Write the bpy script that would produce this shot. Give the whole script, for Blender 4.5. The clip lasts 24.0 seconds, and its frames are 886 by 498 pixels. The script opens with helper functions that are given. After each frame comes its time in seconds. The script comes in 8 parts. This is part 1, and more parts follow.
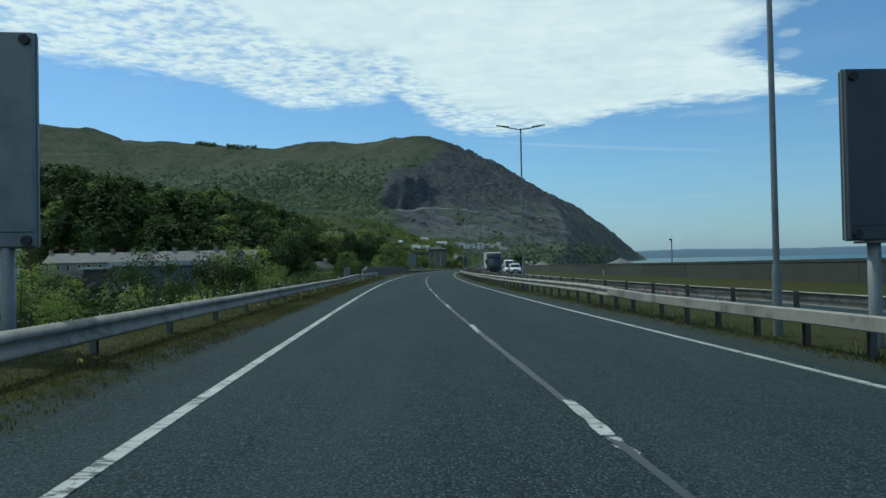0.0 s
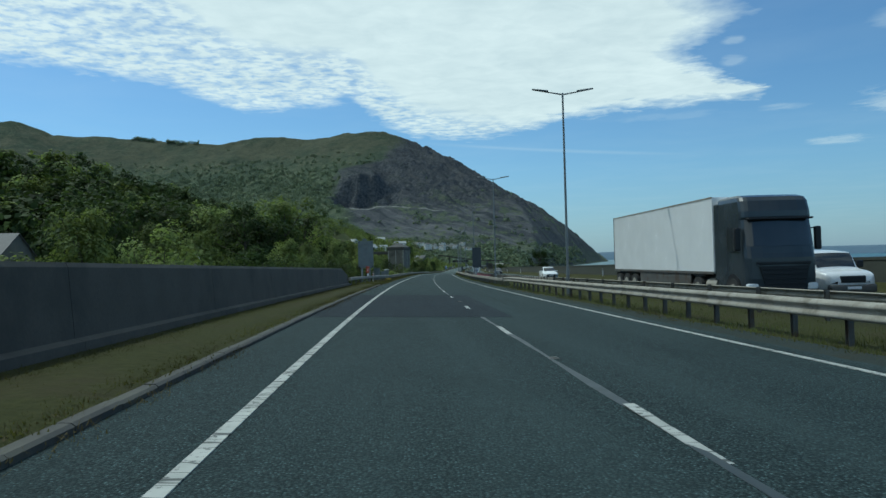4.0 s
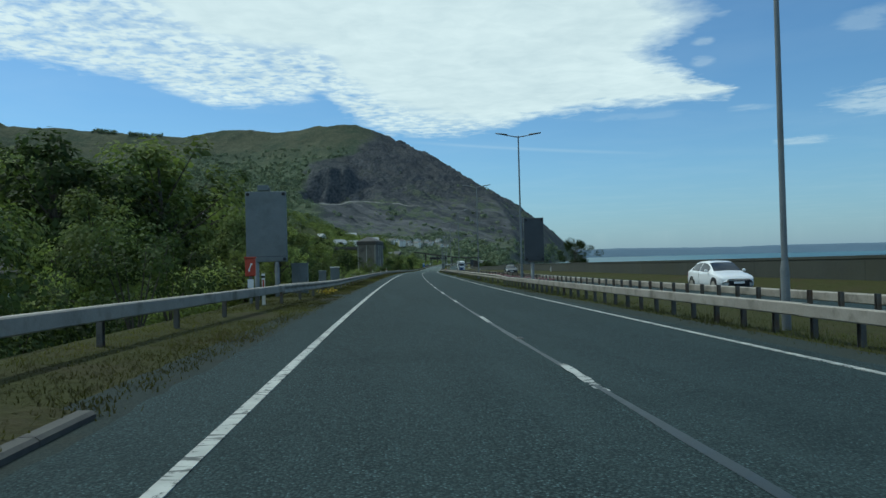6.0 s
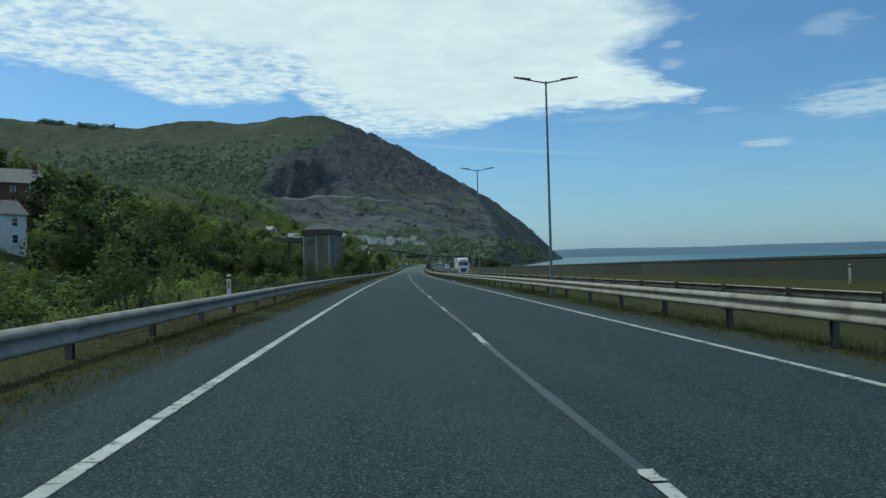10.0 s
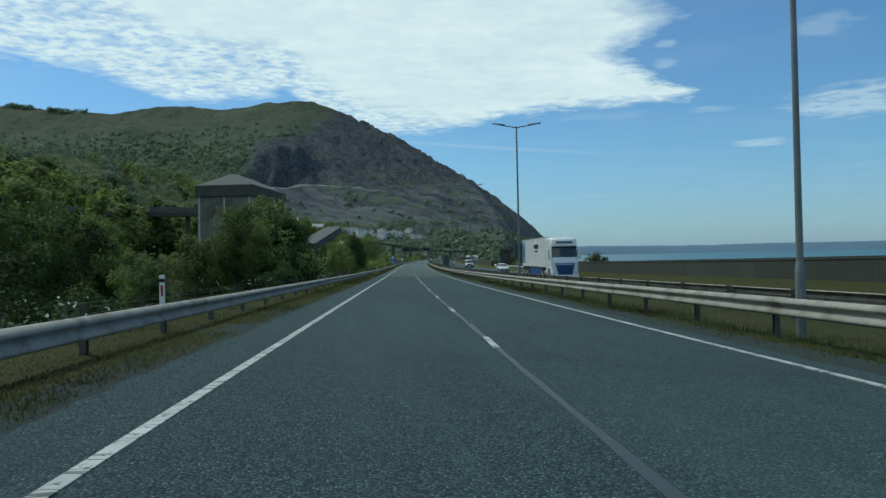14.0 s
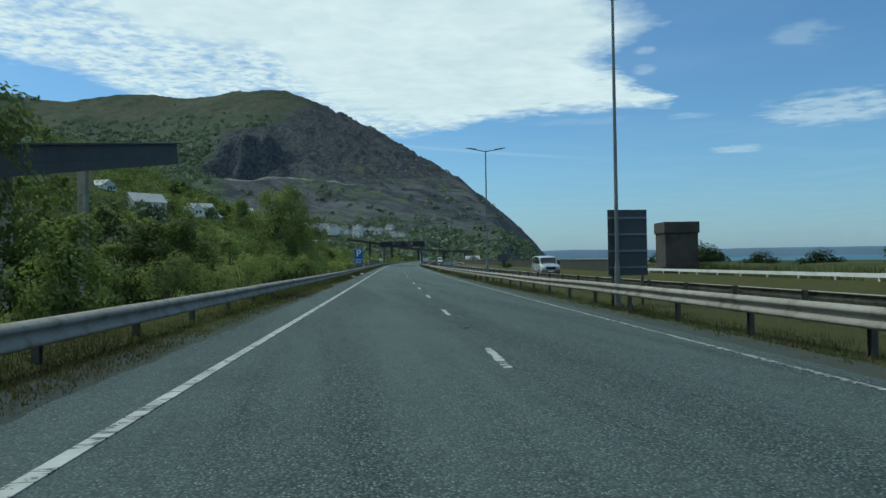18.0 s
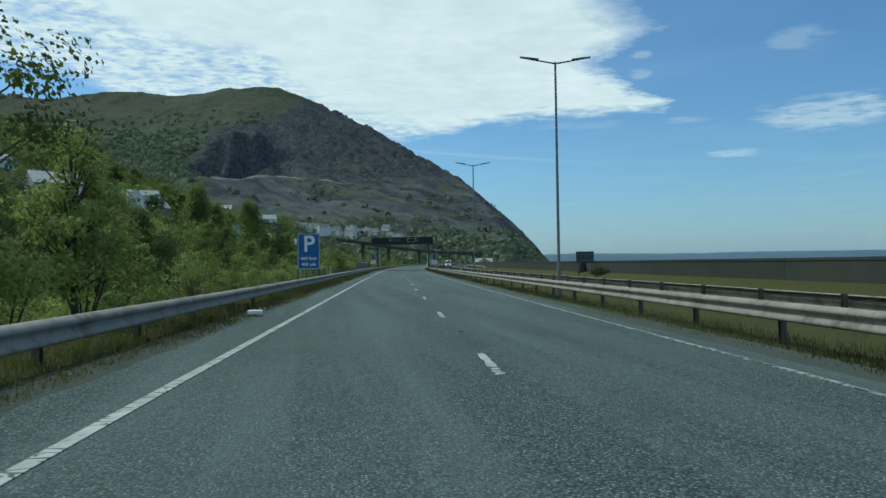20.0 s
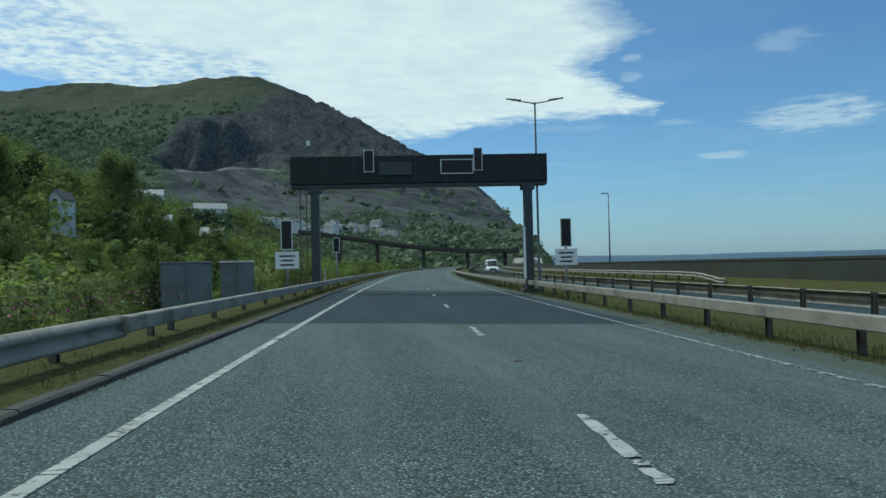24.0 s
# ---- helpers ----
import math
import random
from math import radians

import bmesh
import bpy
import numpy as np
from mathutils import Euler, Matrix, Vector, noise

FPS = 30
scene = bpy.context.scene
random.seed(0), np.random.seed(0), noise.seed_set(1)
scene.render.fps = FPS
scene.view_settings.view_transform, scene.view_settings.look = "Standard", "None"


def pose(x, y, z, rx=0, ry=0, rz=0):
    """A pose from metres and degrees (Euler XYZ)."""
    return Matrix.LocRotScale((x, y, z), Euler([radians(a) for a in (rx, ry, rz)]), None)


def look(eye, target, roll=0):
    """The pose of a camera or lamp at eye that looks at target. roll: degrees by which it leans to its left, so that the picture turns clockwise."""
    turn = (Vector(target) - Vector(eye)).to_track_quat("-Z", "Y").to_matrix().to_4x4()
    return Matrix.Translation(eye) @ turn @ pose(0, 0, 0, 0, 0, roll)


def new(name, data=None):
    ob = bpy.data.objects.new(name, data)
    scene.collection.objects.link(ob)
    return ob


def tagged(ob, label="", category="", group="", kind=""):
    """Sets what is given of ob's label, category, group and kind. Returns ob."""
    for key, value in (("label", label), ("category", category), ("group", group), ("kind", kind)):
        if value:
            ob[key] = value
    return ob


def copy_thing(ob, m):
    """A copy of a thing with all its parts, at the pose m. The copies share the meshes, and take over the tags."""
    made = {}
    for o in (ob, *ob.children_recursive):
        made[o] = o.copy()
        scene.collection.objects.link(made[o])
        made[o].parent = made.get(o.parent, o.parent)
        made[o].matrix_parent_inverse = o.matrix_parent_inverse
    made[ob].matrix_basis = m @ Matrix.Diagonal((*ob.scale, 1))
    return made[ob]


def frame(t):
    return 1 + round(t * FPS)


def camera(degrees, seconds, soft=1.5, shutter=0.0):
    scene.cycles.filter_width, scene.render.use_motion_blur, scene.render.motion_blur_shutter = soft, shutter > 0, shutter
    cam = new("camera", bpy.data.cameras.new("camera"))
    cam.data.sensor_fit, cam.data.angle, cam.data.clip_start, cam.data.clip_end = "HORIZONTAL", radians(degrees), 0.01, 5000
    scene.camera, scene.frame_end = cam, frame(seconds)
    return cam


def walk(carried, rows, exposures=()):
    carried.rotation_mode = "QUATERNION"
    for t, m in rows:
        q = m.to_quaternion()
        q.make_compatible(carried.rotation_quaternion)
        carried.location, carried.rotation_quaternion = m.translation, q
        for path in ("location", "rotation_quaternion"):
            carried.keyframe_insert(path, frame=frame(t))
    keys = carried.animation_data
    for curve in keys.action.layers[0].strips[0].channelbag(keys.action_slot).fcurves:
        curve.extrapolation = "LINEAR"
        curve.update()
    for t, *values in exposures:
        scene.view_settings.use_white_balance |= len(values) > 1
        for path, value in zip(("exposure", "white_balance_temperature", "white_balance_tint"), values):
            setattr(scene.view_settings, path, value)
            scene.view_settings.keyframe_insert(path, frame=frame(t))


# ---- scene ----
from collections import defaultdict

# ------------------------------------------------------------------ the road's line in plan
# distance along the road -> heading in degrees (positive turns left), and slope in degrees
HEADING = [(-200, 6.5), (-80, 5.54), (-40, 4.87), (0, 4.11), (40, 2.97), (80, 1.07), (120, -0.52), (160, -1.82), (200, -2.76), (240, -3.24), (280, -3.92), (320, -4.43), (360, -4.71), (400, -5.09), (440, -5.38), (480, -5.73), (520, -5.78), (560, -6.07), (600, -6.43), (640, -6.79), (680, -7.86), (720, -9.25), (760, -10.88), (800, -12.66), (840, -14.51), (880, -16.38), (920, -18.24), (960, -20.09), (1200, -29.0), (1500, -36.0)]
SLOPE = [(-200, -0.8), (-80, -0.78), (0, -0.64), (80, -0.50), (160, -0.64), (240, -0.48), (320, -0.88), (400, -0.75), (480, -0.33), (560, -0.01), (640, 0.02), (720, 0.08), (800, 0.22), (880, 0.37), (960, 0.53), (1200, 0.4), (1500, 0.0)]
CROSSFALL = math.tan(radians(1.73))
EYE = 1.248
S_ALL = np.arange(-200.0, 1500.0, 2.0)
_h = np.radians(np.interp(S_ALL, *zip(*HEADING)))
_h = np.convolve(np.pad(_h, 12, mode="edge"), np.ones(25) / 25, mode="valid")
_g = np.tan(np.radians(np.interp(S_ALL, *zip(*SLOPE))))
_g = np.convolve(np.pad(_g, 15, mode="edge"), np.ones(31) / 31, mode="valid")


def _sum(v):
    c = np.concatenate([[0.0], np.cumsum((v[1:] + v[:-1]) * 0.5 * 2.0)])
    return c - np.interp(0.0, S_ALL, c)


X_ALL, Y_ALL, Z_ALL = _sum(-np.sin(_h)), _sum(np.cos(_h)), _sum(_g)


def fall(d):
    """Height of the tilted carriageway at d metres right of the driven line."""
    return -CROSSFALL * np.clip(d, -6.0, 9.0)


def line_at(s):
    return np.interp(s, S_ALL, X_ALL), np.interp(s, S_ALL, Y_ALL), np.interp(s, S_ALL, Z_ALL), np.interp(s, S_ALL, _h)


def road(s, d, z=0.0):
    """The point d metres right of the line and z above the tilted road, s metres along."""
    x, y, zz, h = line_at(s)
    return Vector((float(x + d * np.cos(h)), float(y + d * np.sin(h)), float(zz + fall(d) + z)))


def road_turn(s):
    """The road's heading in degrees at s."""
    return math.degrees(float(np.interp(s, S_ALL, _h)))


# ------------------------------------------------------------------ camera
cam = camera(63.77, 24.0)
# seconds, metres along, metres right of the line, yaw, pitch, roll
PATH = [
    (0, 0.37, -0.09, 0.26, 0.89, 1.15),
    (1, 24.53, -0.16, -0.43, 0.93, 1.28),
    (2, 50.30, -0.37, -0.92, 0.88, 1.19),
    (2.5, 61.65, -0.50, -1.38, 1.00, 1.23),
    (4.5, 112.15, -0.62, -3.86, 1.04, 1.36),
    (5, 124.20, -0.63, -4.28, 0.93, 1.08),
    (6, 150.99, -0.62, -5.49, 0.82, 1.46),
    (7, 176.41, -0.58, -6.29, 1.03, 1.24),
    (8, 202.21, -0.43, -7.30, 0.76, 1.19),
    (9, 229.62, -0.13, -7.70, 0.95, 1.57),
    (9.5, 241.91, -0.06, -7.67, 0.90, 1.66),
    (11.5, 295.86, 0.03, -8.05, 0.55, 0.97),
    (12, 308.94, 0.07, -8.06, 0.69, 1.29),
    (13, 336.02, 0.16, -8.27, 0.55, 1.38),
    (14, 363.46, -0.00, -8.29, 0.59, 1.23),
    (15, 390.97, -0.21, -8.67, 0.58, 1.32),
    (16, 419.10, -0.32, -9.29, 0.81, 1.23),
    (17, 445.86, -0.13, -9.73, 0.90, 1.21),
    (17.5, 459.67, -0.04, -9.87, 0.74, 0.88),
    (19.5, 514.27, 0.17, -9.92, 1.28, 0.89),
    (20, 527.94, 0.19, -10.13, 1.13, 0.87),
    (21, 556.54, 0.24, -10.30, 1.24, 0.80),
    (22, 584.38, 0.23, -10.25, 1.28, 1.07),
    (23, 612.36, 0.09, -10.41, 1.29, 1.24),
    (24, 640.07, 0.05, -10.76, 1.42, 1.35),
]


def eye_pose(s, d, yaw, pitch, roll):
    p = road(s, d, EYE)
    return pose(p.x, p.y, p.z, 90 + pitch, roll, yaw)


walk(cam, [(t, eye_pose(*row)) for t, *row in PATH], exposures=[(0.0, 0.0, 5650, -6.0), (24.0, 0.0, 5650, -6.0)])

# ------------------------------------------------------------------ sky, clouds and sun
SUN_LEFT, SUN_UP = 48.0, 56.0            # degrees left of the way ahead, and above the horizon


class Nodes:
    """Short hand for building a node tree."""

    def __init__(self, tree):
        self.t = tree
        tree.nodes.clear()

    def add(self, kind, inputs=None, **props):
        n = self.t.nodes.new(kind)
        for k, v in props.items():
            setattr(n, k, v)
        for k, v in (inputs or {}).items():
            self.put(n.inputs[k], v)
        return n

    def put(self, socket, v):
        if isinstance(v, bpy.types.NodeSocket):
            self.t.links.new(v, socket)
        elif v is not None:
            socket.default_value = v

    def math(self, op, a, b=None, c=None, clamp=False):
        n = self.t.nodes.new("ShaderNodeMath")
        n.operation, n.use_clamp = op, clamp
        for i, v in enumerate((a, b, c)):
            self.put(n.inputs[i], v)
        return n.outputs[0]

    def mix(self, f, a, b, blend="MIX"):
        n = self.t.nodes.new("ShaderNodeMix")
        n.data_type, n.blend_type = "RGBA", blend
        self.put(n.inputs[0], f)
        self.put(n.inputs[6], a)
        self.put(n.inputs[7], b)
        return n.outputs[2]

    def noise(self, vector, scale, detail=4.0, rough=0.55, distort=0.0):
        n = self.add("ShaderNodeTexNoise", {"Scale": scale, "Detail": detail, "Roughness": rough, "Distortion": distort})
        if vector is not None:
            self.put(n.inputs["Vector"], vector)
        return n.outputs["Fac"]

    def ramp(self, f, stops):
        n = self.t.nodes.new("ShaderNodeValToRGB")
        self.put(n.inputs[0], f)
        e = n.color_ramp.elements
        while len(e) < len(stops):
            e.new(0.5)
        for el, (p, c) in zip(e, stops):
            el.position = p
            el.color = (c, c, c, 1) if isinstance(c, (int, float)) else (*c, 1)
        return n.outputs[0]

    def span(self, v, a, b, lo=0.0, hi=1.0):
        n = self.add("ShaderNodeMapRange", {"Value": v, "From Min": a, "From Max": b, "To Min": lo, "To Max": hi})
        return n.outputs[0]


world = bpy.data.worlds.new("sky")
scene.world = world
world.use_nodes = True
N = Nodes(world.node_tree)
sky = N.add("ShaderNodeTexSky", sky_type="NISHITA", sun_disc=False, sun_elevation=radians(SUN_UP), sun_rotation=radians(-SUN_LEFT),
            altitude=10.0, air_density=1.0, dust_density=0.6, ozone_density=2.0)
way = N.add("ShaderNodeTexCoord").outputs["Generated"]
xyz = N.add("ShaderNodeSeparateXYZ", {0: way})
wx, wy, wz = xyz.outputs
right = N.math("MULTIPLY", N.math("ARCTAN2", wx, wy), 180 / math.pi)         # degrees right of ahead
up = N.math("MULTIPLY", N.math("ARCSINE", wz), 180 / math.pi)
# the layer seen from below, as a plane overhead
depth = N.math("MAXIMUM", wz, 0.03)
flat = N.add("ShaderNodeCombineXYZ", {0: N.math("DIVIDE", wx, depth), 1: N.math("DIVIDE", wy, depth), 2: 0.0}).outputs[0]
big = N.noise(flat, 0.9, 5.0, 0.55, 0.3)
small = N.noise(flat, 5.5, 5.0, 0.6, 0.4)
ripple = N.noise(flat, 15.0, 3.0, 0.55, 0.2)
# lower edge of the cloud bank by bearing, in degrees above the horizon
edge = N.math("MULTIPLY", N.ramp(N.span(right, -40, 40), [
    (0.0, 0.76), (0.12, 0.735), (0.22, 0.715), (0.28, 0.69), (0.345, 0.60), (0.41, 0.625), (0.455, 0.66), (0.475, 0.59), (0.52, 0.500), (0.58, 0.495), (0.635, 0.515),
    (0.67, 0.56), (0.74, 0.58), (0.845, 0.575), (0.87, 0.62), (1.0, 0.80)]), 20.0)
wobble = N.math("ADD", N.math("MULTIPLY", N.math("SUBTRACT", big, 0.5), 1.2), N.math("MULTIPLY", N.math("SUBTRACT", small, 0.5), 1.8))
inside = N.math("SUBTRACT", N.math("ADD", up, wobble), edge)
# eastern end: a long point low down, ragged and thinner above
rim = N.math("MULTIPLY", N.ramp(N.span(up, 10.0, 24.0), [(0.0, 0.80), (0.10, 0.745), (0.145, 0.66), (0.20, 0.60), (0.31, 0.555), (0.37, 0.53), (0.46, 0.59), (0.53, 0.645), (0.60, 0.62), (0.72, 0.58), (1.0, 0.54)]), 40.0)
ragged = N.math("ADD", N.math("MULTIPLY", N.math("SUBTRACT", small, 0.5), 3.2), N.math("MULTIPLY", N.math("SUBTRACT", ripple, 0.5), 2.4))
soft = N.span(up, 12.0, 18.0, 0.5, 5.0)
cap = N.math("DIVIDE", N.math("SUBTRACT", N.math("ADD", rim, ragged), N.math("ADD", right, -2.2)), N.math("ADD", soft, 0.6), clamp=True)
solid = N.math("MULTIPLY", N.span(inside, -0.35, 0.55), cap, clamp=True)
# broken, dappled cloud at the bank's western rim
dapple = N.math("MULTIPLY", N.span(ripple, 0.26, 0.56, 0.25, 1.0), N.span(small, 0.24, 0.50, 0.2, 1.0))
left_part = N.span(N.math("ADD", right, N.math("MULTIPLY", N.math("SUBTRACT", inside, 2.2), 5.0)), -8.0, 4.0)
bank = N.math("MULTIPLY", solid, N.math("MAXIMUM", left_part, dapple), clamp=True)
# small separate clouds over the sea and a thin vapour trail
def puff(az, el, wide, tall, lo, hi):
    """A ragged cloud round one bearing."""
    e = N.math("ADD", N.math("POWER", N.math("DIVIDE", N.math("SUBTRACT", right, az), wide), 2.0), N.math("POWER", N.math("DIVIDE", N.math("SUBTRACT", up, el), tall), 2.0))
    g = N.math("POWER", 2.718, N.math("MULTIPLY", e, -1.0))
    return N.span(N.math("MULTIPLY", g, N.math("ADD", N.math("MULTIPLY", N.math("SUBTRACT", N.math("ADD", small, N.math("MULTIPLY", big, 0.6)), 0.8), 2.6), 0.95)), lo, hi)


puffs = N.math("MULTIPLY", puff(38.6, 10.3, 5.0, 1.25, 0.30, 0.80), 0.75)
for az, el, wide, tall, weight in ((32.4, 7.85, 2.2, 0.36, 0.60), (37.0, 15.5, 2.4, 0.9, 0.32), (26.0, 15.6, 0.9, 0.35, 0.45), (25.9, 14.2, 1.0, 0.45, 0.40), (29.2, 10.5, 1.8, 0.30, 0.35), (21.0, 10.6, 5.0, 0.35, 0.18)):
    puffs = N.math("MAXIMUM", puffs, N.math("MULTIPLY", puff(az, el, wide, tall, 0.30, 0.85), weight))
trail = N.math("SUBTRACT", up, N.math("SUBTRACT", 9.7, N.math("MULTIPLY", right, 0.090)))
trail = N.math("MULTIPLY", N.span(N.math("ABSOLUTE", trail), 0.20, 0.0), N.math("MULTIPLY", N.span(right, 1, 7), N.span(right, 25, 16)))
puffs = N.math("MAXIMUM", puffs, N.math("MULTIPLY", trail, 0.28))
veil = N.math("MULTIPLY", N.span(big, 0.45, 0.8), 0.06)
high = N.math("MULTIPLY", N.span(up, 27.0, 38.0), N.span(small, 0.42, 0.62))
cover = N.math("MAXIMUM", N.math("MAXIMUM", N.math("MULTIPLY", bank, 0.93), N.math("MULTIPLY", puffs, 0.55)), N.math("MAXIMUM", veil, N.math("MULTIPLY", high, 0.6)))
cover = N.math("MULTIPLY", cover, N.span(wz, 0.0, 0.03), clamp=True)
shade = N.span(N.math("ADD", N.math("MULTIPLY", small, 0.5), N.math("MULTIPLY", big, 0.6)), 0.30, 0.80)
cloud = N.mix(shade, (6.9, 7.4, 7.4, 1), (10.0, 10.1, 9.6, 1))
low_haze = N.span(up, 7.0, 0.0, 0.0, 0.46)
clear = N.mix(low_haze, N.mix(1.0, sky.outputs[0], (0.80, 0.97, 1.10, 1), "MULTIPLY"), (2.50, 3.72, 5.60, 1))
out = N.mix(cover, clear, cloud)
bg = N.add("ShaderNodeBackground", {"Color": out, "Strength": 0.092})
N.add("ShaderNodeOutputWorld", {0: bg.outputs[0]})

lamp = bpy.data.lights.new("sun", "SUN")
lamp.energy, lamp.angle, lamp.color = 1.9, radians(0.53), (1.0, 0.95, 0.86)
sun = new("sun", lamp)
_a, _e = radians(SUN_LEFT), radians(SUN_UP)
sun.matrix_world = look((-math.sin(_a) * math.cos(_e) * 100, math.cos(_a) * math.cos(_e) * 100, math.sin(_e) * 100), (0, 0, 0))

# ------------------------------------------------------------------ materials
def material(name, build):
    m = bpy.data.materials.new(name)
    m.use_nodes = True
    n = Nodes(m.node_tree)
    place = n.add("ShaderNodeNewGeometry").outputs["Position"]
    surf = build(n, place)
    n.add("ShaderNodeOutputMaterial", {0: surf})
    return m


def bsdf(n, color, rough=0.6, metal=0.0, bump=None, strength=0.3, dist=0.02, spec=0.5):
    ins = {"Base Color": color, "Roughness": rough, "Metallic": metal, "Specular IOR Level": spec}
    if bump is not None:
        b = n.add("ShaderNodeBump", {"Height": bump, "Strength": strength, "Distance": dist})
        ins["Normal"] = b.outputs[0]
    return n.add("ShaderNodeBsdfPrincipled", ins).outputs[0]


def c4(c):
    return (*c, 1.0)


def plain(name, a, b, scale=6.0, rough=0.6, metal=0.0, fine=60.0, bump=0.15, dist=0.004, dirt=None, dirt_scale=0.7, spec=0.5, per_object=0.0):
    """Two tones, a fine grain and, if given, dirt in larger patches."""
    def build(n, p):
        f = n.math("ADD", n.math("MULTIPLY", n.noise(p, scale), 0.6), n.math("MULTIPLY", n.noise(p, fine), 0.4))
        col = n.mix(n.span(f, 0.35, 0.65), c4(a), c4(b))
        if dirt:
            col = n.mix(n.span(n.noise(p, dirt_scale, 6.0, 0.65), 0.50, 0.70), col, c4(dirt))
        if per_object:
            r = n.add("ShaderNodeObjectInfo").outputs["Random"]
            col = n.mix(1.0, col, n.ramp(r, [(0.0, 1 - per_object), (1.0, 1 + per_object)]), "MULTIPLY")
        return bsdf(n, col, n.span(f, 0.3, 0.7, rough - 0.08, rough + 0.08), metal, n.noise(p, fine), bump, dist, spec)
    return material(name, build)


def asphalt(name, dark, light, patch, light_from, light_to, gain):
    """Rolled asphalt: pale and dark chippings, wheel-worn bands and blotches."""
    def build(n, p):
        grain = n.noise(p, 85.0, 3.0, 0.7)
        v = n.add("ShaderNodeTexVoronoi", {"Vector": p, "Scale": 40.0})
        chips = v.outputs["Distance"]
        pick = n.add("ShaderNodeSeparateColor", {0: v.outputs["Color"]}).outputs[0]
        worn = n.noise(n.add("ShaderNodeMapping", {0: p, 3: (1.0, 0.06, 1.0)}).outputs[0], 0.9, 5.0, 0.6)
        blot = n.noise(p, 0.35, 6.0, 0.65)
        hand = n.noise(p, 11.0, 6.0, 0.75)
        col = n.mix(n.span(grain, 0.3, 0.72), c4(dark), c4(light))
        col = n.mix(n.math("MULTIPLY", n.math("MULTIPLY", n.span(chips, 0.34, 0.20), n.span(pick, 0.62, 0.80)), 0.55), col, c4([t * 3.0 for t in light]))
        col = n.mix(n.math("MULTIPLY", n.span(chips, 0.40, 0.62), 0.75), col, c4([t * 0.35 for t in dark]))
        col = n.mix(n.math("MULTIPLY", n.span(hand, 0.47, 0.66), 0.70), col, c4([t * 0.55 for t in dark]))
        col = n.mix(n.math("MULTIPLY", n.span(worn, 0.42, 0.68), 0.45), col, c4(patch))
        col = n.mix(n.math("MULTIPLY", n.span(blot, 0.52, 0.75), 0.40), col, c4([t * 0.6 for t in dark]))
        # colour lightens further along the road, standing in for sun past the cloud shade
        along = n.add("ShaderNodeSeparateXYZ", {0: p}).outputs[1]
        col = n.mix(n.span(n.math("ADD", along, n.math("MULTIPLY", n.math("SUBTRACT", blot, 0.5), 80.0)), light_from, light_to), col, n.mix(1.0, col, (gain, gain, gain, 1), "MULTIPLY"))
        h = n.math("ADD", n.math("MULTIPLY", chips, 0.9), n.math("MULTIPLY", grain, 0.6))
        return bsdf(n, col, n.span(grain, 0.3, 0.7, 0.66, 0.88), 0.0, h, 0.8, 0.014, 0.06)
    return material(name, build)


def leaves(name, a, b, c, glow=0.35):
    """Foliage: tone varies leaf by leaf and plant by plant; some light passes through."""
    def build(n, p):
        g = n.add("ShaderNodeNewGeometry").outputs["Random Per Island"]
        r = n.add("ShaderNodeObjectInfo").outputs["Random"]
        col = n.mix(n.span(g, 0.0, 1.0, 0.22, 0.78), c4(a), c4(b))
        col = n.mix(n.math("MULTIPLY", r, 0.55), col, c4(c))
        col = n.mix(n.math("MULTIPLY", n.span(n.noise(p, 0.35, 3.0), 0.35, 0.7), 0.5), col, c4(c))
        # one crown is paler or darker than the next
        col = n.mix(1.0, col, n.ramp(n.span(n.noise(p, 0.16, 2.0, 0.5), 0.34, 0.66), [(0.0, 0.52), (0.5, 0.95), (1.0, 1.45)]), "MULTIPLY")
        d = n.add("ShaderNodeBsdfPrincipled", {"Base Color": col, "Roughness": 0.7, "Specular IOR Level": 0.10}).outputs[0]
        tcol = n.mix(1.0, col, (1.15, 1.25, 0.80, 1), "MULTIPLY")
        tr = n.add("ShaderNodeBsdfTranslucent", {"Color": tcol}).outputs[0]
        m = n.add("ShaderNodeMixShader", {0: glow, 1: d, 2: tr})
        return m.outputs[0]
    return material(name, build)


M = {}
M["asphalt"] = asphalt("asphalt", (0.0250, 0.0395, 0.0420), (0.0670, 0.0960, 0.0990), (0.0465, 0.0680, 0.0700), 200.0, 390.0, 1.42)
# second surface past 447 m, with sunlight added into its paler colour
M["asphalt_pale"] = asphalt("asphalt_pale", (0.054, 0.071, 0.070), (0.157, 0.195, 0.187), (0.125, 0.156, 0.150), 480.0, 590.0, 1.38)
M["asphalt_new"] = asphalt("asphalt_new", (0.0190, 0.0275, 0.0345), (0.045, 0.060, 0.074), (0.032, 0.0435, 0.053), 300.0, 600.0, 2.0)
M["seal"] = plain("bitumen_seal", (0.016, 0.023, 0.026), (0.030, 0.040, 0.043), 3.0, 0.55, fine=30.0)


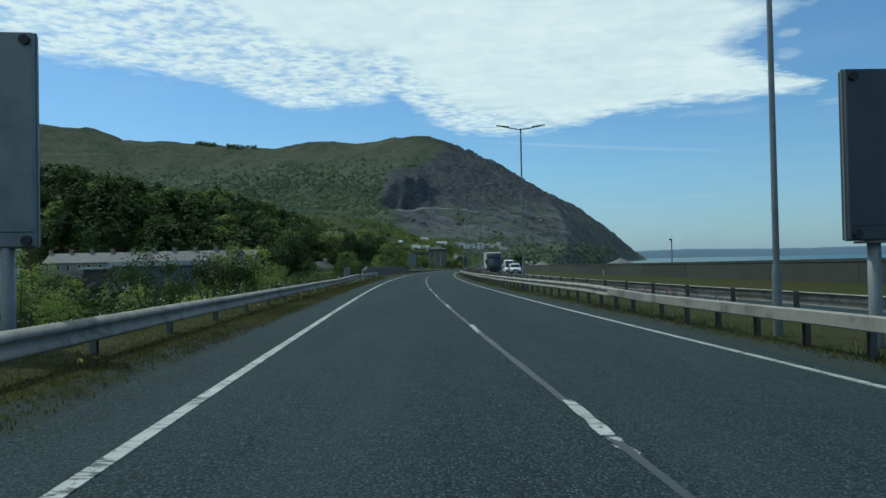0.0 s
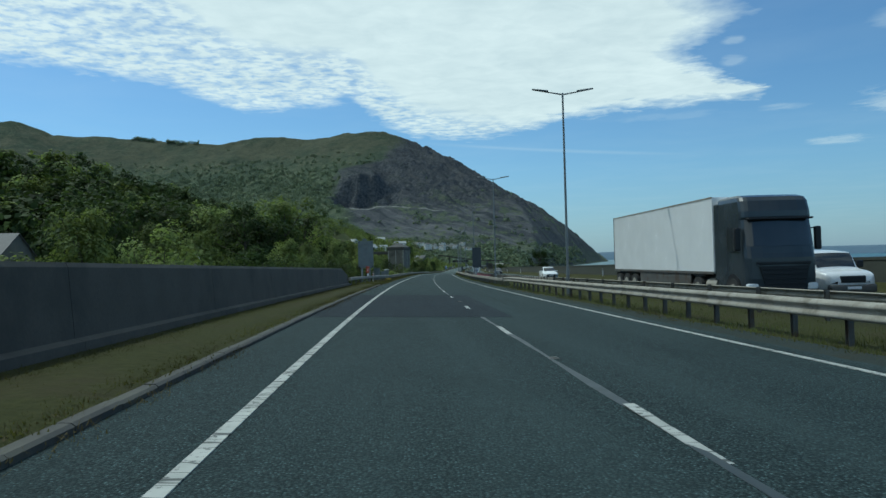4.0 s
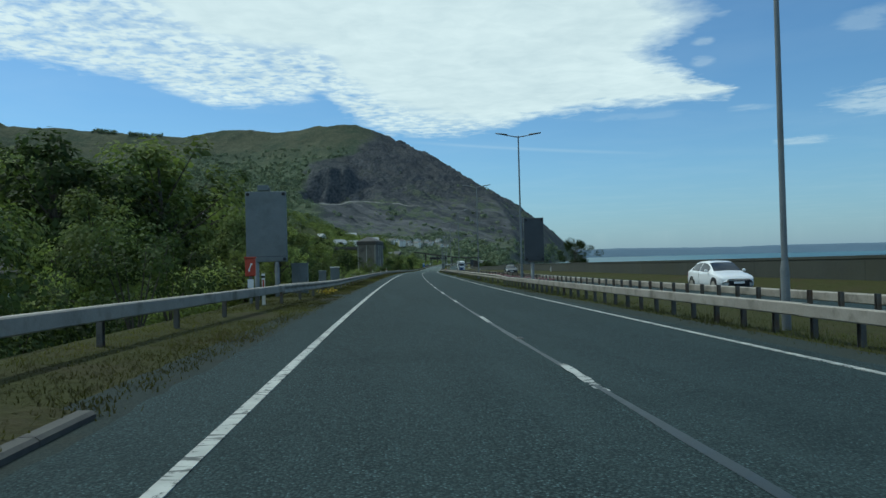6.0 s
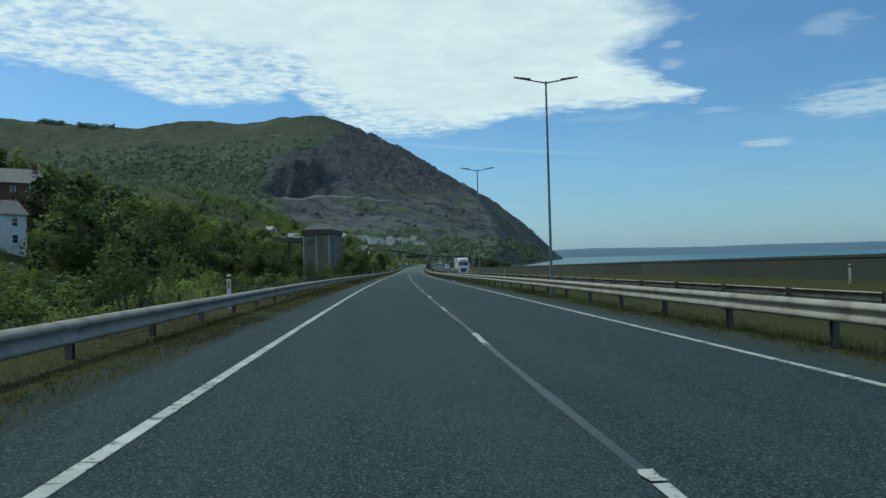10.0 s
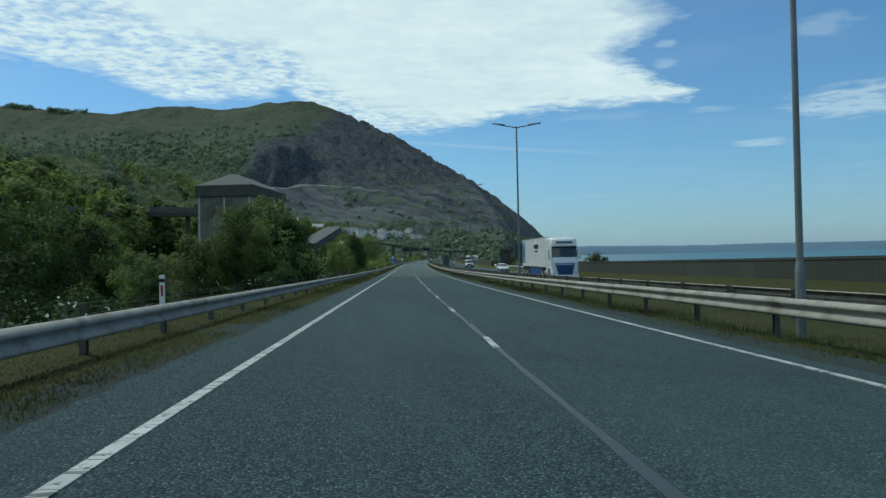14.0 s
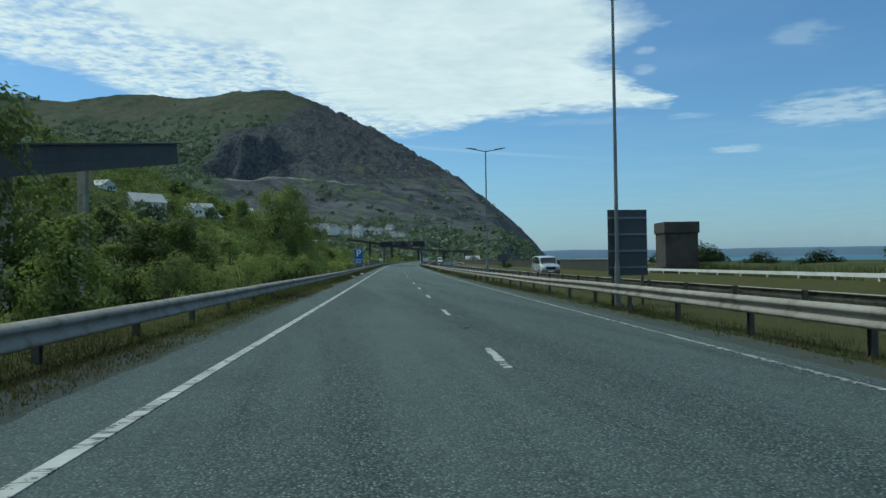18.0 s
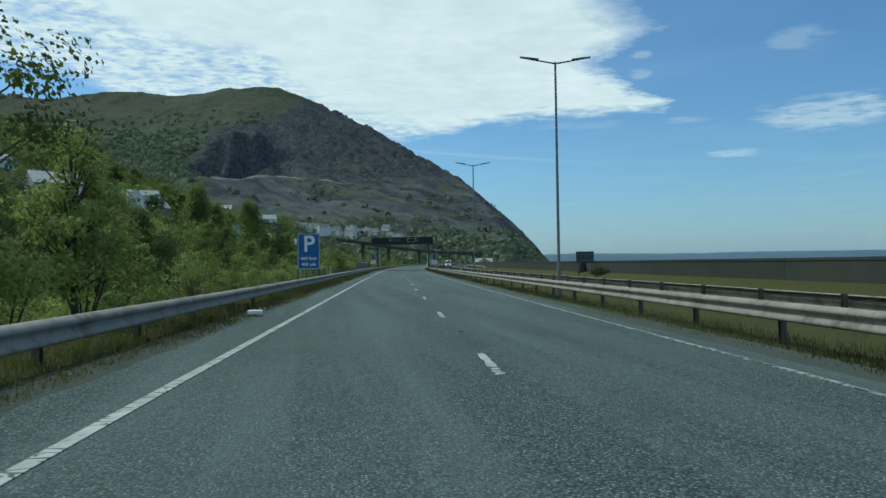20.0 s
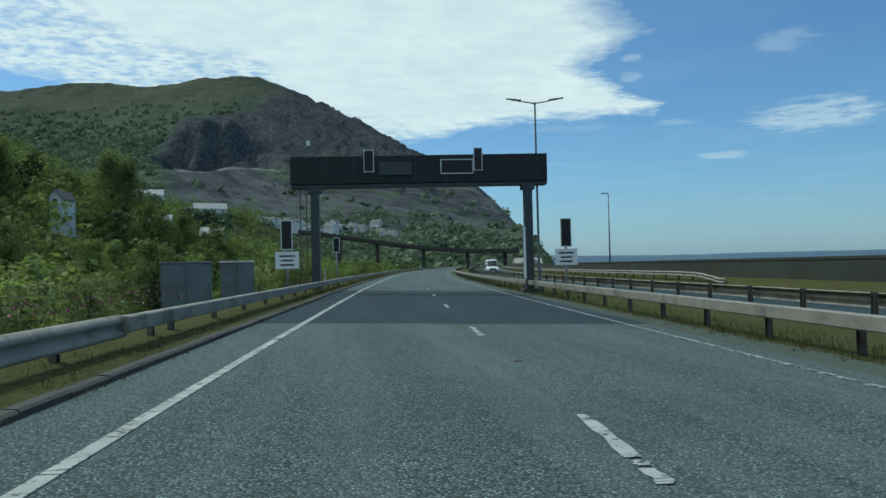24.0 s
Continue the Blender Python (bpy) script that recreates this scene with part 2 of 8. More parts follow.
def worn_paint(n, p, gone=0.0):
    """Thermoplastic line worn through to the road in flakes."""
    flake = n.noise(p, 9.0, 6.0, 0.7)
    col = n.mix(n.span(n.noise(p, 2.2, 4.0), 0.35, 0.7), (0.46, 0.47, 0.44, 1), (0.28, 0.29, 0.27, 1))
    col = n.mix(n.span(flake, 0.56 - gone, 0.63 - gone), col, (0.05, 0.058, 0.055, 1))
    crack = n.noise(n.add("ShaderNodeMapping", {0: p, 3: (0.5, 2.4, 1.0)}).outputs[0], 1.0, 3.0, 0.6)
    col = n.mix(n.span(n.math("ABSOLUTE", n.math("SUBTRACT", crack, 0.5)), 0.016, 0.006), col, (0.045, 0.052, 0.050, 1))
    return bsdf(n, col, 0.6, 0.0, flake, 0.3, 0.004)


M["line"] = material("line_paint", worn_paint)
M["line_worn"] = material("line_paint_worn", lambda n, p: worn_paint(n, p, 0.10))
M["steel"] = plain("galvanised_steel", (0.24, 0.225, 0.195), (0.35, 0.33, 0.29), 1.6, 0.85, 0.0, fine=25.0, bump=0.08, dirt=(0.15, 0.135, 0.11), dirt_scale=2.2, spec=0.15)
M["box_steel"] = plain("dull_steel", (0.235, 0.215, 0.185), (0.335, 0.31, 0.27), 1.4, 0.72, 0.1, fine=25.0, bump=0.08, dirt=(0.12, 0.11, 0.09), dirt_scale=1.5)
M["post"] = plain("weathered_post", (0.10, 0.10, 0.095), (0.17, 0.165, 0.155), 4.0, 0.6, 0.5, fine=30.0, dirt=(0.10, 0.06, 0.035), dirt_scale=2.0)
M["lamp_steel"] = plain("column_steel", (0.16, 0.18, 0.19), (0.23, 0.25, 0.26), 2.0, 0.6, 0.3, fine=25.0, bump=0.05, dirt=(0.15, 0.16, 0.16))
M["concrete"] = plain("parapet_concrete", (0.060, 0.055, 0.047), (0.096, 0.089, 0.077), 1.2, 0.9, fine=18.0, bump=0.35, dist=0.01, dirt=(0.040, 0.040, 0.037), dirt_scale=0.45)
M["seawall"] = plain("sea_wall_render", (0.026, 0.030, 0.024), (0.050, 0.055, 0.043), 0.5, 0.9, fine=6.0, bump=0.3, dist=0.02, dirt=(0.040, 0.043, 0.027), dirt_scale=0.22, per_object=0.16)
M["kerb"] = plain("kerb_concrete", (0.040, 0.040, 0.037), (0.072, 0.071, 0.066), 2.0, 0.85, fine=20.0, bump=0.3, dirt=(0.08, 0.08, 0.065), dirt_scale=1.0)


def lighter_far(n, p):
    """Share of lightening towards the road's far end: sandy soil, and sunlight put into the colour."""
    y = n.add("ShaderNodeSeparateXYZ", {0: p}).outputs[1]
    return n.span(n.math("ADD", y, n.math("MULTIPLY", n.math("SUBTRACT", n.noise(p, 0.5, 4.0), 0.5), 120.0)), 400.0, 590.0)


def verge_soil(n, p):
    f = n.noise(p, 0.6, 6.0, 0.65)
    g = n.noise(p, 7.0, 5.0, 0.65)
    col = n.mix(n.span(g, 0.3, 0.7), (0.030, 0.034, 0.011, 1), (0.052, 0.054, 0.019, 1))
    col = n.mix(n.span(f, 0.50, 0.68, 0.0, 0.8), col, (0.048, 0.041, 0.022, 1))
    col = n.mix(lighter_far(n, p), col, n.mix(1.0, col, (1.7, 1.65, 1.6, 1), "MULTIPLY"))
    return bsdf(n, col, 0.95, 0.0, g, 0.8, 0.06, 0.1)


M["verge"] = material("verge_grass_and_soil", verge_soil)


def gravel(n, p):
    """Grey grit and dust lying over the edge of the asphalt."""
    f = n.noise(p, 1.0, 5.0, 0.6)
    g = n.noise(p, 40.0, 3.0, 0.7)
    col = n.mix(n.span(g, 0.3, 0.7), (0.024, 0.032, 0.030, 1), (0.048, 0.060, 0.056, 1))
    col = n.mix(n.span(f, 0.50, 0.70, 0.0, 0.5), col, (0.040, 0.038, 0.026, 1))
    col = n.mix(lighter_far(n, p), col, n.mix(1.0, col, (2.5, 2.3, 2.1, 1), "MULTIPLY"))
    return bsdf(n, col, 0.95, 0.0, g, 0.6, 0.02, 0.1)


M["gravel"] = material("gritty_margin", gravel)


def hill(n, p):
    """Woods, bracken and grass; grey scree and crags seaward of an uneven edge."""
    nz = n.add("ShaderNodeSeparateXYZ", {0: n.add("ShaderNodeNewGeometry").outputs["True Normal"]}).outputs[2]
    x, y, z = n.add("ShaderNodeSeparateXYZ", {0: p}).outputs
    f1 = n.noise(p, 0.011, 6.0, 0.62)
    f2 = n.noise(p, 0.055, 6.0, 0.68)
    f3 = n.noise(p, 0.22, 4.0, 0.65)
    mixf = n.math("ADD", n.math("MULTIPLY", f1, 0.35), n.math("ADD", n.math("MULTIPLY", f2, 0.40), n.math("MULTIPLY", f3, 0.25)))
    # greens mixed paler and bluer: haze of distance put into the colour
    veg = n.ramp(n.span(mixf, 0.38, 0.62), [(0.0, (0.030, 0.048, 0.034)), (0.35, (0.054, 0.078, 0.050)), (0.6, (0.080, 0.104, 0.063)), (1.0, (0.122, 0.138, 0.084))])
    # grass of the open tops is yellower
    top = n.math("MULTIPLY", n.span(n.math("ADD", z, n.math("MULTIPLY", n.math("SUBTRACT", f2, 0.5), 140.0)), 215.0, 285.0), n.span(f1, 0.28, 0.50))
    grass = n.mix(n.span(mixf, 0.42, 0.60), (0.052, 0.062, 0.042, 1), (0.098, 0.100, 0.064, 1))
    veg = n.mix(n.math("MULTIPLY", top, 0.85), veg, grass)
    # streaks of scree run down the slope to the sea
    fall_x = n.math("ADD", n.math("MULTIPLY", x, 0.8), n.math("MULTIPLY", y, 0.6))
    down = n.add("ShaderNodeCombineXYZ", {0: fall_x, 1: n.math("MULTIPLY", n.math("SUBTRACT", n.math("MULTIPLY", x, 0.6), n.math("MULTIPLY", y, 0.8)), 0.16), 2: n.math("MULTIPLY", z, 0.16)}).outputs[0]
    run = n.noise(down, 0.045, 6.0, 0.68, 0.5)
    run2 = n.noise(down, 0.020, 5.0, 0.62, 0.4)
    # rock tinted blue-grey, also to carry the haze in its colour
    crag = n.mix(n.span(f3, 0.36, 0.64), (0.020, 0.026, 0.034, 1), (0.076, 0.083, 0.092, 1))
    crag = n.mix(n.span(run, 0.50, 0.66, 0.0, 0.55), crag, (0.100, 0.100, 0.100, 1))
    scree = n.mix(n.span(run, 0.42, 0.60), (0.036, 0.043, 0.051, 1), (0.110, 0.115, 0.122, 1))
    steep = n.span(n.math("ADD", nz, n.math("MULTIPLY", n.math("SUBTRACT", f2, 0.5), 0.5)), 0.80, 0.66)
    low = n.span(n.math("ADD", z, n.math("MULTIPLY", n.math("SUBTRACT", run2, 0.5), 150.0)), 132.0, 96.0)
    rock = n.mix(n.math("MULTIPLY", low, n.math("SUBTRACT", 1.0, n.math("MULTIPLY", steep, 0.7)), clamp=True), crag, scree)
    # edge between woods and rock, as a place across the slope for each step up it
    edge = n.span(n.ramp(n.span(y, 1100, 1900), [(0.0, 0.58), (0.10, 0.50), (0.18, 0.34), (0.42, 0.22), (0.47, 0.133), (0.76, 0.133), (0.80, 0.42), (1.0, 0.62)]), 0.0, 1.0, -180.0, 120.0)
    over = n.math("ADD", n.math("SUBTRACT", x, edge), n.math("MULTIPLY", n.math("SUBTRACT", f2, 0.5), 110.0))
    bare = n.span(over, -8.0, 14.0)
    # dark bushes strung out along the gullies, thicker near the foot
    shrubs = n.math("MULTIPLY", n.span(n.math("ADD", n.math("MULTIPLY", f2, 0.6), n.math("MULTIPLY", run2, 0.5)), 0.565, 0.615), n.math("MULTIPLY", n.span(nz, 0.55, 0.70), n.span(z, 170.0, 105.0, 0.15, 1.0)))
    shrubs = n.math("MAXIMUM", shrubs, n.math("MULTIPLY", n.span(z, 34.0, 12.0), n.span(f2, 0.40, 0.50)))
    cliff = n.math("MULTIPLY", n.span(nz, 0.66, 0.48), n.span(x, -170.0, -140.0))
    face = n.mix(n.span(n.math("ADD", n.math("MULTIPLY", f3, 0.6), n.math("MULTIPLY", f2, 0.4)), 0.38, 0.62), (0.040, 0.048, 0.058, 1), (0.120, 0.126, 0.134, 1))
    rock = n.mix(cliff, rock, face)
    col = n.mix(n.math("MAXIMUM", n.math("MULTIPLY", bare, n.math("SUBTRACT", 1.0, n.math("MULTIPLY", shrubs, 0.85))), cliff), veg, rock)
    return bsdf(n, col, 0.95, 0.0, mixf, 1.0, 8.0, 0.1)


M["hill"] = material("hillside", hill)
M["ground"] = material("rough_ground", lambda n, p: bsdf(
    n, n.ramp(n.span(n.math("ADD", n.math("MULTIPLY", n.noise(p, 0.12, 5.0), 0.6), n.math("MULTIPLY", n.noise(p, 2.5, 5.0), 0.4)), 0.35, 0.65),
              [(0.0, (0.030, 0.042, 0.016)), (0.5, (0.055, 0.068, 0.025)), (1.0, (0.100, 0.095, 0.045))]), 0.95, 0.0, n.noise(p, 3.0, 5.0), 0.8, 0.15, 0.1))


def sea_water(n, p):
    w = n.noise(n.add("ShaderNodeMapping", {0: p, 3: (1.0, 0.35, 1.0)}).outputs[0], 0.18, 5.0, 0.6)
    f = n.noise(p, 0.0022, 4.0)
    col = n.mix(n.span(f, 0.4, 0.6), (0.022, 0.075, 0.092, 1), (0.045, 0.125, 0.135, 1))
    return bsdf(n, col, 0.35, 0.0, w, 0.5, 0.6, 0.35)


M["sea"] = material("sea_water", sea_water)
# blue haze of the distance put into the land's own colour
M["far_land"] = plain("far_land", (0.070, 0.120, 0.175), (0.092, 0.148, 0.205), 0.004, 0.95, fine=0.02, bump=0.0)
M["bark"] = plain("bark", (0.055, 0.045, 0.035), (0.105, 0.090, 0.070), 5.0, 0.9, fine=25.0, bump=0.5, dist=0.02)
M["leaf_dark"] = leaves("leaf_dark", (0.026, 0.042, 0.017), (0.082, 0.108, 0.035), (0.038, 0.060, 0.022), 0.30)
M["leaf_mid"] = leaves("leaf_mid", (0.096, 0.132, 0.046), (0.236, 0.268, 0.090), (0.150, 0.184, 0.066), 0.36)
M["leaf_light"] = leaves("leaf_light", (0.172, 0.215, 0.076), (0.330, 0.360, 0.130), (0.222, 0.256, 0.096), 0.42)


def far_leaves(name, a, b, c):
    """Woods far off: tone varies crown by crown and in broad drifts."""
    def build(n, p):
        g = n.add("ShaderNodeNewGeometry").outputs["Random Per Island"]
        col = n.mix(g, c4(a), c4(b))
        col = n.mix(n.span(n.noise(p, 0.07, 2.0), 0.36, 0.64), col, c4(c))
        d = bsdf(n, col, 0.7, spec=0.15)
        tr = n.add("ShaderNodeBsdfTranslucent", {"Color": col}).outputs[0]
        return n.add("ShaderNodeMixShader", {0: 0.25, 1: d, 2: tr}).outputs[0]
    return material(name, build)


# bluer, paler greens than the near leaves, with distance haze mixed in
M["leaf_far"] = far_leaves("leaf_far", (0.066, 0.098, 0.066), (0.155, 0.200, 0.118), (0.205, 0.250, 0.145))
M["board_back"] = plain("sign_back_grey", (0.15, 0.17, 0.18), (0.20, 0.22, 0.23), 1.5, 0.5, 0.35, fine=20.0, bump=0.05, dirt=(0.11, 0.12, 0.125))
M["board_dark"] = plain("sign_back_dark", (0.045, 0.052, 0.062), (0.065, 0.074, 0.085), 1.5, 0.5, 0.2, fine=20.0, bump=0.05)
M["black"] = plain("black_paint", (0.006, 0.006, 0.008), (0.011, 0.011, 0.013), 3.0, 0.5, bump=0.05)
M["white"] = plain("white_paint", (0.70, 0.70, 0.68), (0.80, 0.80, 0.78), 2.0, 0.5, bump=0.05, dirt=(0.55, 0.54, 0.50))
M["render_grey"] = plain("pebbledash", (0.20, 0.19, 0.165), (0.30, 0.285, 0.25), 1.0, 0.9, fine=30.0, bump=0.4, dist=0.01, dirt=(0.15, 0.14, 0.12), dirt_scale=0.5)
M["render_white"] = plain("white_render", (0.66, 0.66, 0.63), (0.80, 0.80, 0.77), 0.8, 0.85, fine=15.0, dirt=(0.5, 0.49, 0.45))
M["slate"] = plain("slate_roof", (0.075, 0.075, 0.078), (0.14, 0.135, 0.13), 1.2, 0.75, fine=14.0, bump=0.3, dist=0.01, per_object=0.25)
M["slate_dark"] = plain("dark_slate_roof", (0.045, 0.045, 0.046), (0.085, 0.082, 0.078), 1.2, 0.8, fine=14.0, bump=0.3, dist=0.01)
M["pale_roof"] = plain("pale_roof", (0.30, 0.31, 0.31), (0.42, 0.43, 0.42), 0.6, 0.7, fine=6.0)
M["brick_red"] = plain("red_brick", (0.11, 0.050, 0.040), (0.18, 0.085, 0.065), 1.5, 0.85, fine=12.0, bump=0.2)
M["flat_wall"] = plain("blue_grey_render", (0.095, 0.115, 0.135), (0.140, 0.160, 0.180), 0.9, 0.85, fine=20.0, bump=0.2)
M["clay"] = plain("terracotta", (0.20, 0.09, 0.05), (0.30, 0.14, 0.08), 3.0, 0.8)
M["tower"] = plain("tower_brick", (0.135, 0.128, 0.106), (0.200, 0.188, 0.156), 1.0, 0.9, fine=10.0, bump=0.3, dist=0.01, dirt=(0.08, 0.075, 0.065), dirt_scale=0.3)
M["dark_brick"] = plain("dark_brick", (0.050, 0.045, 0.040), (0.088, 0.078, 0.068), 1.4, 0.9, fine=9.0, bump=0.4, dist=0.015, dirt=(0.035, 0.034, 0.030), dirt_scale=0.6)
M["pale_stone"] = plain("pale_stone", (0.36, 0.35, 0.31), (0.48, 0.465, 0.42), 1.5, 0.85, fine=20.0, dirt=(0.26, 0.25, 0.22))
M["cabinet"] = plain("cabinet_grey", (0.13, 0.155, 0.165), (0.185, 0.21, 0.22), 1.5, 0.55, 0.0, fine=20.0, bump=0.04, dirt=(0.12, 0.135, 0.13), spec=0.25)
M["blue"] = plain("sign_blue", (0.018, 0.100, 0.30), (0.026, 0.130, 0.36), 2.0, 0.35, fine=20.0, bump=0.02)
M["sign_white"] = plain("sign_white", (0.78, 0.79, 0.80), (0.85, 0.86, 0.87), 2.0, 0.35, bump=0.02)
M["red"] = plain("sign_red", (0.38, 0.04, 0.02), (0.48, 0.07, 0.03), 2.0, 0.4, bump=0.02)
M["glass"] = plain("window_glass", (0.020, 0.024, 0.028), (0.035, 0.040, 0.045), 1.0, 0.08, bump=0.0, spec=0.8)
M["rubber"] = plain("rubber", (0.015, 0.015, 0.015), (0.030, 0.030, 0.030), 10.0, 0.8)
M["flower_white"] = plain("daisy_petals", (0.72, 0.72, 0.68), (0.85, 0.85, 0.80), 9.0, 0.7)
M["flower_yellow"] = plain("yellow_petals", (0.55, 0.38, 0.03), (0.70, 0.50, 0.05), 9.0, 0.7)
M["flower_pink"] = plain("pink_petals", (0.28, 0.09, 0.12), (0.38, 0.14, 0.18), 9.0, 0.7)

# ------------------------------------------------------------------ building helpers
def mesh_from(name, verts, faces, mats, smooth=False, index=None):
    me = bpy.data.meshes.new(name)
    me.from_pydata([tuple(v) for v in verts], [], faces)
    for m in (mats if isinstance(mats, (list, tuple)) else [mats]):
        me.materials.append(m)
    if index is not None:
        me.polygons.foreach_set("material_index", index)
    if smooth:
        me.polygons.foreach_set("use_smooth", [True] * len(me.polygons))
    me.update()
    return me


def bm_mesh(name, bm, mat, smooth=False):
    me = bpy.data.meshes.new(name)
    bm.to_mesh(me)
    bm.free()
    me.materials.append(mat)
    if smooth:
        me.polygons.foreach_set("use_smooth", [True] * len(me.polygons))
    return me


def part(name, bm, mat, parent, label="", smooth=False, at=None):
    """Links a bmesh or a mesh as one object under a thing or a part."""
    me = bm if isinstance(bm, bpy.types.Mesh) else bm_mesh(name, bm, mat, smooth)
    ob = new(name, me)
    ob.parent = parent
    if at is not None:
        ob.matrix_basis = at
    if label:
        tagged(ob, label)
    return ob


def thing(name, m, label, category, group="", kind=""):
    ob = new(name)
    ob.empty_display_size = 0.2
    ob.matrix_world = m
    return tagged(ob, label, category, group, kind)


def box(bm, x0, x1, y0, y1, z0, z1, bevel=0.0):
    m = Matrix.LocRotScale(((x0 + x1) / 2, (y0 + y1) / 2, (z0 + z1) / 2), None, (abs(x1 - x0), abs(y1 - y0), abs(z1 - z0)))
    g = bmesh.ops.create_cube(bm, size=1.0, matrix=m)
    if bevel:
        es = {e for v in g["verts"] for e in v.link_edges}
        bmesh.ops.bevel(bm, geom=list(es), offset=bevel, segments=2, affect="EDGES", profile=0.6)
    return bm


def boxes(*specs, bevel=0.0):
    bm = bmesh.new()
    for s in specs:
        box(bm, *s, bevel=bevel)
    return bm


def rod(bm, a, b, r0, r1=None, n=8):
    """A tapered rod from a to b."""
    a, b = Vector(a), Vector(b)
    d = b - a
    m = Matrix.Translation((a + b) / 2) @ d.to_track_quat("Z", "Y").to_matrix().to_4x4()
    bmesh.ops.create_cone(bm, cap_ends=True, segments=n, radius1=r0, radius2=r0 if r1 is None else r1, depth=d.length, matrix=m)
    return bm


def rods(*specs, n=8):
    bm = bmesh.new()
    for s in specs:
        rod(bm, *s, n=n)
    return bm


def sweep(name, profile, s0, s1, step=4.0, closed=True, caps=True):
    """A mesh of a cross-section [(d, z), ...] carried along the road from s0 to s1."""
    k = max(1, int(math.ceil((s1 - s0) / step)))
    ss = np.linspace(s0, s1, k + 1)
    n = len(profile)
    verts = [road(s, d, z) for s in ss for d, z in profile]
    faces = []
    m = n if closed else n - 1
    for i in range(k):
        for j in range(m):
            a, b = i * n + j, i * n + (j + 1) % n
            faces.append((a, b, b + n, a + n))
    if closed and caps:
        faces.append(tuple(range(n - 1, -1, -1)))
        faces.append(tuple(k * n + j for j in range(n)))
    return verts, faces


def swept(name, profile, s0, s1, mat, step=4.0, closed=True, smooth=False, parent=None, label=""):
    v, f = sweep(name, profile, s0, s1, step, closed)
    me = mesh_from(name, v, f, mat, smooth)
    bm = bmesh.new()
    bm.from_mesh(me)
    bmesh.ops.recalc_face_normals(bm, faces=bm.faces)
    bm.to_mesh(me)
    bm.free()
    ob = new(name, me)
    if parent:
        ob.parent = parent
    if label:
        tagged(ob, label)
    return ob


def on_road(s, d, z=0.0, turn=0.0):
    """Pose at a place by the road; x to the right of travel, y ahead."""
    p = road(s, d, z)
    return pose(p.x, p.y, p.z, 0, 0, road_turn(s) + turn)


LEFT_LINE, LANE_LINE, RIGHT_LINE = -2.02, 1.49, 5.19
BARRIER_L, BARRIER_R, BARRIER_FAR, SEA_WALL = -4.10, 6.45, 9.6, 20.0


def lane_line(s):
    return float(np.interp(s, [430, 456, 622, 642], [LANE_LINE, 1.455, 1.44, 1.59]))


# ------------------------------------------------------------------ carriageways
S0, S1 = -90.0, 1050.0


def flat_top(name, d0, d1, s0, s1, z, thick, mat, step=4.0, kind="structure", label="", category="", cols=1):
    ds = [d0 + (d1 - d0) * i / cols for i in range(cols + 1)]
    prof = [(d, z) for d in ds] + [(d1, z - thick), (d0, z - thick)]
    ob = swept(name, prof, s0, s1, mat, step)
    return tagged(ob, label, category, "", kind)


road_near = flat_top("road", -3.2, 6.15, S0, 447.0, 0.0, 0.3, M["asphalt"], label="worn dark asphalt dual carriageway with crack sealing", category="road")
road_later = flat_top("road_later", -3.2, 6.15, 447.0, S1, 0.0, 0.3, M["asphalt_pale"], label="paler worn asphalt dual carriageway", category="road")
road_far = flat_top("road_opposite", 10.4, 18.4, S0, S1, 0.0, 0.3, M["asphalt"], label="grey asphalt opposite carriageway behind steel barriers", category="road")
for a, b, d0, d1 in ((118.5, 135.4, -3.05, 2.35), (656.0, 678.0, -3.0, 5.9)):
    flat_top("road_patch", d0, d1, a, b, 0.005, 0.02, M["asphalt_new"], label="newer darker asphalt patch across the road", category="road")


def edge_line(name, d, w, s0, s1, paint="line"):
    flat_top(name, d - w / 2, d + w / 2, s0, s1, 0.010, 0.012, M[paint], 3.0, label="worn white edge line painted on asphalt", category="road marking")


edge_line("edge_line_left", LEFT_LINE + 0.065, 0.125, S0, 447.0)
edge_line("edge_line_left_later", LEFT_LINE, 0.125, 447.0, S1)
edge_line("edge_line_right", RIGHT_LINE, 0.11, S0, 447.0)
edge_line("edge_line_right_later", RIGHT_LINE, 0.10, 447.0, S1, "line_worn")
edge_line("edge_line_opposite", 17.6, 0.15, S0, S1)

# crack sealing along the lane joint, slightly uneven
bm_v, bm_f = [], []
ss = np.arange(-20.0, 446.0, 0.8)
for i, s in enumerate(ss):
    w = 0.046 + 0.030 * noise.noise((s * 0.35, 3.0, 0.0))
    o = LANE_LINE + 0.04 * noise.noise((s * 0.12, 7.0, 0.0)) + 0.012 * noise.noise((s * 1.3, 1.0, 0.0))
    bm_v += [road(s, o - w, 0.004), road(s, o + w, 0.004)]
    if i:
        k = 2 * i
        bm_f.append((k - 2, k - 1, k + 1, k))
tagged(new("crack_seal", mesh_from("crack_seal", bm_v, bm_f, M["seal"])), "pale bitumen crack sealing along the lane joint", "road repair", "", "structure")


def road_blob(s, d, a, b, mat, seed):
    """A round-edged repair on the road."""
    pts = []
    for i in range(22):
        t = 2 * math.pi * i / 22
        r = 1 + 0.18 * noise.noise((math.cos(t) * 1.5 + seed, math.sin(t) * 1.5, 0.3))
        pts.append(road(s + b * r * math.sin(t), d + a * r * math.cos(t), 0.006))
    tagged(new("road_patch", mesh_from("road_patch", pts, [tuple(range(22))], mat)), "dark round repair in the asphalt", "road patch", "", "structure")


for s, d, a, b in ((37.5, 0.75, 0.75, 1.0),):
    road_blob(s, d, a, b, M["asphalt_new"], s)


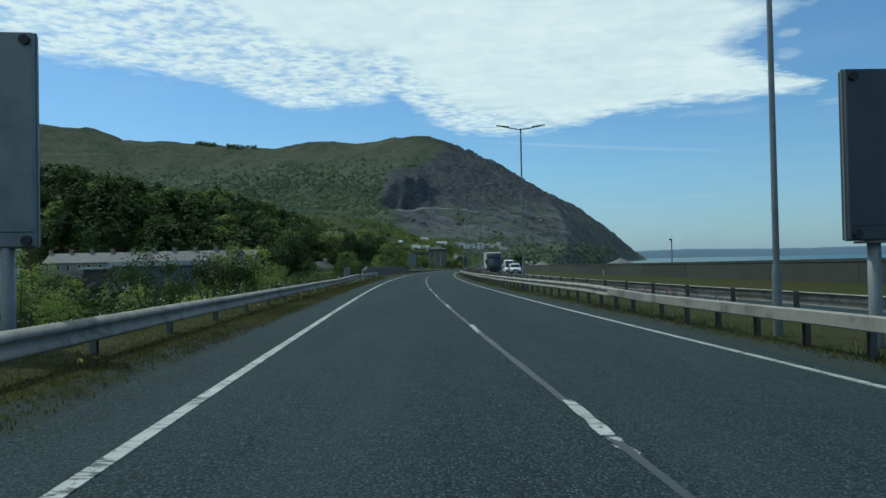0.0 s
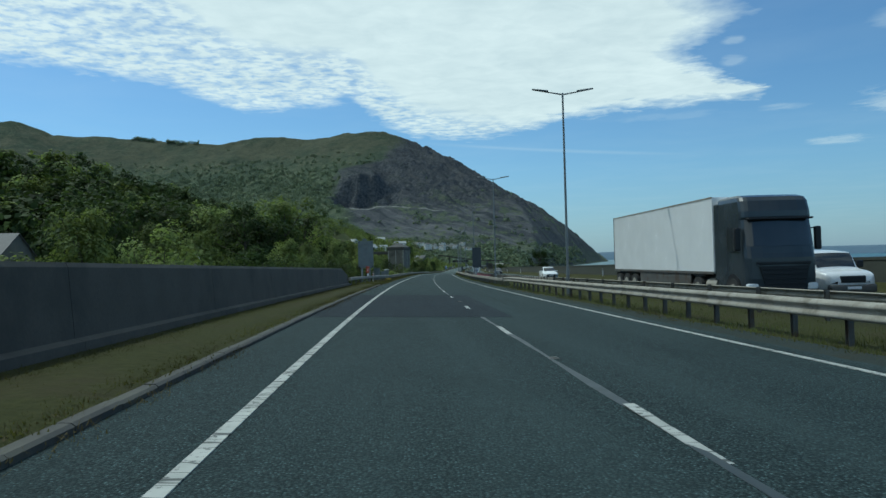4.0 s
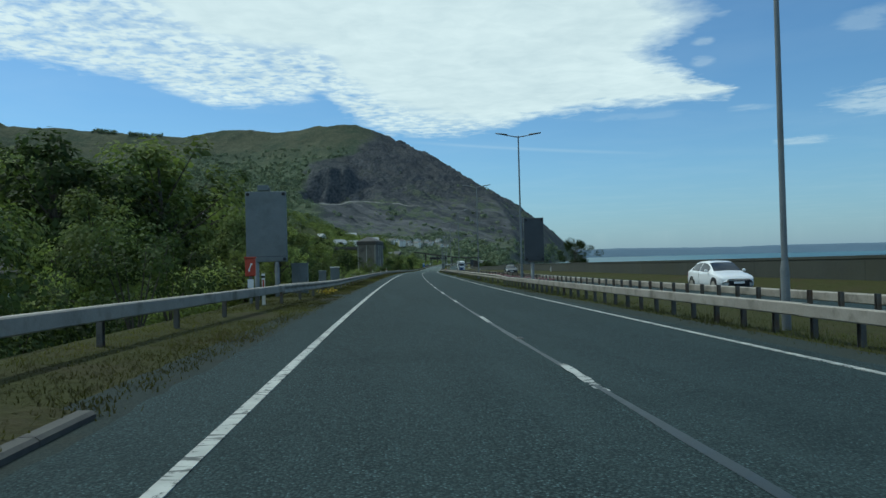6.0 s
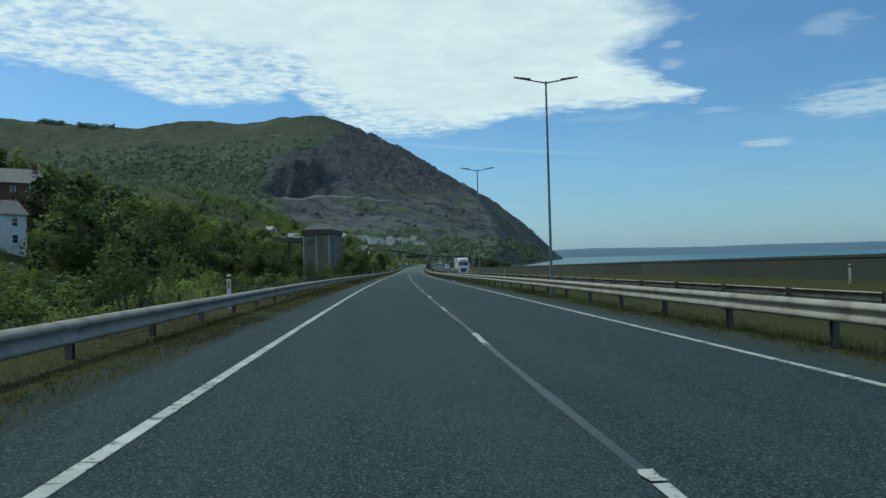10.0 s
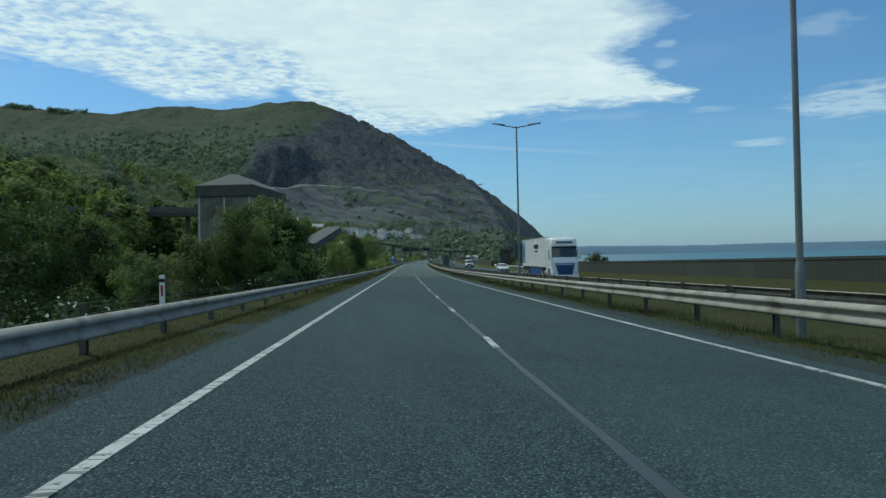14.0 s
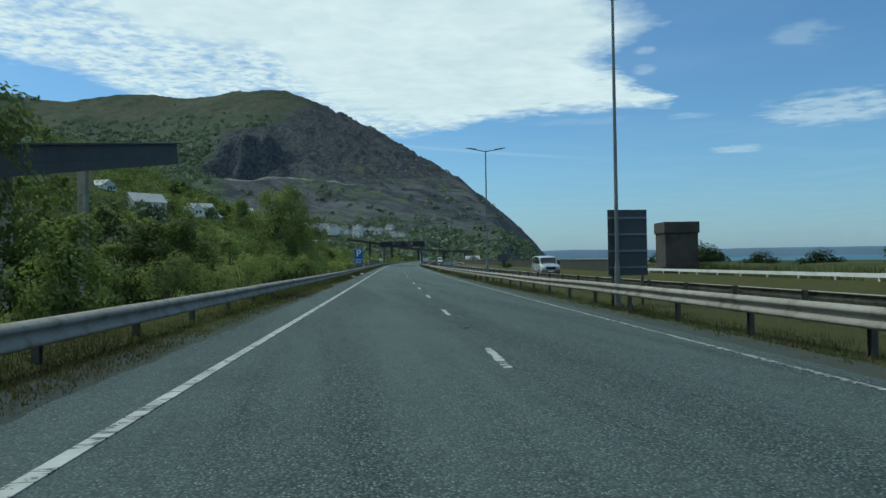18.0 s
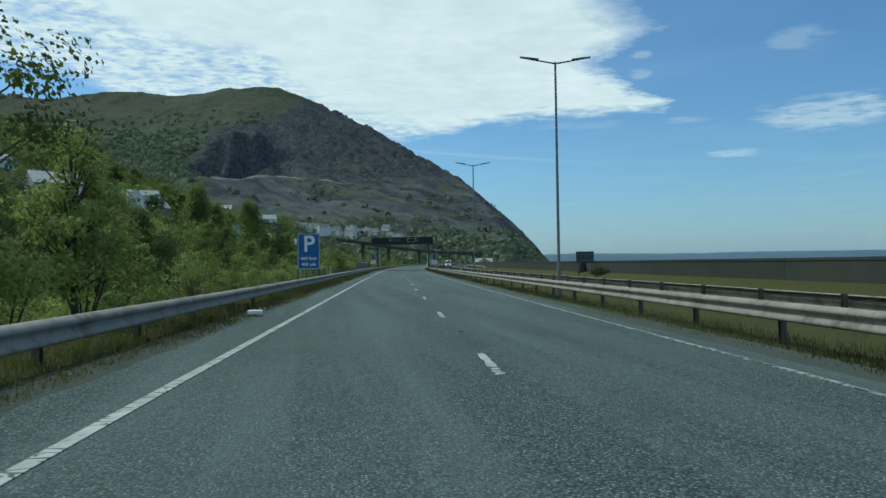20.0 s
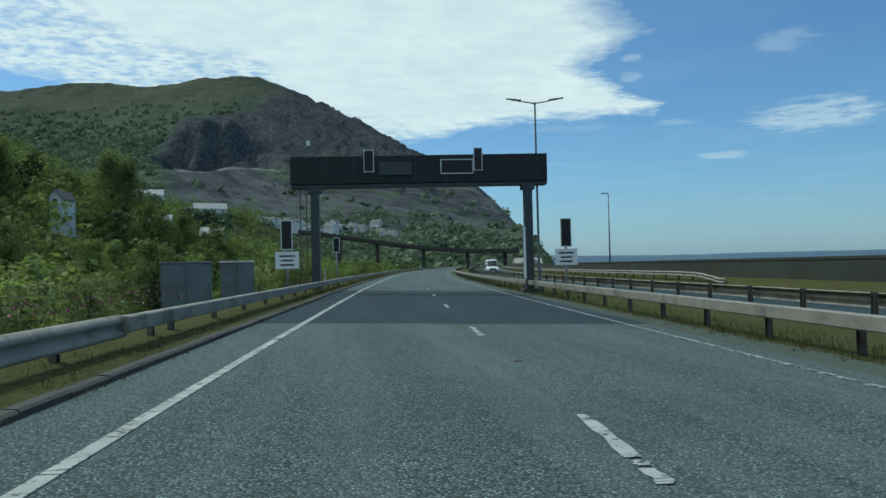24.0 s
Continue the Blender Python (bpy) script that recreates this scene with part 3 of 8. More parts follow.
def dash_mesh(seed, worn):
    """A lane dash 2 m long with chipped edges and cracks across it."""
    rnd = random.Random(seed)
    verts, faces = [], []
    cuts = sorted([-1.0, 1.0] + [rnd.uniform(-0.8, 0.8) for _ in range(worn)])
    for y0, y1 in zip(cuts[:-1], cuts[1:]):
        n = 5
        g = 0.004 + 0.022 * worn * rnd.random()
        k = len(verts)
        for i in range(n + 1):
            y = y0 + g + (y1 - y0 - 2 * g) * i / n
            verts += [(-0.052 + rnd.uniform(-0.007, 0.007) * (1 + worn), y, 0.010), (0.052 + rnd.uniform(-0.007, 0.007) * (1 + worn), y, 0.010)]
        for i in range(n):
            faces.append((k + 2 * i, k + 2 * i + 1, k + 2 * i + 3, k + 2 * i + 2))
    return mesh_from("dash", verts, faces, M["line"])


def stud_mesh():
    bm = boxes((-0.065, 0.065, -0.09, 0.09, 0.0, 0.014), bevel=0.006)
    box(bm, -0.045, 0.045, -0.035, 0.035, 0.012, 0.024, bevel=0.004)
    return bm_mesh("road_stud", bm, M["post"])


lane = thing("lane_marking", pose(0, 0, 0), "broken white lane line on the asphalt", "road marking", "", "structure")
dashes = [dash_mesh(i, w) for i, w in enumerate((0, 0, 1, 0, 2, 1, 2, 3))]
stud = stud_mesh()
for k in range(-4, 108):
    s = 6.1 + 9.0 * k
    worn = dashes[random.randrange(0, 6)] if s < 446 else dashes[random.randrange(4, 8)]
    part("dash", worn, None, lane, at=on_road(s, lane_line(s)))
    s += 4.5
    if k % 2 and s < 900:
        st = new("road_stud", stud)
        st.matrix_world = on_road(s, lane_line(s) + 0.06)
        tagged(st, "metal cat's-eye stud set in the road", "road stud", "road studs between the lane dashes")

# ------------------------------------------------------------------ verges, kerbs, walls
tagged(swept("verge_left", [(-3.12, -0.02), (-3.6, 0.02), (-4.4, 0.05), (-5.6, 0.03), (-7.2, -0.25), (-9.5, -0.9), (-9.5, -1.6), (-3.12, -0.5)], S0, S1, M["verge"]),
       "rough grass verge beside the road", "verge", "", "structure")


def ragged_edge(name, s0, s1, sheet, side, label):
    """Grit and thin moss creeping over the road's edge, with an uneven outline. sheet: (distance, height, wander)."""
    sv = np.arange(s0, s1, 0.35)
    n = len(sheet)
    verts, faces = [], []
    for i, u in enumerate(sv):
        for j, (d, z, w) in enumerate(sheet):
            o = w * (0.7 * noise.noise((u * 2.1, side * 3.0, j * 0.4)) + 0.5 * noise.noise((u * 0.7, side * 3.0, j * 0.2)) + 0.35 * noise.noise((u * 0.12, side * 7.0, 0.0)))
            verts.append(road(u, d + o, z))
            if i and j:
                k = i * n + j
                faces.append((k - n - 1, k - n, k, k - 1) if side > 0 else (k - 1, k, k - n, k - n - 1))
    tagged(new(name, mesh_from(name, verts, faces, M["gravel"], True)), label, "verge", "", "structure")


for a, b in ((S0, 84.5), (154.5, 626.0)):
    ragged_edge("verge_edge", a, b, [(-3.50, 0.03, 0.10), (-3.08, 0.012, 0.12), (-2.80, -0.012, 0.16)], 1, "gritty dusty margin along the road edge")
tagged(swept("central_reserve", [(5.9, -0.02), (6.5, 0.04), (8.0, 0.10), (9.6, 0.05), (10.45, -0.02), (10.45, -0.5), (5.9, -0.5)], S0, S1, M["verge"]),
       "rough grass central reserve between the barriers", "verge", "", "structure")
ragged_edge("reserve_edge", S0, 900.0, [(5.56, -0.012, 0.14), (5.85, 0.012, 0.12), (6.25, 0.046, 0.08)], 1, "gritty dusty margin along the central reserve")
tagged(swept("verge_right", [(18.3, -0.02), (19.0, 0.22), (19.8, 0.44), (20.6, 0.46), (23.5, 0.3), (23.5, -0.6), (18.3, -0.6)], S0, S1, M["verge"]),
       "olive rough grass bank at the foot of the sea wall", "verge", "", "structure")


def kerb_run(s0, s1, d):
    k = thing("kerb", pose(0, 0, 0), "worn grey concrete kerb edging the verge", "kerb", "", "structure")
    n = int((s1 - s0) / 0.915)
    for i in range(n):
        a = s0 + i * (s1 - s0) / n
        b = s0 + (i + 1) * (s1 - s0) / n - 0.012
        dz = random.uniform(-0.006, 0.006)
        swept("kerb_stone", [(d, -0.05), (d + 0.005, 0.050 + dz), (d - 0.03, 0.075 + dz), (d - 0.14, 0.075 + dz), (d - 0.14, -0.05)], a, b, M["kerb"], 1.0, parent=k)


kerb_run(83.0, 157.0, -3.08)
kerb_run(624.0, 740.0, -3.02)
tagged(swept("verge_raised", [(-3.22, 0.06), (-3.4, 0.10), (-3.9, 0.14), (-4.75, 0.10), (-5.25, 0.08), (-5.25, -0.2), (-3.22, -0.2)], 83.0, 157.0, M["verge"]),
       "dry grass strip between kerb and parapet", "verge", "", "structure")
tagged(swept("verge_raised", [(-3.16, 0.06), (-3.5, 0.12), (-4.2, 0.16), (-5.2, 0.14), (-6.6, 0.0), (-6.6, -0.3), (-3.16, -0.2)], 624.0, 740.0, M["verge"]),
       "rough grass strip behind the kerb", "verge", "", "structure")

# concrete parapet on the left, cast in bays, its ends sloping down
parapet = thing("parapet_wall", pose(0, 0, 0), "dark weathered concrete parapet wall beside the verge", "wall", "", "structure")
bay = [79.8, 83.0, 95, 102.5, 110, 117.5, 125, 132.5, 140, 147.5, 149.8, 153.4]
for i, (a, b) in enumerate(zip(bay[:-1], bay[1:])):
    h0 = 0.86 if i == 0 else 1.34
    h1 = 0.86 if i == len(bay) - 2 else 1.34
    prof = [(-5.05, -0.1), (-5.08, 0.22), (-5.22, 0.26), (-5.30, 1.27), (-5.34, 1.34), (-5.62, 1.34), (-5.70, -0.3)]
    v, f = sweep("parapet_bay", prof, a, b - 0.015, 8.0)
    n = len(prof)
    me = mesh_from("parapet_bay", v, f, M["concrete"])
    for vi, vert in enumerate(me.vertices):
        first = vi < n
        h = h0 if first else h1
        if h < 1.4 and prof[vi % n][1] > 1.2 and (first or vi >= len(me.vertices) - n):
            vert.co.z -= 1.34 - h
    bm = bmesh.new()
    bm.from_mesh(me)
    bmesh.ops.recalc_face_normals(bm, faces=bm.faces)
    bm.to_mesh(me)
    bm.free()
    part("parapet_bay", me, None, parapet)

seawall = thing("sea_wall", pose(0, 0, 0), "long weathered rendered sea wall beyond the opposite carriageway", "wall", "", "structure")
wall_prof = [(19.95, -0.4), (19.98, 1.40), (19.95, 1.42), (19.95, 1.56), (20.40, 1.56), (20.45, -0.6)]
for a, b in ((S0, 473.0), (532.0, 1000.0)):
    k = int((b - a) / 10)
    for i in range(k):
        swept("wall_bay", wall_prof, a + i * (b - a) / k, a + (i + 1) * (b - a) / k - 0.02, M["seawall"], 10.0, parent=seawall)

# ------------------------------------------------------------------ steel crash barriers
W_BEAM = [(-0.05, 0.285), (-0.045, 0.305), (0.0, 0.312), (0.050, 0.300), (0.088, 0.268), (0.106, 0.236), (0.098, 0.214), (0.066, 0.190), (0.036, 0.165),
          (0.036, 0.138), (0.060, 0.116), (0.092, 0.082), (0.107, 0.050), (0.098, 0.026), (0.066, 0.006), (0.025, 0.0)]
BOX_BEAM = [(0.0, 0.09), (0.0, 0.27), (0.03, 0.295), (0.155, 0.295), (0.175, 0.275), (0.175, 0.09), (0.155, 0.07), (0.03, 0.07)]


def beam_profile(shape, d, side, z):
    return [(d + side * x, z + y) for x, y in shape]


def post_mesh(h):
    bm = boxes((-0.045, 0.045, -0.052, -0.044, -0.4, h), (-0.045, 0.045, 0.044, 0.052, -0.4, h), (-0.005, 0.005, -0.046, 0.046, -0.4, h))
    return bm_mesh("post", bm, M["post"])


POST = post_mesh(0.56)


def bend(d, s):
    """The left barrier stands nearer the road in the last part."""
    return d + (float(np.interp(s, [150, 160, 180, 440, 540], [-1.05, -0.95, 0.0, 0.0, 0.38])) if d < 0 and s > 120 else 0.0)


def lift(d, s):
    """The left barrier rides higher on the bank either side of the parapet."""
    return float(np.interp(s, [44, 56, 150, 176, 190], [0.0, 0.13, 0.13, 0.13, 0.0])) if d < 0 else 0.0


def barrier(d, side, s0, s1, runs, label, spacing=3.2, group="", offset=0.0, proud=0.0):
    """Posts with a rail on the side that faces traffic. runs: (s0, s1, shape, height of the rail's top)."""
    b = thing("crash_barrier", pose(0, 0, 0), label, "crash barrier", group)
    tops = [(u, z) for a, e, shape, z in runs for u in (a + 0.5, e - 0.5)]
    top_at = lambda u: float(np.interp(u, [t[0] for t in tops], [t[1] for t in tops]))
    for a, e, shape, z_top in runs:
        k = max(1, int((e - a) / (4.8 if d < 0 and e < 200 else 9.6)))
        for i in range(k):
            u0, u1 = a + i * (e - a) / k, a + (i + 1) * (e - a) / k + 0.10
            sag = 0.010 * noise.noise((u0 * 0.13, d, 2.0))
            steps = [u0 + (u1 - u0) * j / 3 for j in range(4)]
            verts, quads = [], []
            for j, u in enumerate(steps):
                prof = beam_profile(shape, bend(d, u) - side * 0.03, side, top_at(u) - 0.30 + sag + 0.002 * (i % 2) + lift(d, u))
                if shape is W_BEAM:
                    prof = prof + [(x - side * 0.012, y) for x, y in reversed(prof)]
                m = len(prof)
                verts += [road(u, x, y) for x, y in prof]
                if j:
                    quads += [((j - 1) * m + q, (j - 1) * m + (q + 1) % m, j * m + (q + 1) % m, j * m + q) for q in range(m)]
            if shape is BOX_BEAM:
                quads += [tuple(range(m))[::-1], tuple(3 * m + q for q in range(m))]
            me = mesh_from("rail", verts, quads, M["steel"] if shape is W_BEAM else M["box_steel"], shape is W_BEAM)
            bm = bmesh.new()
            bm.from_mesh(me)
            bmesh.ops.recalc_face_normals(bm, faces=bm.faces)
            bm.to_mesh(me)
            bm.free()
            part("rail", me, None, b)
    zones = spacing if isinstance(spacing, list) else [(s0, s1, spacing)]
    for a, e, gap in zones:
        for i in range(int(round((e - a) / gap))):
            s = a + i * gap + offset
            part("post", POST, None, b, at=on_road(s, bend(d, s) - side * 0.15, top_at(s) - 0.60 + proud + lift(d, s), random.uniform(-2, 2)))
    return b


barrier(BARRIER_L, 1, -60.0, 80.0, [(-60, 60, W_BEAM, 0.56), (60, 81.0, BOX_BEAM, 0.56)], "galvanised steel crash barrier on posts along the verge")
barrier(BARRIER_L, 1, 152.5, 655.0, [(152.5, 174, BOX_BEAM, 0.56), (174, 650, W_BEAM, 0.56)], "galvanised steel crash barrier with corrugated rail along the verge")
barrier(BARRIER_L, 1, 652.7, 900.0, [(650, 900, BOX_BEAM, 0.56)], "dull grey box-rail crash barrier on posts along the kerb", 2.9)
NEAR_RUNS = [(-60, 22, BOX_BEAM, 0.67), (22, 153, W_BEAM, 0.77), (153, 202, BOX_BEAM, 0.67), (202, 500, W_BEAM, 0.77), (500, 634, W_BEAM, 0.74), (634, 800, BOX_BEAM, 0.66), (800, 1000, BOX_BEAM, 0.66)]
NEAR_POSTS = [(-60.0, 20.0, 1.63), (20.5, 150.0, 1.64), (151.5, 202.0, 1.27), (204.8, 417.0, 3.35), (418.6, 468.0, 1.65), (469.5, 634.0, 3.32), (634.6, 890.0, 2.53)]
barrier(BARRIER_R, -1, -60.0, 890.0, NEAR_RUNS, "galvanised steel crash barrier along the central reserve", NEAR_POSTS)
FAR_RUNS = [(-60, 150, W_BEAM, 0.76), (150, 204, BOX_BEAM, 0.71), (204, 634, W_BEAM, 0.76), (634, 890, W_BEAM, 0.78)]
FAR_POSTS = [(-60.0, 150.0, 3.3), (150.5, 204.0, 1.25), (205.6, 408.0, 3.4), (409.0, 470.0, 1.7), (471.5, 634.0, 3.3), (635.0, 890.0, 2.5)]
barrier(BARRIER_FAR, 1, -60.0, 890.0, FAR_RUNS, "dark-backed steel crash barrier facing the opposite carriageway", FAR_POSTS, offset=1.1, proud=0.07)
barrier(18.75, -1, 683.0, 890.0, [(680.4, 681.8, W_BEAM, 0.44), (681.8, 683.2, W_BEAM, 0.58), (683.2, 684.6, W_BEAM, 0.71), (684.6, 890.0, W_BEAM, 0.80)], "steel crash barrier beside the sea wall with a ramped end", 2.5, proud=0.02)

# ------------------------------------------------------------------ land and sea
def smooth01(t):
    t = np.clip(t, 0, 1)
    return t * t * (3 - 2 * t)


def ground_height(s, d):
    """Height above the road's own level of the ground beside the road."""
    left = -d
    low = -1.6 - 0.9 * smooth01((left - 9) / 14)
    up = np.maximum(0.0, left - np.interp(s, [600, 690], [34.0, 24.0]))
    rise = 0.42 * up * up / (up + 9.0) * (1 - 0.35 * smooth01((left - 110) / 120))
    # the foot of the slope is flattened so the village stays in the camera's view
    rise = rise * (1 - smooth01((s - 800) / 90) * (0.28 + 0.40 * (1 - smooth01((left - 85) / 60))))
    return low + rise * np.interp(s, [-100, 120, 192, 235, 330, 520, 640, 700, 760, 900], [0.05, 0.06, 0.10, 0.75, 1.0, 0.9, 0.95, 1.2, 1.2, 1.1])


def strip(name, s_list, d_list, height, mat):
    verts, faces = [], []
    n = len(d_list)
    for s in s_list:
        for d in d_list:
            p = road(s, d, 0.0)
            p.z += float(height(s, d))
            verts.append(p)
    for i in range(len(s_list) - 1):
        for j in range(n - 1):
            a = i * n + j
            faces.append((a, a + 1, a + 1 + n, a + n))
    return mesh_from(name, verts, faces, mat, True)


left_d = list(np.concatenate([np.linspace(-900, -260, 9), np.linspace(-230, -100, 14), np.linspace(-92, -8.5, 30)]))


def left_height(s, d):
    w = smooth01((-d - 12) / 20)
    if d < -230:
        # behind the crest the ground sinks back to the plain
        k = float(smooth01((-d - 230) / 600))
        return float(left_height(s, -230.0)) * (1 - k) - 13.0 * k
    return ground_height(s, d) + w * 1.6 * noise.noise((s * 0.04, d * 0.05, 0.0)) + 0.25 * noise.noise((s * 0.3, d * 0.3, 5.0)) - 0.3


tagged(new("ground_left", strip("ground_left", list(np.arange(-100, 1060, 6.0)), left_d, left_height, M["ground"])), "rough sloping ground under scrub and trees", "ground", "", "structure")
def shore_height(s, d):
    """Bank falling to the sea; at the opening in the wall it stays level and grassy."""
    low = float(np.interp(d, [20.6, 23, 25, 33, 40, 60], [-0.30, -0.05, -0.6, -4.0, -6.5, -9.5]))
    level = float(np.interp(d, [20.6, 21.6, 23, 25, 33, 44, 60], [-0.15, 0.15, 0.65, 1.15, 1.25, 1.0, -6.0]))
    w = float(smooth01((s - 460) / 12) * smooth01((556 - s) / 14))
    return low * (1 - w) + level * w


tagged(new("ground_right", strip("ground_right", list(np.arange(-100, 1060, 6.0)), [20.6, 21.6, 23.0, 25.0, 28.0, 33.0, 40.0, 44.0, 50.0, 60.0],
                                 lambda s, d: shore_height(s, d) + min(0.2, 0.1 * (d - 20.6)) * noise.noise((s * 0.2, d * 0.2, 1.0)), M["ground"])),
       "rough shore bank falling to the sea", "ground", "", "structure")

# ridge of the mountain: plan position and height
RIDGE = [(-2600, 2300, 470), (-1230, 2104, 435), (-1048, 2124, 415), (-969, 2142, 384), (-732, 2132, 368), (-615, 2088, 344), (-515, 2047, 335), (-470, 2042, 334), (-389, 2048, 354), (-252, 1996, 334),
         (-186, 1965, 333), (-121, 1942, 335), (-76, 1927, 339), (-45, 1928, 341), (5, 1948, 326), (70, 1973, 307), (123, 1993, 236), (185, 2017, 228), (222, 2035, 220), (289, 2069, 180), (375, 2108, 172), (456, 2138, 109), (531, 2162, 55), (581, 2178, 1), (590, 2180, -6)]
LOW = -12.0


def mountain_height(x, y):
    """Ridge with a long slope towards the road and a craggy shoulder over the sea."""
    best = np.full(x.shape, -1e9)
    for (x0, y0, z0), (x1, y1, z1) in zip(RIDGE[:-1], RIDGE[1:]):
        dx, dy = x1 - x0, y1 - y0
        t = np.clip(((x - x0) * dx + (y - y0) * dy) / (dx * dx + dy * dy), 0, 1)
        px, py, pz = x0 + t * dx, y0 + t * dy, z0 + t * (z1 - z0)
        dist = np.hypot(x - px, y - py)
        run = 1080.0 * np.maximum(0.06, (pz - LOW) / 350.0) ** 0.85
        f = np.clip(1 - dist / run, 0, 1)
        best = np.maximum(best, LOW + (pz - LOW) * (0.25 * f + 0.75 * f ** 2.2))
    # the seaward side falls off in crags along the coast, trimmed to the outline seen from the camera
    coast = 40.0 + 0.352 * (y - 640.0)
    inland = (coast - x) * 0.943
    limit = LOW + np.where(inland < 0, 0.2 * inland, 0.64 * inland + 64.0 * (1 - np.exp(-np.maximum(inland, 0) / 70.0)))
    return np.maximum(np.minimum(best, limit), LOW - 6.0)


def noise_grid(x, y, scale, seed, octaves=4):
    out = np.zeros(x.size)
    xs, ys = x.ravel() * scale, y.ravel() * scale
    for i in range(x.size):
        out[i] = noise.fractal((xs[i], ys[i], seed), 1.0, 2.0, octaves)
    return out.reshape(x.shape)


xs = np.concatenate([np.linspace(-2600, -1000, 70), np.linspace(-985, -330, 90), np.linspace(-323, 250, 130), np.linspace(256, 720, 80)])
ys = np.concatenate([np.linspace(820, 1300, 56), np.linspace(1306, 1420, 18), np.linspace(1425, 1640, 62), np.linspace(1646, 1900, 46), np.linspace(1906, 2250, 70), np.linspace(2270, 2900, 14)])
GX, GY = np.meshgrid(xs, ys)
GZ = mountain_height(GX, GY)
n1 = noise_grid(GX, GY, 0.006, 3.0)
n2 = noise_grid(GX, GY, 0.025, 9.0, 3)
n3 = noise_grid(GX, GY, 0.05, 17.0, 3)
slope_part = smooth01((GZ - LOW) / 60.0)
GZ = GZ + slope_part * (8.0 * n1 + 3.0 * n2)
# where the woods end and the bare rock of the seaward side begins
EDGE_Y, EDGE_X = [1100, 1180, 1244, 1436, 1476, 1708, 1740, 1900], [-6, -30, -78, -114, -140, -140, -54, 6]
bare_side = smooth01((GX - np.interp(GY, EDGE_Y, EDGE_X) + 30 * n2) / 50.0)
# quarried face: a terrace cut into the slope below the summit with a broken cliff behind it, bulged out to fit the
# camera's view
line = GY + 9 * n2 + 18 * n1 + 4 * n3
brow = 188 - 0.45 * np.maximum(0, GX + 62) - 0.016 * np.maximum(0, -100 - GX) ** 2 + 0.17 * (line - 1556) + 6 * n2 + 9 * n1
floor_z = 104 + 0.05 * (GY - 1440) + 2 * n2
quarry = np.where(line < 1566, floor_z + (brow - floor_z) * smooth01((line - 1532) / 34.0), np.maximum(GZ, brow))
share = smooth01((GX + 146 + 16 * n2) / 22.0) * smooth01((20 - GX + 40 * n2) / 90.0) * smooth01((GY - 1436) / 14.0)
GZ = GZ * (1 - share) + quarry * share
# the working level runs on along the face of the mountain
for level, w in ((104.0, 9.0),):
    ledge = np.exp(-((GZ - level) / w) ** 2) * smooth01((GX + 190) / 60) * smooth01((170 - GX) / 80)
    GZ = GZ + ledge * (level + 5 * n2 - GZ) * 0.5
# gullies and ribs run down the bare side to the sea
across, downhill = 0.8 * GX + 0.6 * GY, 0.6 * GX - 0.8 * GY
rib = 1 - 2.2 * np.abs(noise_grid(across, downhill * 0.28, 0.017, 21.0, 4))
rough = 1 - 2.0 * np.abs(noise_grid(GX, GY, 0.045, 33.0, 4))
upper = smooth01((GZ - 95) / 60) * (1 - 0.75 * share)
GZ = GZ + bare_side * slope_part * ((3.0 + 9.0 * upper) * (rib - 0.75) + (1.5 + 4.5 * upper) * (rough - 0.6))
nv = len(xs)
faces = [(j * nv + i, j * nv + i + 1, (j + 1) * nv + i + 1, (j + 1) * nv + i) for j in range(len(ys) - 1) for i in range(nv - 1)]
mountain = new("mountain", mesh_from("mountain", np.stack([GX.ravel(), GY.ravel(), GZ.ravel()], 1).tolist(), faces, M["hill"], True))
tagged(mountain, "green mountain with a quarried grey rock face above the sea", "mountain", "", "structure")


def hill_z(x, y):
    i = np.clip(np.searchsorted(xs, x) - 1, 0, len(xs) - 2)
    j = np.clip(np.searchsorted(ys, y) - 1, 0, len(ys) - 2)
    u, v = (x - xs[i]) / (xs[i + 1] - xs[i]), (y - ys[j]) / (ys[j + 1] - ys[j])
    return (GZ[j, i] * (1 - u) + GZ[j, i + 1] * u) * (1 - v) + (GZ[j + 1, i] * (1 - u) + GZ[j + 1, i + 1] * u) * v


SEA_Z = -12.0
tagged(new("ground", mesh_from("ground", [(x, y, SEA_Z - 0.4) for x, y in ((-4700, -900), (40, -900), (90, 700), (480, 2150), (480, 4700), (-4700, 4700))], [(0, 1, 2, 3, 4, 5)], M["ground"])),
       "low coastal land spreading to the hills", "ground", "", "structure")
sea_v = [(r * math.sin(a), r * math.cos(a), SEA_Z - 0.8) for r in (5, 200, 900, 2500, 4890) for a in np.linspace(-0.4, math.pi, 40)]
sea_f = [(k * 40 + i, k * 40 + i + 1, (k + 1) * 40 + i + 1, (k + 1) * 40 + i) for k in range(4) for i in range(39)]
tagged(new("sea", mesh_from("sea", sea_v, sea_f, M["sea"])), "calm blue-green sea under a bright sky", "sea", "", "structure")

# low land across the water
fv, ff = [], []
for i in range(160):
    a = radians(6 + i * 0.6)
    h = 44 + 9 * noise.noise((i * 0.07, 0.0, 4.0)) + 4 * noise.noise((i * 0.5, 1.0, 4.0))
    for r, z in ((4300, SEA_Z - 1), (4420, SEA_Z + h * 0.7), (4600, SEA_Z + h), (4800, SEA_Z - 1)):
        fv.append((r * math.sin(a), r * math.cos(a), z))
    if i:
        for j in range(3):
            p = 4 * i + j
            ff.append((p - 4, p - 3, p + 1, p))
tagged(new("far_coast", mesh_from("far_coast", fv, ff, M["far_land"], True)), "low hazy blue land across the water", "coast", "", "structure")

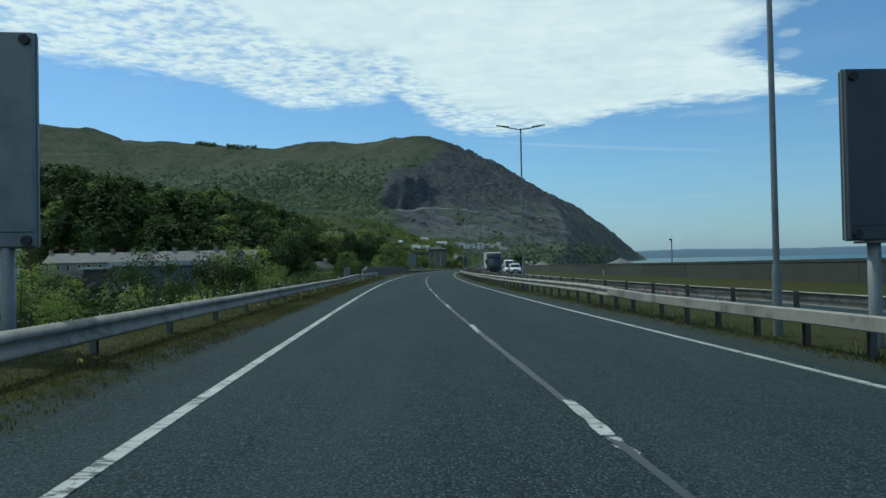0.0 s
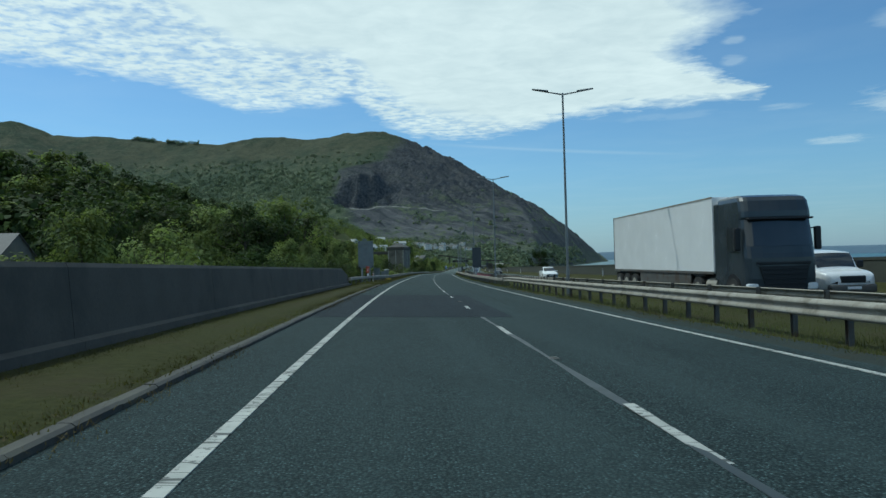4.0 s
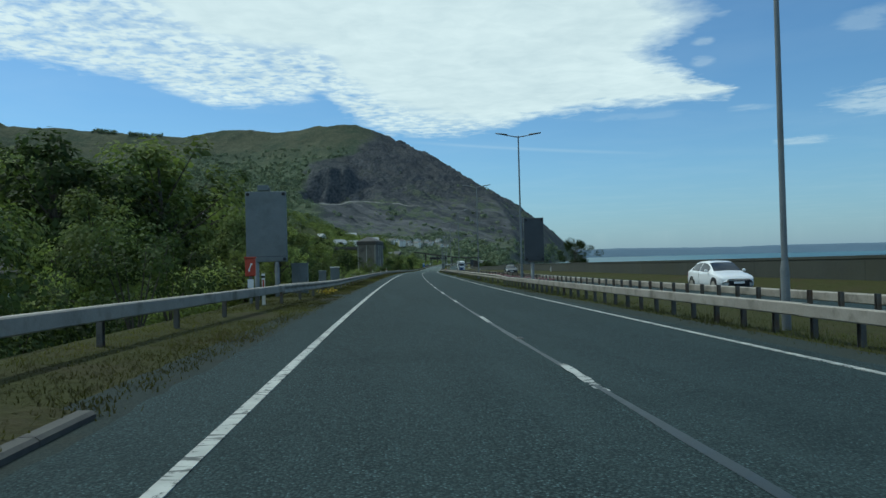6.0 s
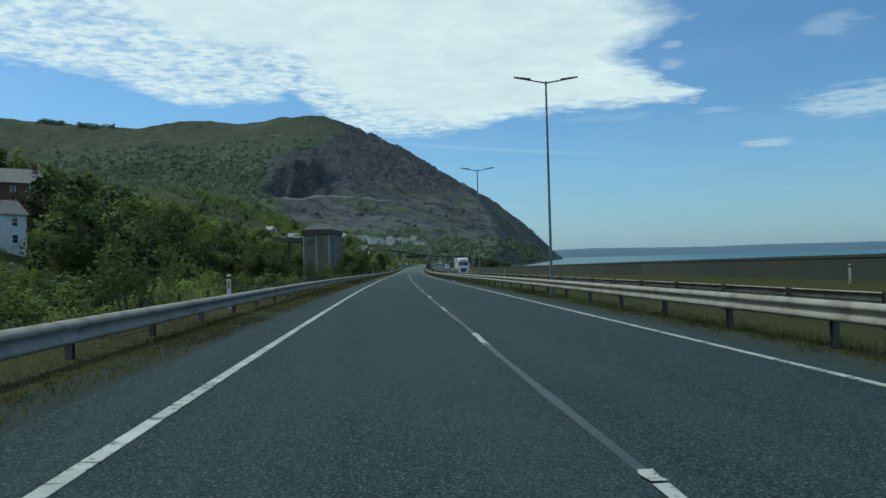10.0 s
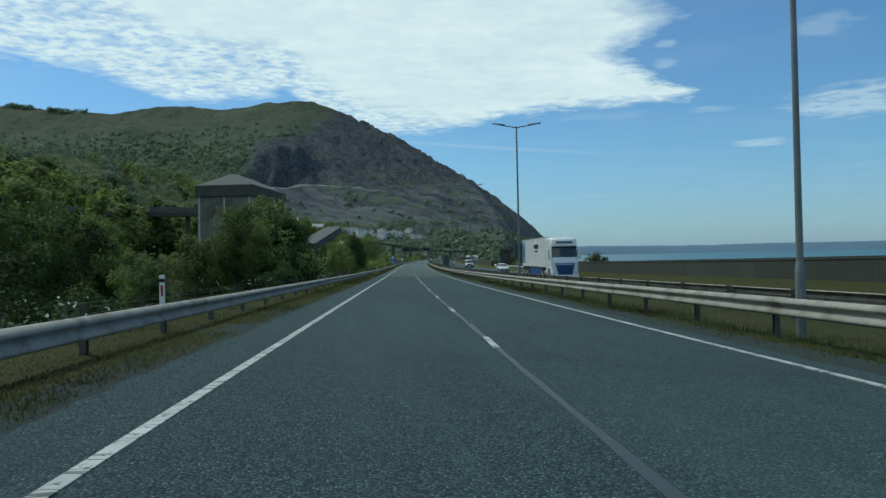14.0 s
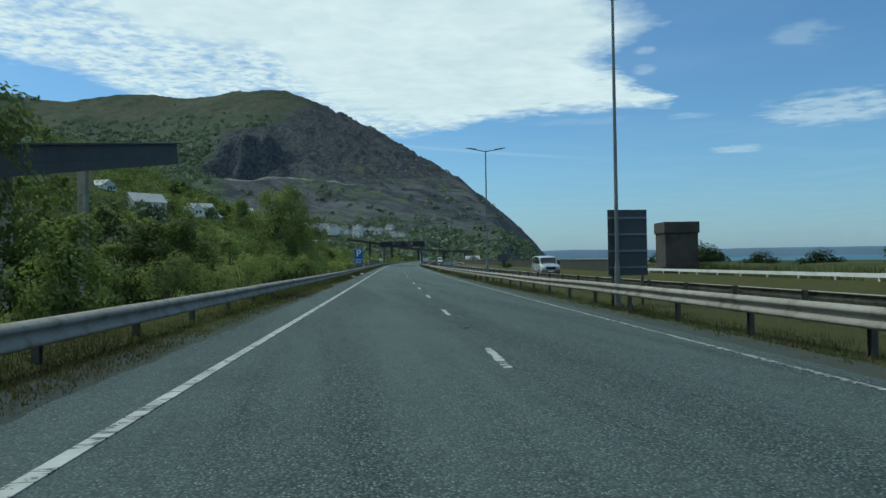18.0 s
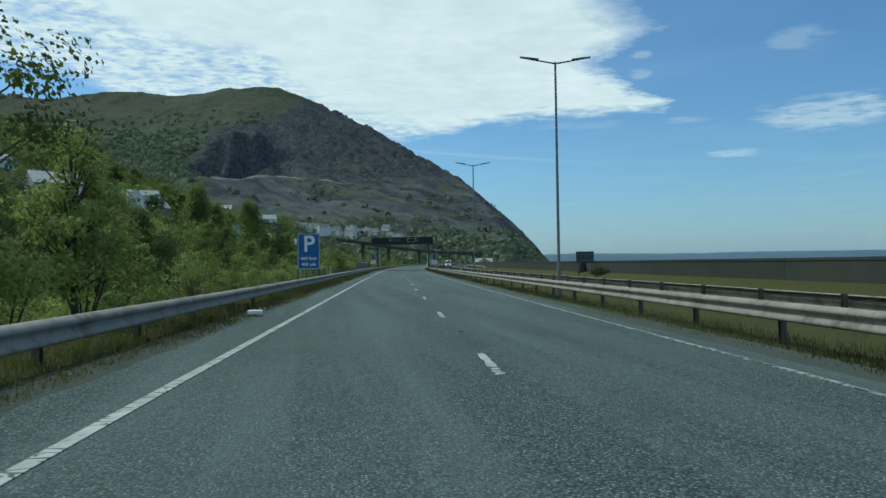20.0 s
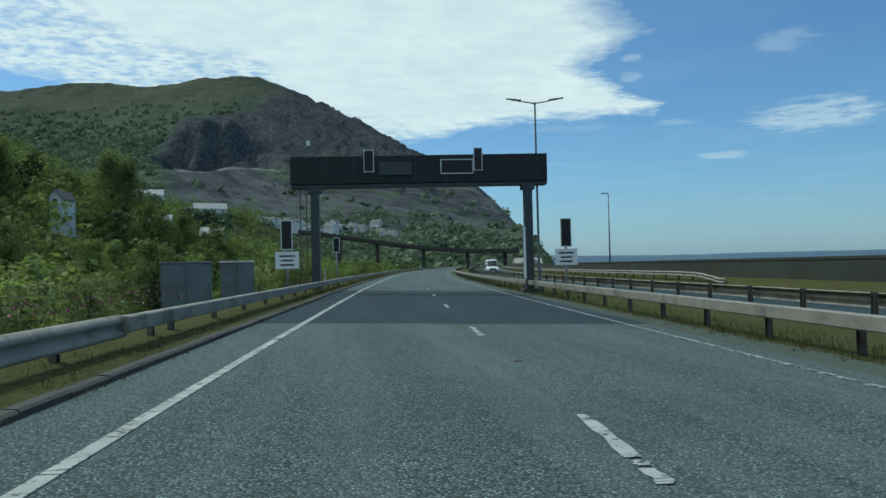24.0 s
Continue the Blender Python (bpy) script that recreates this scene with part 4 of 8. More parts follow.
# pale spoil bank along the quarry's track, raised so its face shows to the camera
tv, tf = [], []
for i, x in enumerate(np.arange(-100, 78, 2.5)):
    y = 1430.0 + 6 * noise.noise((x * 0.03, 2.0, 0.0)) - 0.10 * max(0.0, x + 20)
    z = float(hill_z(x, y))
    w = 1.5 + 2.6 * max(0.0, noise.noise((x * 0.045, 5.0, 0.0)) + 0.25)
    tv += [(x, y - 4, float(hill_z(x, y - 4)) - 0.6), (x, y, z + w), (x, y + 4, float(hill_z(x, y + 4)) - 0.4)]
    if i:
        k = 3 * i
        tf += [(k - 3, k, k + 1, k - 2), (k - 2, k + 1, k + 2, k - 1)]
M["spoil"] = plain("pale_spoil", (0.15, 0.15, 0.14), (0.26, 0.255, 0.24), 0.3, 0.95, fine=3.0, bump=0.4, dist=0.4, dirt=(0.07, 0.075, 0.065), dirt_scale=0.06)
tagged(new("quarry_track", mesh_from("quarry_track", tv, tf, M["spoil"])), "pale spoil bank along the quarry track", "track", "", "structure")

# ------------------------------------------------------------------ lamp columns
def lamp_column():
    c = thing("street_lamp", pose(0, 0, 0), "tall grey steel lamp column with two lantern arms", "street lamp", "lamps along the central reserve")
    part("base", rods(((0, 0, -0.2), (0, 0, 1.25), 0.088, 0.085), ((0, 0, 1.25), (0, 0, 1.42), 0.085, 0.062), n=20), M["lamp_steel"], c)
    part("column", rods(((0, 0, 1.40), (0, 0, 9.62), 0.062, 0.042), n=20), M["lamp_steel"], c)
    part("base_door", boxes((-0.04, 0.04, -0.096, -0.080, 0.45, 0.95), bevel=0.008), M["lamp_steel"], c)
    for k in (-1, 1):
        arm = part("arm", rods(((0, 0, 9.55), (k * 0.75, 0, 9.68), 0.035, 0.030)), M["lamp_steel"], c)
        bm = bmesh.new()
        rod(bm, (k * 0.70, 0, 9.67), (k * 1.45, 0, 9.79), 0.10, 0.06, 10)
        for v in bm.verts:
            v.co.z = 9.67 + (v.co.z - 9.67) * 0.62 + abs(v.co.x) * 0.05
        part("lantern", bm, M["lamp_steel"], arm, "flat grey lantern head", True)
    return c


LAMPS = [-17.0, 13.0, 42.0, 71.3, 103.2, 132.5, 164.2, 195.4, 224.1, 256.3, 285.9, 314.3, 344.7, 375.3, 405.0, 436.9, 467.2, 494.7, 525.0, 556.1, 586.4, 617.5, 644.2, 675.2]
first_lamp = None
for s in LAMPS:
    if first_lamp is None:
        first_lamp = lamp_column()
        first_lamp.matrix_world = on_road(s + 0.3, 7.0, 0.0)
    else:
        copy_thing(first_lamp, on_road(s + 0.3, 7.0 + random.uniform(-0.03, 0.03), 0.0, random.uniform(-2, 2)))



# ------------------------------------------------------------------ message signs seen from behind
def face_box(w, h, t, z0, bevel=0.03):
    return boxes((-w / 2, w / 2, -t / 2, t / 2, z0, z0 + h), bevel=bevel)


def message_sign(w, h, z0, posts, mat, label, tray=False, mast=False):
    c = thing("message_sign", pose(0, 0, 0), label, "road sign")
    body = part("cabinet", face_box(w, h, 0.22, z0, 0.025), mat, c)
    part("rim", boxes((-w / 2 - 0.012, w / 2 + 0.012, -0.02, 0.02, z0 - 0.012, z0 + h + 0.012)), M["cabinet"], body)
    part("lower_seam", boxes((-w / 2 + 0.02, w / 2 - 0.02, -0.116, -0.112, z0 + 0.22, z0 + 0.235)), M["black"], body)
    for x in (-w / 2 + 0.11, w / 2 - 0.11):
        for z in (z0 + 0.10, z0 + h - 0.12):
            part("flasher", rods(((x, -0.16, z), (x, -0.10, z), 0.075, 0.075), n=14), M["black"], body, "round black lamp housing")
    for x in posts:
        part("post", rods(((x, 0, -1.2), (x, 0, z0 + 0.1), 0.10, 0.10), n=14), M["lamp_steel"], c, smooth=True)
    if tray:
        part("tray", boxes((-0.35, 0.75, -0.16, 0.16, z0 - 0.05, z0 - 0.015)), M["post"], c)
        for x in (-0.2, 0.1, 0.3, 0.55):
            part("cable", rods(((x, 0, z0 - 0.05), (x + 0.04, 0.02, z0 - 0.2), 0.012, 0.010), n=6), M["black"], c)
    if mast:
        part("camera_box", boxes((-0.35, 0.12, -0.12, 0.12, z0 + h + 0.04, z0 + h + 0.28), bevel=0.02), M["cabinet"], c)
        part("mast", rods(((0.16, 0, z0 + h), (0.16, 0, z0 + h + 0.18), 0.04, 0.04)), M["lamp_steel"], c)
    return c


message_sign(1.75, 3.2, 1.50, (-0.55, 0.45), M["board_back"], "grey back of a message sign on steel posts").matrix_world = on_road(11.3, -6.32, 0.0, 4)
message_sign(1.75, 3.08, 1.50, (-0.45, 0.42), M["board_back"], "grey back of a message sign topped by a small box", mast=True).matrix_world = on_road(182.6, -6.38, 0.0, 3)
message_sign(1.13, 2.70, 1.78, (-0.12,), M["board_dark"], "dark back of a tall message sign on one post", tray=True).matrix_world = on_road(11.2, 7.56, 0.0, -2)
message_sign(1.13, 2.48, 1.68, (-0.12,), M["board_dark"], "dark back of a tall message sign on one post", tray=True).matrix_world = on_road(191.8, 7.11, 0.0, -2)
message_sign(1.35, 2.6, 2.3, (-0.3, 0.3), M["board_dark"], "dark back of a message sign above shore bushes", mast=True).matrix_world = on_road(498.5, 21.4, -0.1, -6)


def sign_back(w, h, z0, label, bars):
    c = thing("road_sign", pose(0, 0, 0), label, "road sign")
    part("plate", boxes((-w / 2, w / 2, -0.01, 0.01, z0, z0 + h), bevel=0.004), M["board_dark"], c)
    for i in range(bars):
        z = z0 + h * (i + 0.5) / bars
        part("rail", boxes((-w / 2 + 0.03, w / 2 - 0.03, -0.05, -0.012, z - 0.03, z + 0.03)), M["board_back"], c)
    for x in (-w * 0.38, w * 0.38):
        part("post", rods(((x, 0.05, -1.0), (x, 0.05, z0 + h - 0.05), 0.045, 0.045), n=10), M["post"], c, smooth=True)
    return c


sign_back(1.28, 2.05, 1.0, "back of a large road sign with cross rails", 4).matrix_world = on_road(495.2, 7.4, 0.0, 4)
sign_back(1.75, 1.15, 1.45, "back of a road sign beside the sea wall", 2).matrix_world = on_road(596.8, 19.0, -0.1, -4)


# ------------------------------------------------------------------ parking sign
def text_mesh(body, size, mat, bold=0.0):
    cu = bpy.data.curves.new("writing", "FONT")
    cu.body, cu.size, cu.extrude, cu.offset = body, size, 0.0015, bold
    cu.align_x, cu.align_y = "CENTER", "CENTER"
    ob = bpy.data.objects.new("writing", cu)
    scene.collection.objects.link(ob)
    me = bpy.data.meshes.new_from_object(ob.evaluated_get(bpy.context.evaluated_depsgraph_get()))
    bpy.data.objects.remove(ob)
    me.materials.clear()
    me.materials.append(mat)
    return me


def upright(x, y, z):
    return pose(x, y, z, 90, 0, 0)


psign = thing("parking_sign", on_road(569.3, -4.55, 0.0, 3), "blue parking sign with white letter and Welsh distance", "road sign")
plate = part("plate", boxes((-0.62, 0.62, 0.0, 0.02, 0.92, 2.98), bevel=0.006), M["blue"], psign)
part("border", boxes((-0.60, 0.60, -0.004, -0.001, 2.935, 2.955), (-0.60, 0.60, -0.004, -0.001, 0.945, 0.965), (-0.60, -0.58, -0.004, -0.001, 0.945, 2.955), (0.58, 0.60, -0.004, -0.001, 0.945, 2.955)), M["sign_white"], plate)
part("letter", text_mesh("P", 1.28, M["sign_white"], 0.022), None, plate, at=upright(0.02, -0.006, 2.34))
part("writing", text_mesh("400 llath", 0.262, M["sign_white"], 0.004), None, plate, at=upright(0.0, -0.006, 1.53))
part("writing", text_mesh("400 yds", 0.262, M["sign_white"], 0.004), None, plate, at=upright(0.0, -0.006, 1.20))
for x in (-0.36, 0.42):
    part("post", rods(((x, 0.07, -1.4), (x, 0.07, 2.9), 0.05, 0.05), n=12), M["lamp_steel"], psign, smooth=True)


# ------------------------------------------------------------------ cabinets, phone, marker posts
def roadside_cabinet(w, d, h, m, label, doors=2, white=False):
    c = thing("roadside_cabinet", m, label, "cabinet")
    part("plinth", boxes((-w / 2 - 0.04, w / 2 + 0.04, -d / 2 - 0.04, d / 2 + 0.04, -1.6, 0.06), bevel=0.01), M["concrete"], c)
    part("body", boxes((-w / 2, w / 2, -d / 2, d / 2, 0.05, h), bevel=0.015), M["cabinet"], c)
    part("roof", boxes((-w / 2 - 0.03, w / 2 + 0.03, -d / 2 - 0.03, d / 2 + 0.03, h, h + 0.06), bevel=0.015), M["white"] if white else M["cabinet"], c)
    for i in range(doors):
        x0, x1 = -w / 2 + w * i / doors + 0.03, -w / 2 + w * (i + 1) / doors - 0.03
        dr = part("door", boxes((x0, x1, -d / 2 - 0.02, -d / 2 - 0.002, 0.12, h - 0.06), bevel=0.006), M["cabinet"], c)
        part("handle", boxes((x1 - 0.07, x1 - 0.04, -d / 2 - 0.045, -d / 2 - 0.02, h * 0.45, h * 0.55)), M["post"], dr)
    return c


roadside_cabinet(0.60, 0.45, 1.22, on_road(68.3, -6.0, -0.05, 8), "grey steel roadside cabinet behind the barrier")
roadside_cabinet(0.75, 0.6, 1.45, on_road(184.9, -5.3, -0.05, 6), "grey steel roadside cabinet with a small white label")
roadside_cabinet(0.42, 0.4, 1.05, on_road(193.0, -5.2, -0.05, 6), "small grey steel roadside cabinet", 1)
roadside_cabinet(0.62, 0.6, 1.28, on_road(200.2, -5.2, -0.05, 6), "grey steel cabinet with a pale lid", 1, True)
roadside_cabinet(1.55, 0.9, 1.50, on_road(664.0, -6.9, -0.15, 14), "grey-green steel cabinet among bushes")
roadside_cabinet(1.25, 0.9, 1.55, on_road(668.5, -6.3, -0.15, 14), "grey-green steel cabinet with a pale lid", 2, True)

phone = thing("emergency_phone", on_road(175.2, -5.55, 0.0, 10), "orange emergency telephone box on a post", "telephone")
part("post", rods(((0, 0.05, -1.0), (0, 0.05, 1.0), 0.05, 0.05)), M["lamp_steel"], phone)
ph = part("box", boxes((-0.17, 0.17, -0.16, 0.16, 0.95, 1.55), bevel=0.03), M["red"], phone, "orange-red telephone housing")
part("roof", boxes((-0.20, 0.20, -0.19, 0.19, 1.55, 1.60), bevel=0.015), M["red"], phone)
part("symbol", rods(((-0.05, -0.165, 1.15), (0.03, -0.165, 1.35), 0.02, 0.02), ((-0.07, -0.165, 1.15), (0.0, -0.165, 1.12), 0.022, 0.022), ((0.0, -0.165, 1.37), (0.07, -0.165, 1.34), 0.022, 0.022)), M["sign_white"], ph)
part("marker_plate", boxes((-0.10, 0.10, -0.12, -0.10, 0.55, 0.85)), M["sign_white"], phone)


def marker_post(side):
    c = thing("marker_post", pose(0, 0, 0), "white marker post with a coloured reflector", "marker post", "marker posts along the barriers")
    part("blade", boxes((-0.055, 0.055, -0.012, 0.012, -0.4, 1.0), bevel=0.01), M["white"], c)
    part("band", boxes((-0.056, 0.056, -0.0135, 0.0135, 0.86, 0.93)), M["black"], c)
    part("reflector", boxes((-0.025, 0.025, -0.017, -0.0125, 0.58, 0.80), bevel=0.004), M["red"] if side < 0 else M["sign_white"], c)
    return c


mp = marker_post(-1)
mp.matrix_world = on_road(70.6, -4.75, 0.05)
for s, d in ((174.0, -4.9), (276.0, -4.8), (378.0, -4.75), (480.0, -4.6), (581.4, -4.4), (682.0, -4.4)):
    copy_thing(mp, on_road(s, d, 0.05, random.uniform(-5, 5)))
mpr = marker_post(1)
mpr.matrix_world = on_road(72.0, 19.4, 0.15)
for s in (175.0, 250.0, 284.0, 388.0, 500.0):
    copy_thing(mpr, on_road(s, 19.4, 0.15, random.uniform(-5, 5)))


# ------------------------------------------------------------------ sign gantry with lane signals
def lane_signal(name_parent, x, z0, w, h, mount=None):
    s = part("lane_signal", boxes((x - w / 2, x + w / 2, -0.42, -0.30, z0, z0 + h), bevel=0.015), M["black"], name_parent, "black signal panel in a white frame")
    t = 0.035
    part("signal_frame", boxes((x - w / 2 - t, x + w / 2 + t, -0.40, -0.36, z0 + h, z0 + h + t), (x - w / 2 - t, x + w / 2 + t, -0.40, -0.36, z0 - t, z0),
                               (x - w / 2 - t, x - w / 2, -0.40, -0.36, z0, z0 + h), (x + w / 2, x + w / 2 + t, -0.40, -0.36, z0, z0 + h)), M["sign_white"], s)
    return s


g = thing("sign_gantry", on_road(675.0, 0.0, 0.0, 0), "black sign gantry spanning the road on two legs", "gantry")
part("beam", boxes((-5.15, 7.40, -0.28, 0.55, 5.35, 6.70), bevel=0.02), M["black"], g)
part("soffit", boxes((-5.15, 7.40, -0.20, 0.50, 5.18, 5.345), bevel=0.02), M["board_dark"], g)
for i in range(9):
    x = -5.1 + i * 1.5
    part("panel_joint", boxes((x, x + 0.02, -0.287, -0.279, 5.37, 6.68)), M["board_dark"], g)
for x in (-4.0, 6.45):
    leg = part("leg", boxes((x - 0.20, x + 0.20, -0.18, 0.30, -0.6, 5.2), bevel=0.015), M["board_dark"], g, "dark steel gantry leg")
    part("foot_plate", boxes((x - 0.4, x + 0.4, -0.4, 0.5, -0.6, 0.05)), M["concrete"], leg)
    part("bracket", boxes((x - 0.32, x + 0.32, -0.22, 0.34, 4.95, 5.2)), M["board_dark"], leg)
part("ladder", rods(*[((-4.75, 0.2, 0.4 + i * 0.3), (-4.45, 0.2, 0.4 + i * 0.3), 0.015, 0.015) for i in range(16)],
                    ((-4.75, 0.2, 0.2), (-4.75, 0.2, 5.2), 0.025, 0.025), ((-4.45, 0.2, 0.2), (-4.45, 0.2, 5.2), 0.025, 0.025), n=6), M["post"], g)
lane_signal(g, -1.34, 5.92, 0.42, 1.02)
lane_signal(g, 3.98, 5.92, 0.36, 1.05)
part("message_panel", boxes((-0.85, 0.75, -0.40, -0.29, 5.72, 6.36), bevel=0.01), M["board_dark"], g)
mpn = part("message_panel", boxes((2.18, 3.70, -0.40, -0.29, 5.78, 6.42), bevel=0.01), M["black"], g)
part("signal_frame", boxes((2.14, 3.74, -0.41, -0.38, 6.42, 6.46), (2.14, 3.74, -0.41, -0.38, 5.74, 5.78), (2.14, 2.18, -0.41, -0.38, 5.78, 6.42), (3.70, 3.74, -0.41, -0.38, 5.78, 6.42)), M["sign_white"], mpn)
part("leg_sign", boxes((6.13, 6.24, -0.30, -0.24, 0.55, 3.1)), M["sign_white"], g)
part("camera_mast", rods(((-4.3, 0.2, 6.7), (-4.3, 0.2, 7.35), 0.03, 0.03)), M["lamp_steel"], g)
part("camera_dome", rods(((-4.3, 0.2, 7.3), (-4.3, 0.2, 7.55), 0.10, 0.09), n=12), M["white"], g)


def post_signal(w, h, z0, board, label):
    c = thing("lane_signal", pose(0, 0, 0), label, "traffic signal", "lane signals on posts")
    part("post", rods(((0, 0.08, -1.0), (0, 0.08, z0 + h * 0.5), 0.05, 0.05), n=10), M["lamp_steel"], c, smooth=True)
    s = part("panel", boxes((-w / 2, w / 2, -0.06, 0.06, z0, z0 + h), bevel=0.012), M["black"], c)
    t = 0.035
    part("signal_frame", boxes((-w / 2 - t, w / 2 + t, -0.05, 0.0, z0 + h, z0 + h + t), (-w / 2 - t, w / 2 + t, -0.05, 0.0, z0 - t, z0),
                               (-w / 2 - t, -w / 2, -0.05, 0.0, z0, z0 + h), (w / 2, w / 2 + t, -0.05, 0.0, z0, z0 + h)), M["sign_white"], s)
    if board:
        b = part("notice", boxes((-0.50, 0.50, 0.0, 0.03, z0 - 0.85, z0 - 0.12), bevel=0.006), M["sign_white"], c, "white notice with lines of writing")
        for i, k in enumerate((0.8, 0.62, 0.7)):
            part("writing_bar", boxes((-0.42 * k, 0.42 * k, -0.004, -0.001, z0 - 0.34 - i * 0.19, z0 - 0.27 - i * 0.19)), M["black"], b)
    return c


post_signal(0.42, 1.20, 2.00, True, "black lane signal over a white notice by the verge").matrix_world = on_road(671.0, -4.75, 0.0)
post_signal(0.34, 0.85, 2.15, False, "black lane signal in a white frame on a post").matrix_world = on_road(684.0, -3.9, 0.0)
post_signal(0.42, 1.20, 2.25, True, "black lane signal over a white notice in the central reserve").matrix_world = on_road(671.5, 7.5, 0.0)

# single-arm lamp on the seaward side
sl = thing("street_lamp", on_road(713.0, 21.0, 0.0), "slim grey lamp column with one short arm", "street lamp")
part("column", rods(((0, 0, -0.6), (0, 0, 8.6), 0.09, 0.05), n=10), M["lamp_steel"], sl, smooth=True)
part("lantern", boxes((-0.75, 0.0, -0.08, 0.08, 8.58, 8.68), bevel=0.02), M["lamp_steel"], sl)

# mast beyond the sea wall
mast = thing("light_mast", on_road(140.0, 47.5, 0.0), "thin dark mast with a lamp head beyond the sea wall", "mast")
part("pole", rods(((0, 0, -9), (0, 0, 5.9), 0.16, 0.12), n=10), M["post"], mast, smooth=True)
part("lamp_head", boxes((-0.45, 0.1, -0.15, 0.15, 5.9, 6.15), bevel=0.04), M["post"], mast)
part("antenna", rods(((0.05, 0, 5.9), (0.12, 0, 6.8), 0.03, 0.02)), M["post"], mast)


# ------------------------------------------------------------------ buildings
def gable_roof(w, d, z, rise, over=0.25, t=0.12):
    """Two roof slopes whose ridge runs along x, as one mesh."""
    bm = bmesh.new()
    for k in (-1, 1):
        a = [(-w / 2 - over, k * (d / 2 + over), z - over * rise / (d / 2)), (w / 2 + over, k * (d / 2 + over), z - over * rise / (d / 2)), (w / 2 + over, 0, z + rise), (-w / 2 - over, 0, z + rise)]
        lo = [bm.verts.new(p) for p in a]
        hi = [bm.verts.new((p[0], p[1], p[2] + t)) for p in a]
        bm.faces.new(hi if k < 0 else hi[::-1])
        bm.faces.new(lo[::-1] if k < 0 else lo)
        for i in range(4):
            bm.faces.new((lo[i], lo[(i + 1) % 4], hi[(i + 1) % 4], hi[i]))
    bmesh.ops.recalc_face_normals(bm, faces=bm.faces)
    return bm


def gable_walls(w, d, z0, z1, rise):
    bm = bmesh.new()
    sec = [(-d / 2, z0), (d / 2, z0), (d / 2, z1), (0, z1 + rise), (-d / 2, z1)]
    a = [bm.verts.new((-w / 2, y, z)) for y, z in sec]
    b = [bm.verts.new((w / 2, y, z)) for y, z in sec]
    bm.faces.new(a)
    bm.faces.new(b[::-1])
    for i in range(5):
        j = (i + 1) % 5
        bm.faces.new((a[i], b[i], b[j], a[j]))
    bmesh.ops.recalc_face_normals(bm, faces=bm.faces)
    return bm


def window(parent, x, y, z, w, h, frame=None):
    """A sash window on a wall that faces -y."""
    f = part("window", boxes((x - w / 2, x + w / 2, y - 0.06, y + 0.05, z, z + h)), frame or M["white"], parent)
    hw, hh = w / 2 - 0.07, h / 2 - 0.06
    part("pane", boxes((x - hw, x + hw, y - 0.066, y - 0.03, z + 0.05, z + 0.05 + hh)), M["glass"], f)
    part("pane", boxes((x - hw, x + hw, y - 0.066, y - 0.03, z + 0.05 + hh + 0.05, z + h - 0.04)), M["glass"], f)
    return f


def chimney(parent, x, y, z0, h, mat, pots=2):
    c = part("chimney", boxes((x - 0.45, x + 0.45, y - 0.3, y + 0.3, z0, z0 + h), (x - 0.52, x + 0.52, y - 0.37, y + 0.37, z0 + h - 0.18, z0 + h - 0.05)), mat, parent)
    for i in range(pots):
        px = x + (i - (pots - 1) / 2) * 0.36
        part("pot", rods(((px, y, z0 + h), (px, y, z0 + h + 0.35), 0.11, 0.085)), M["clay"], c)
    return c


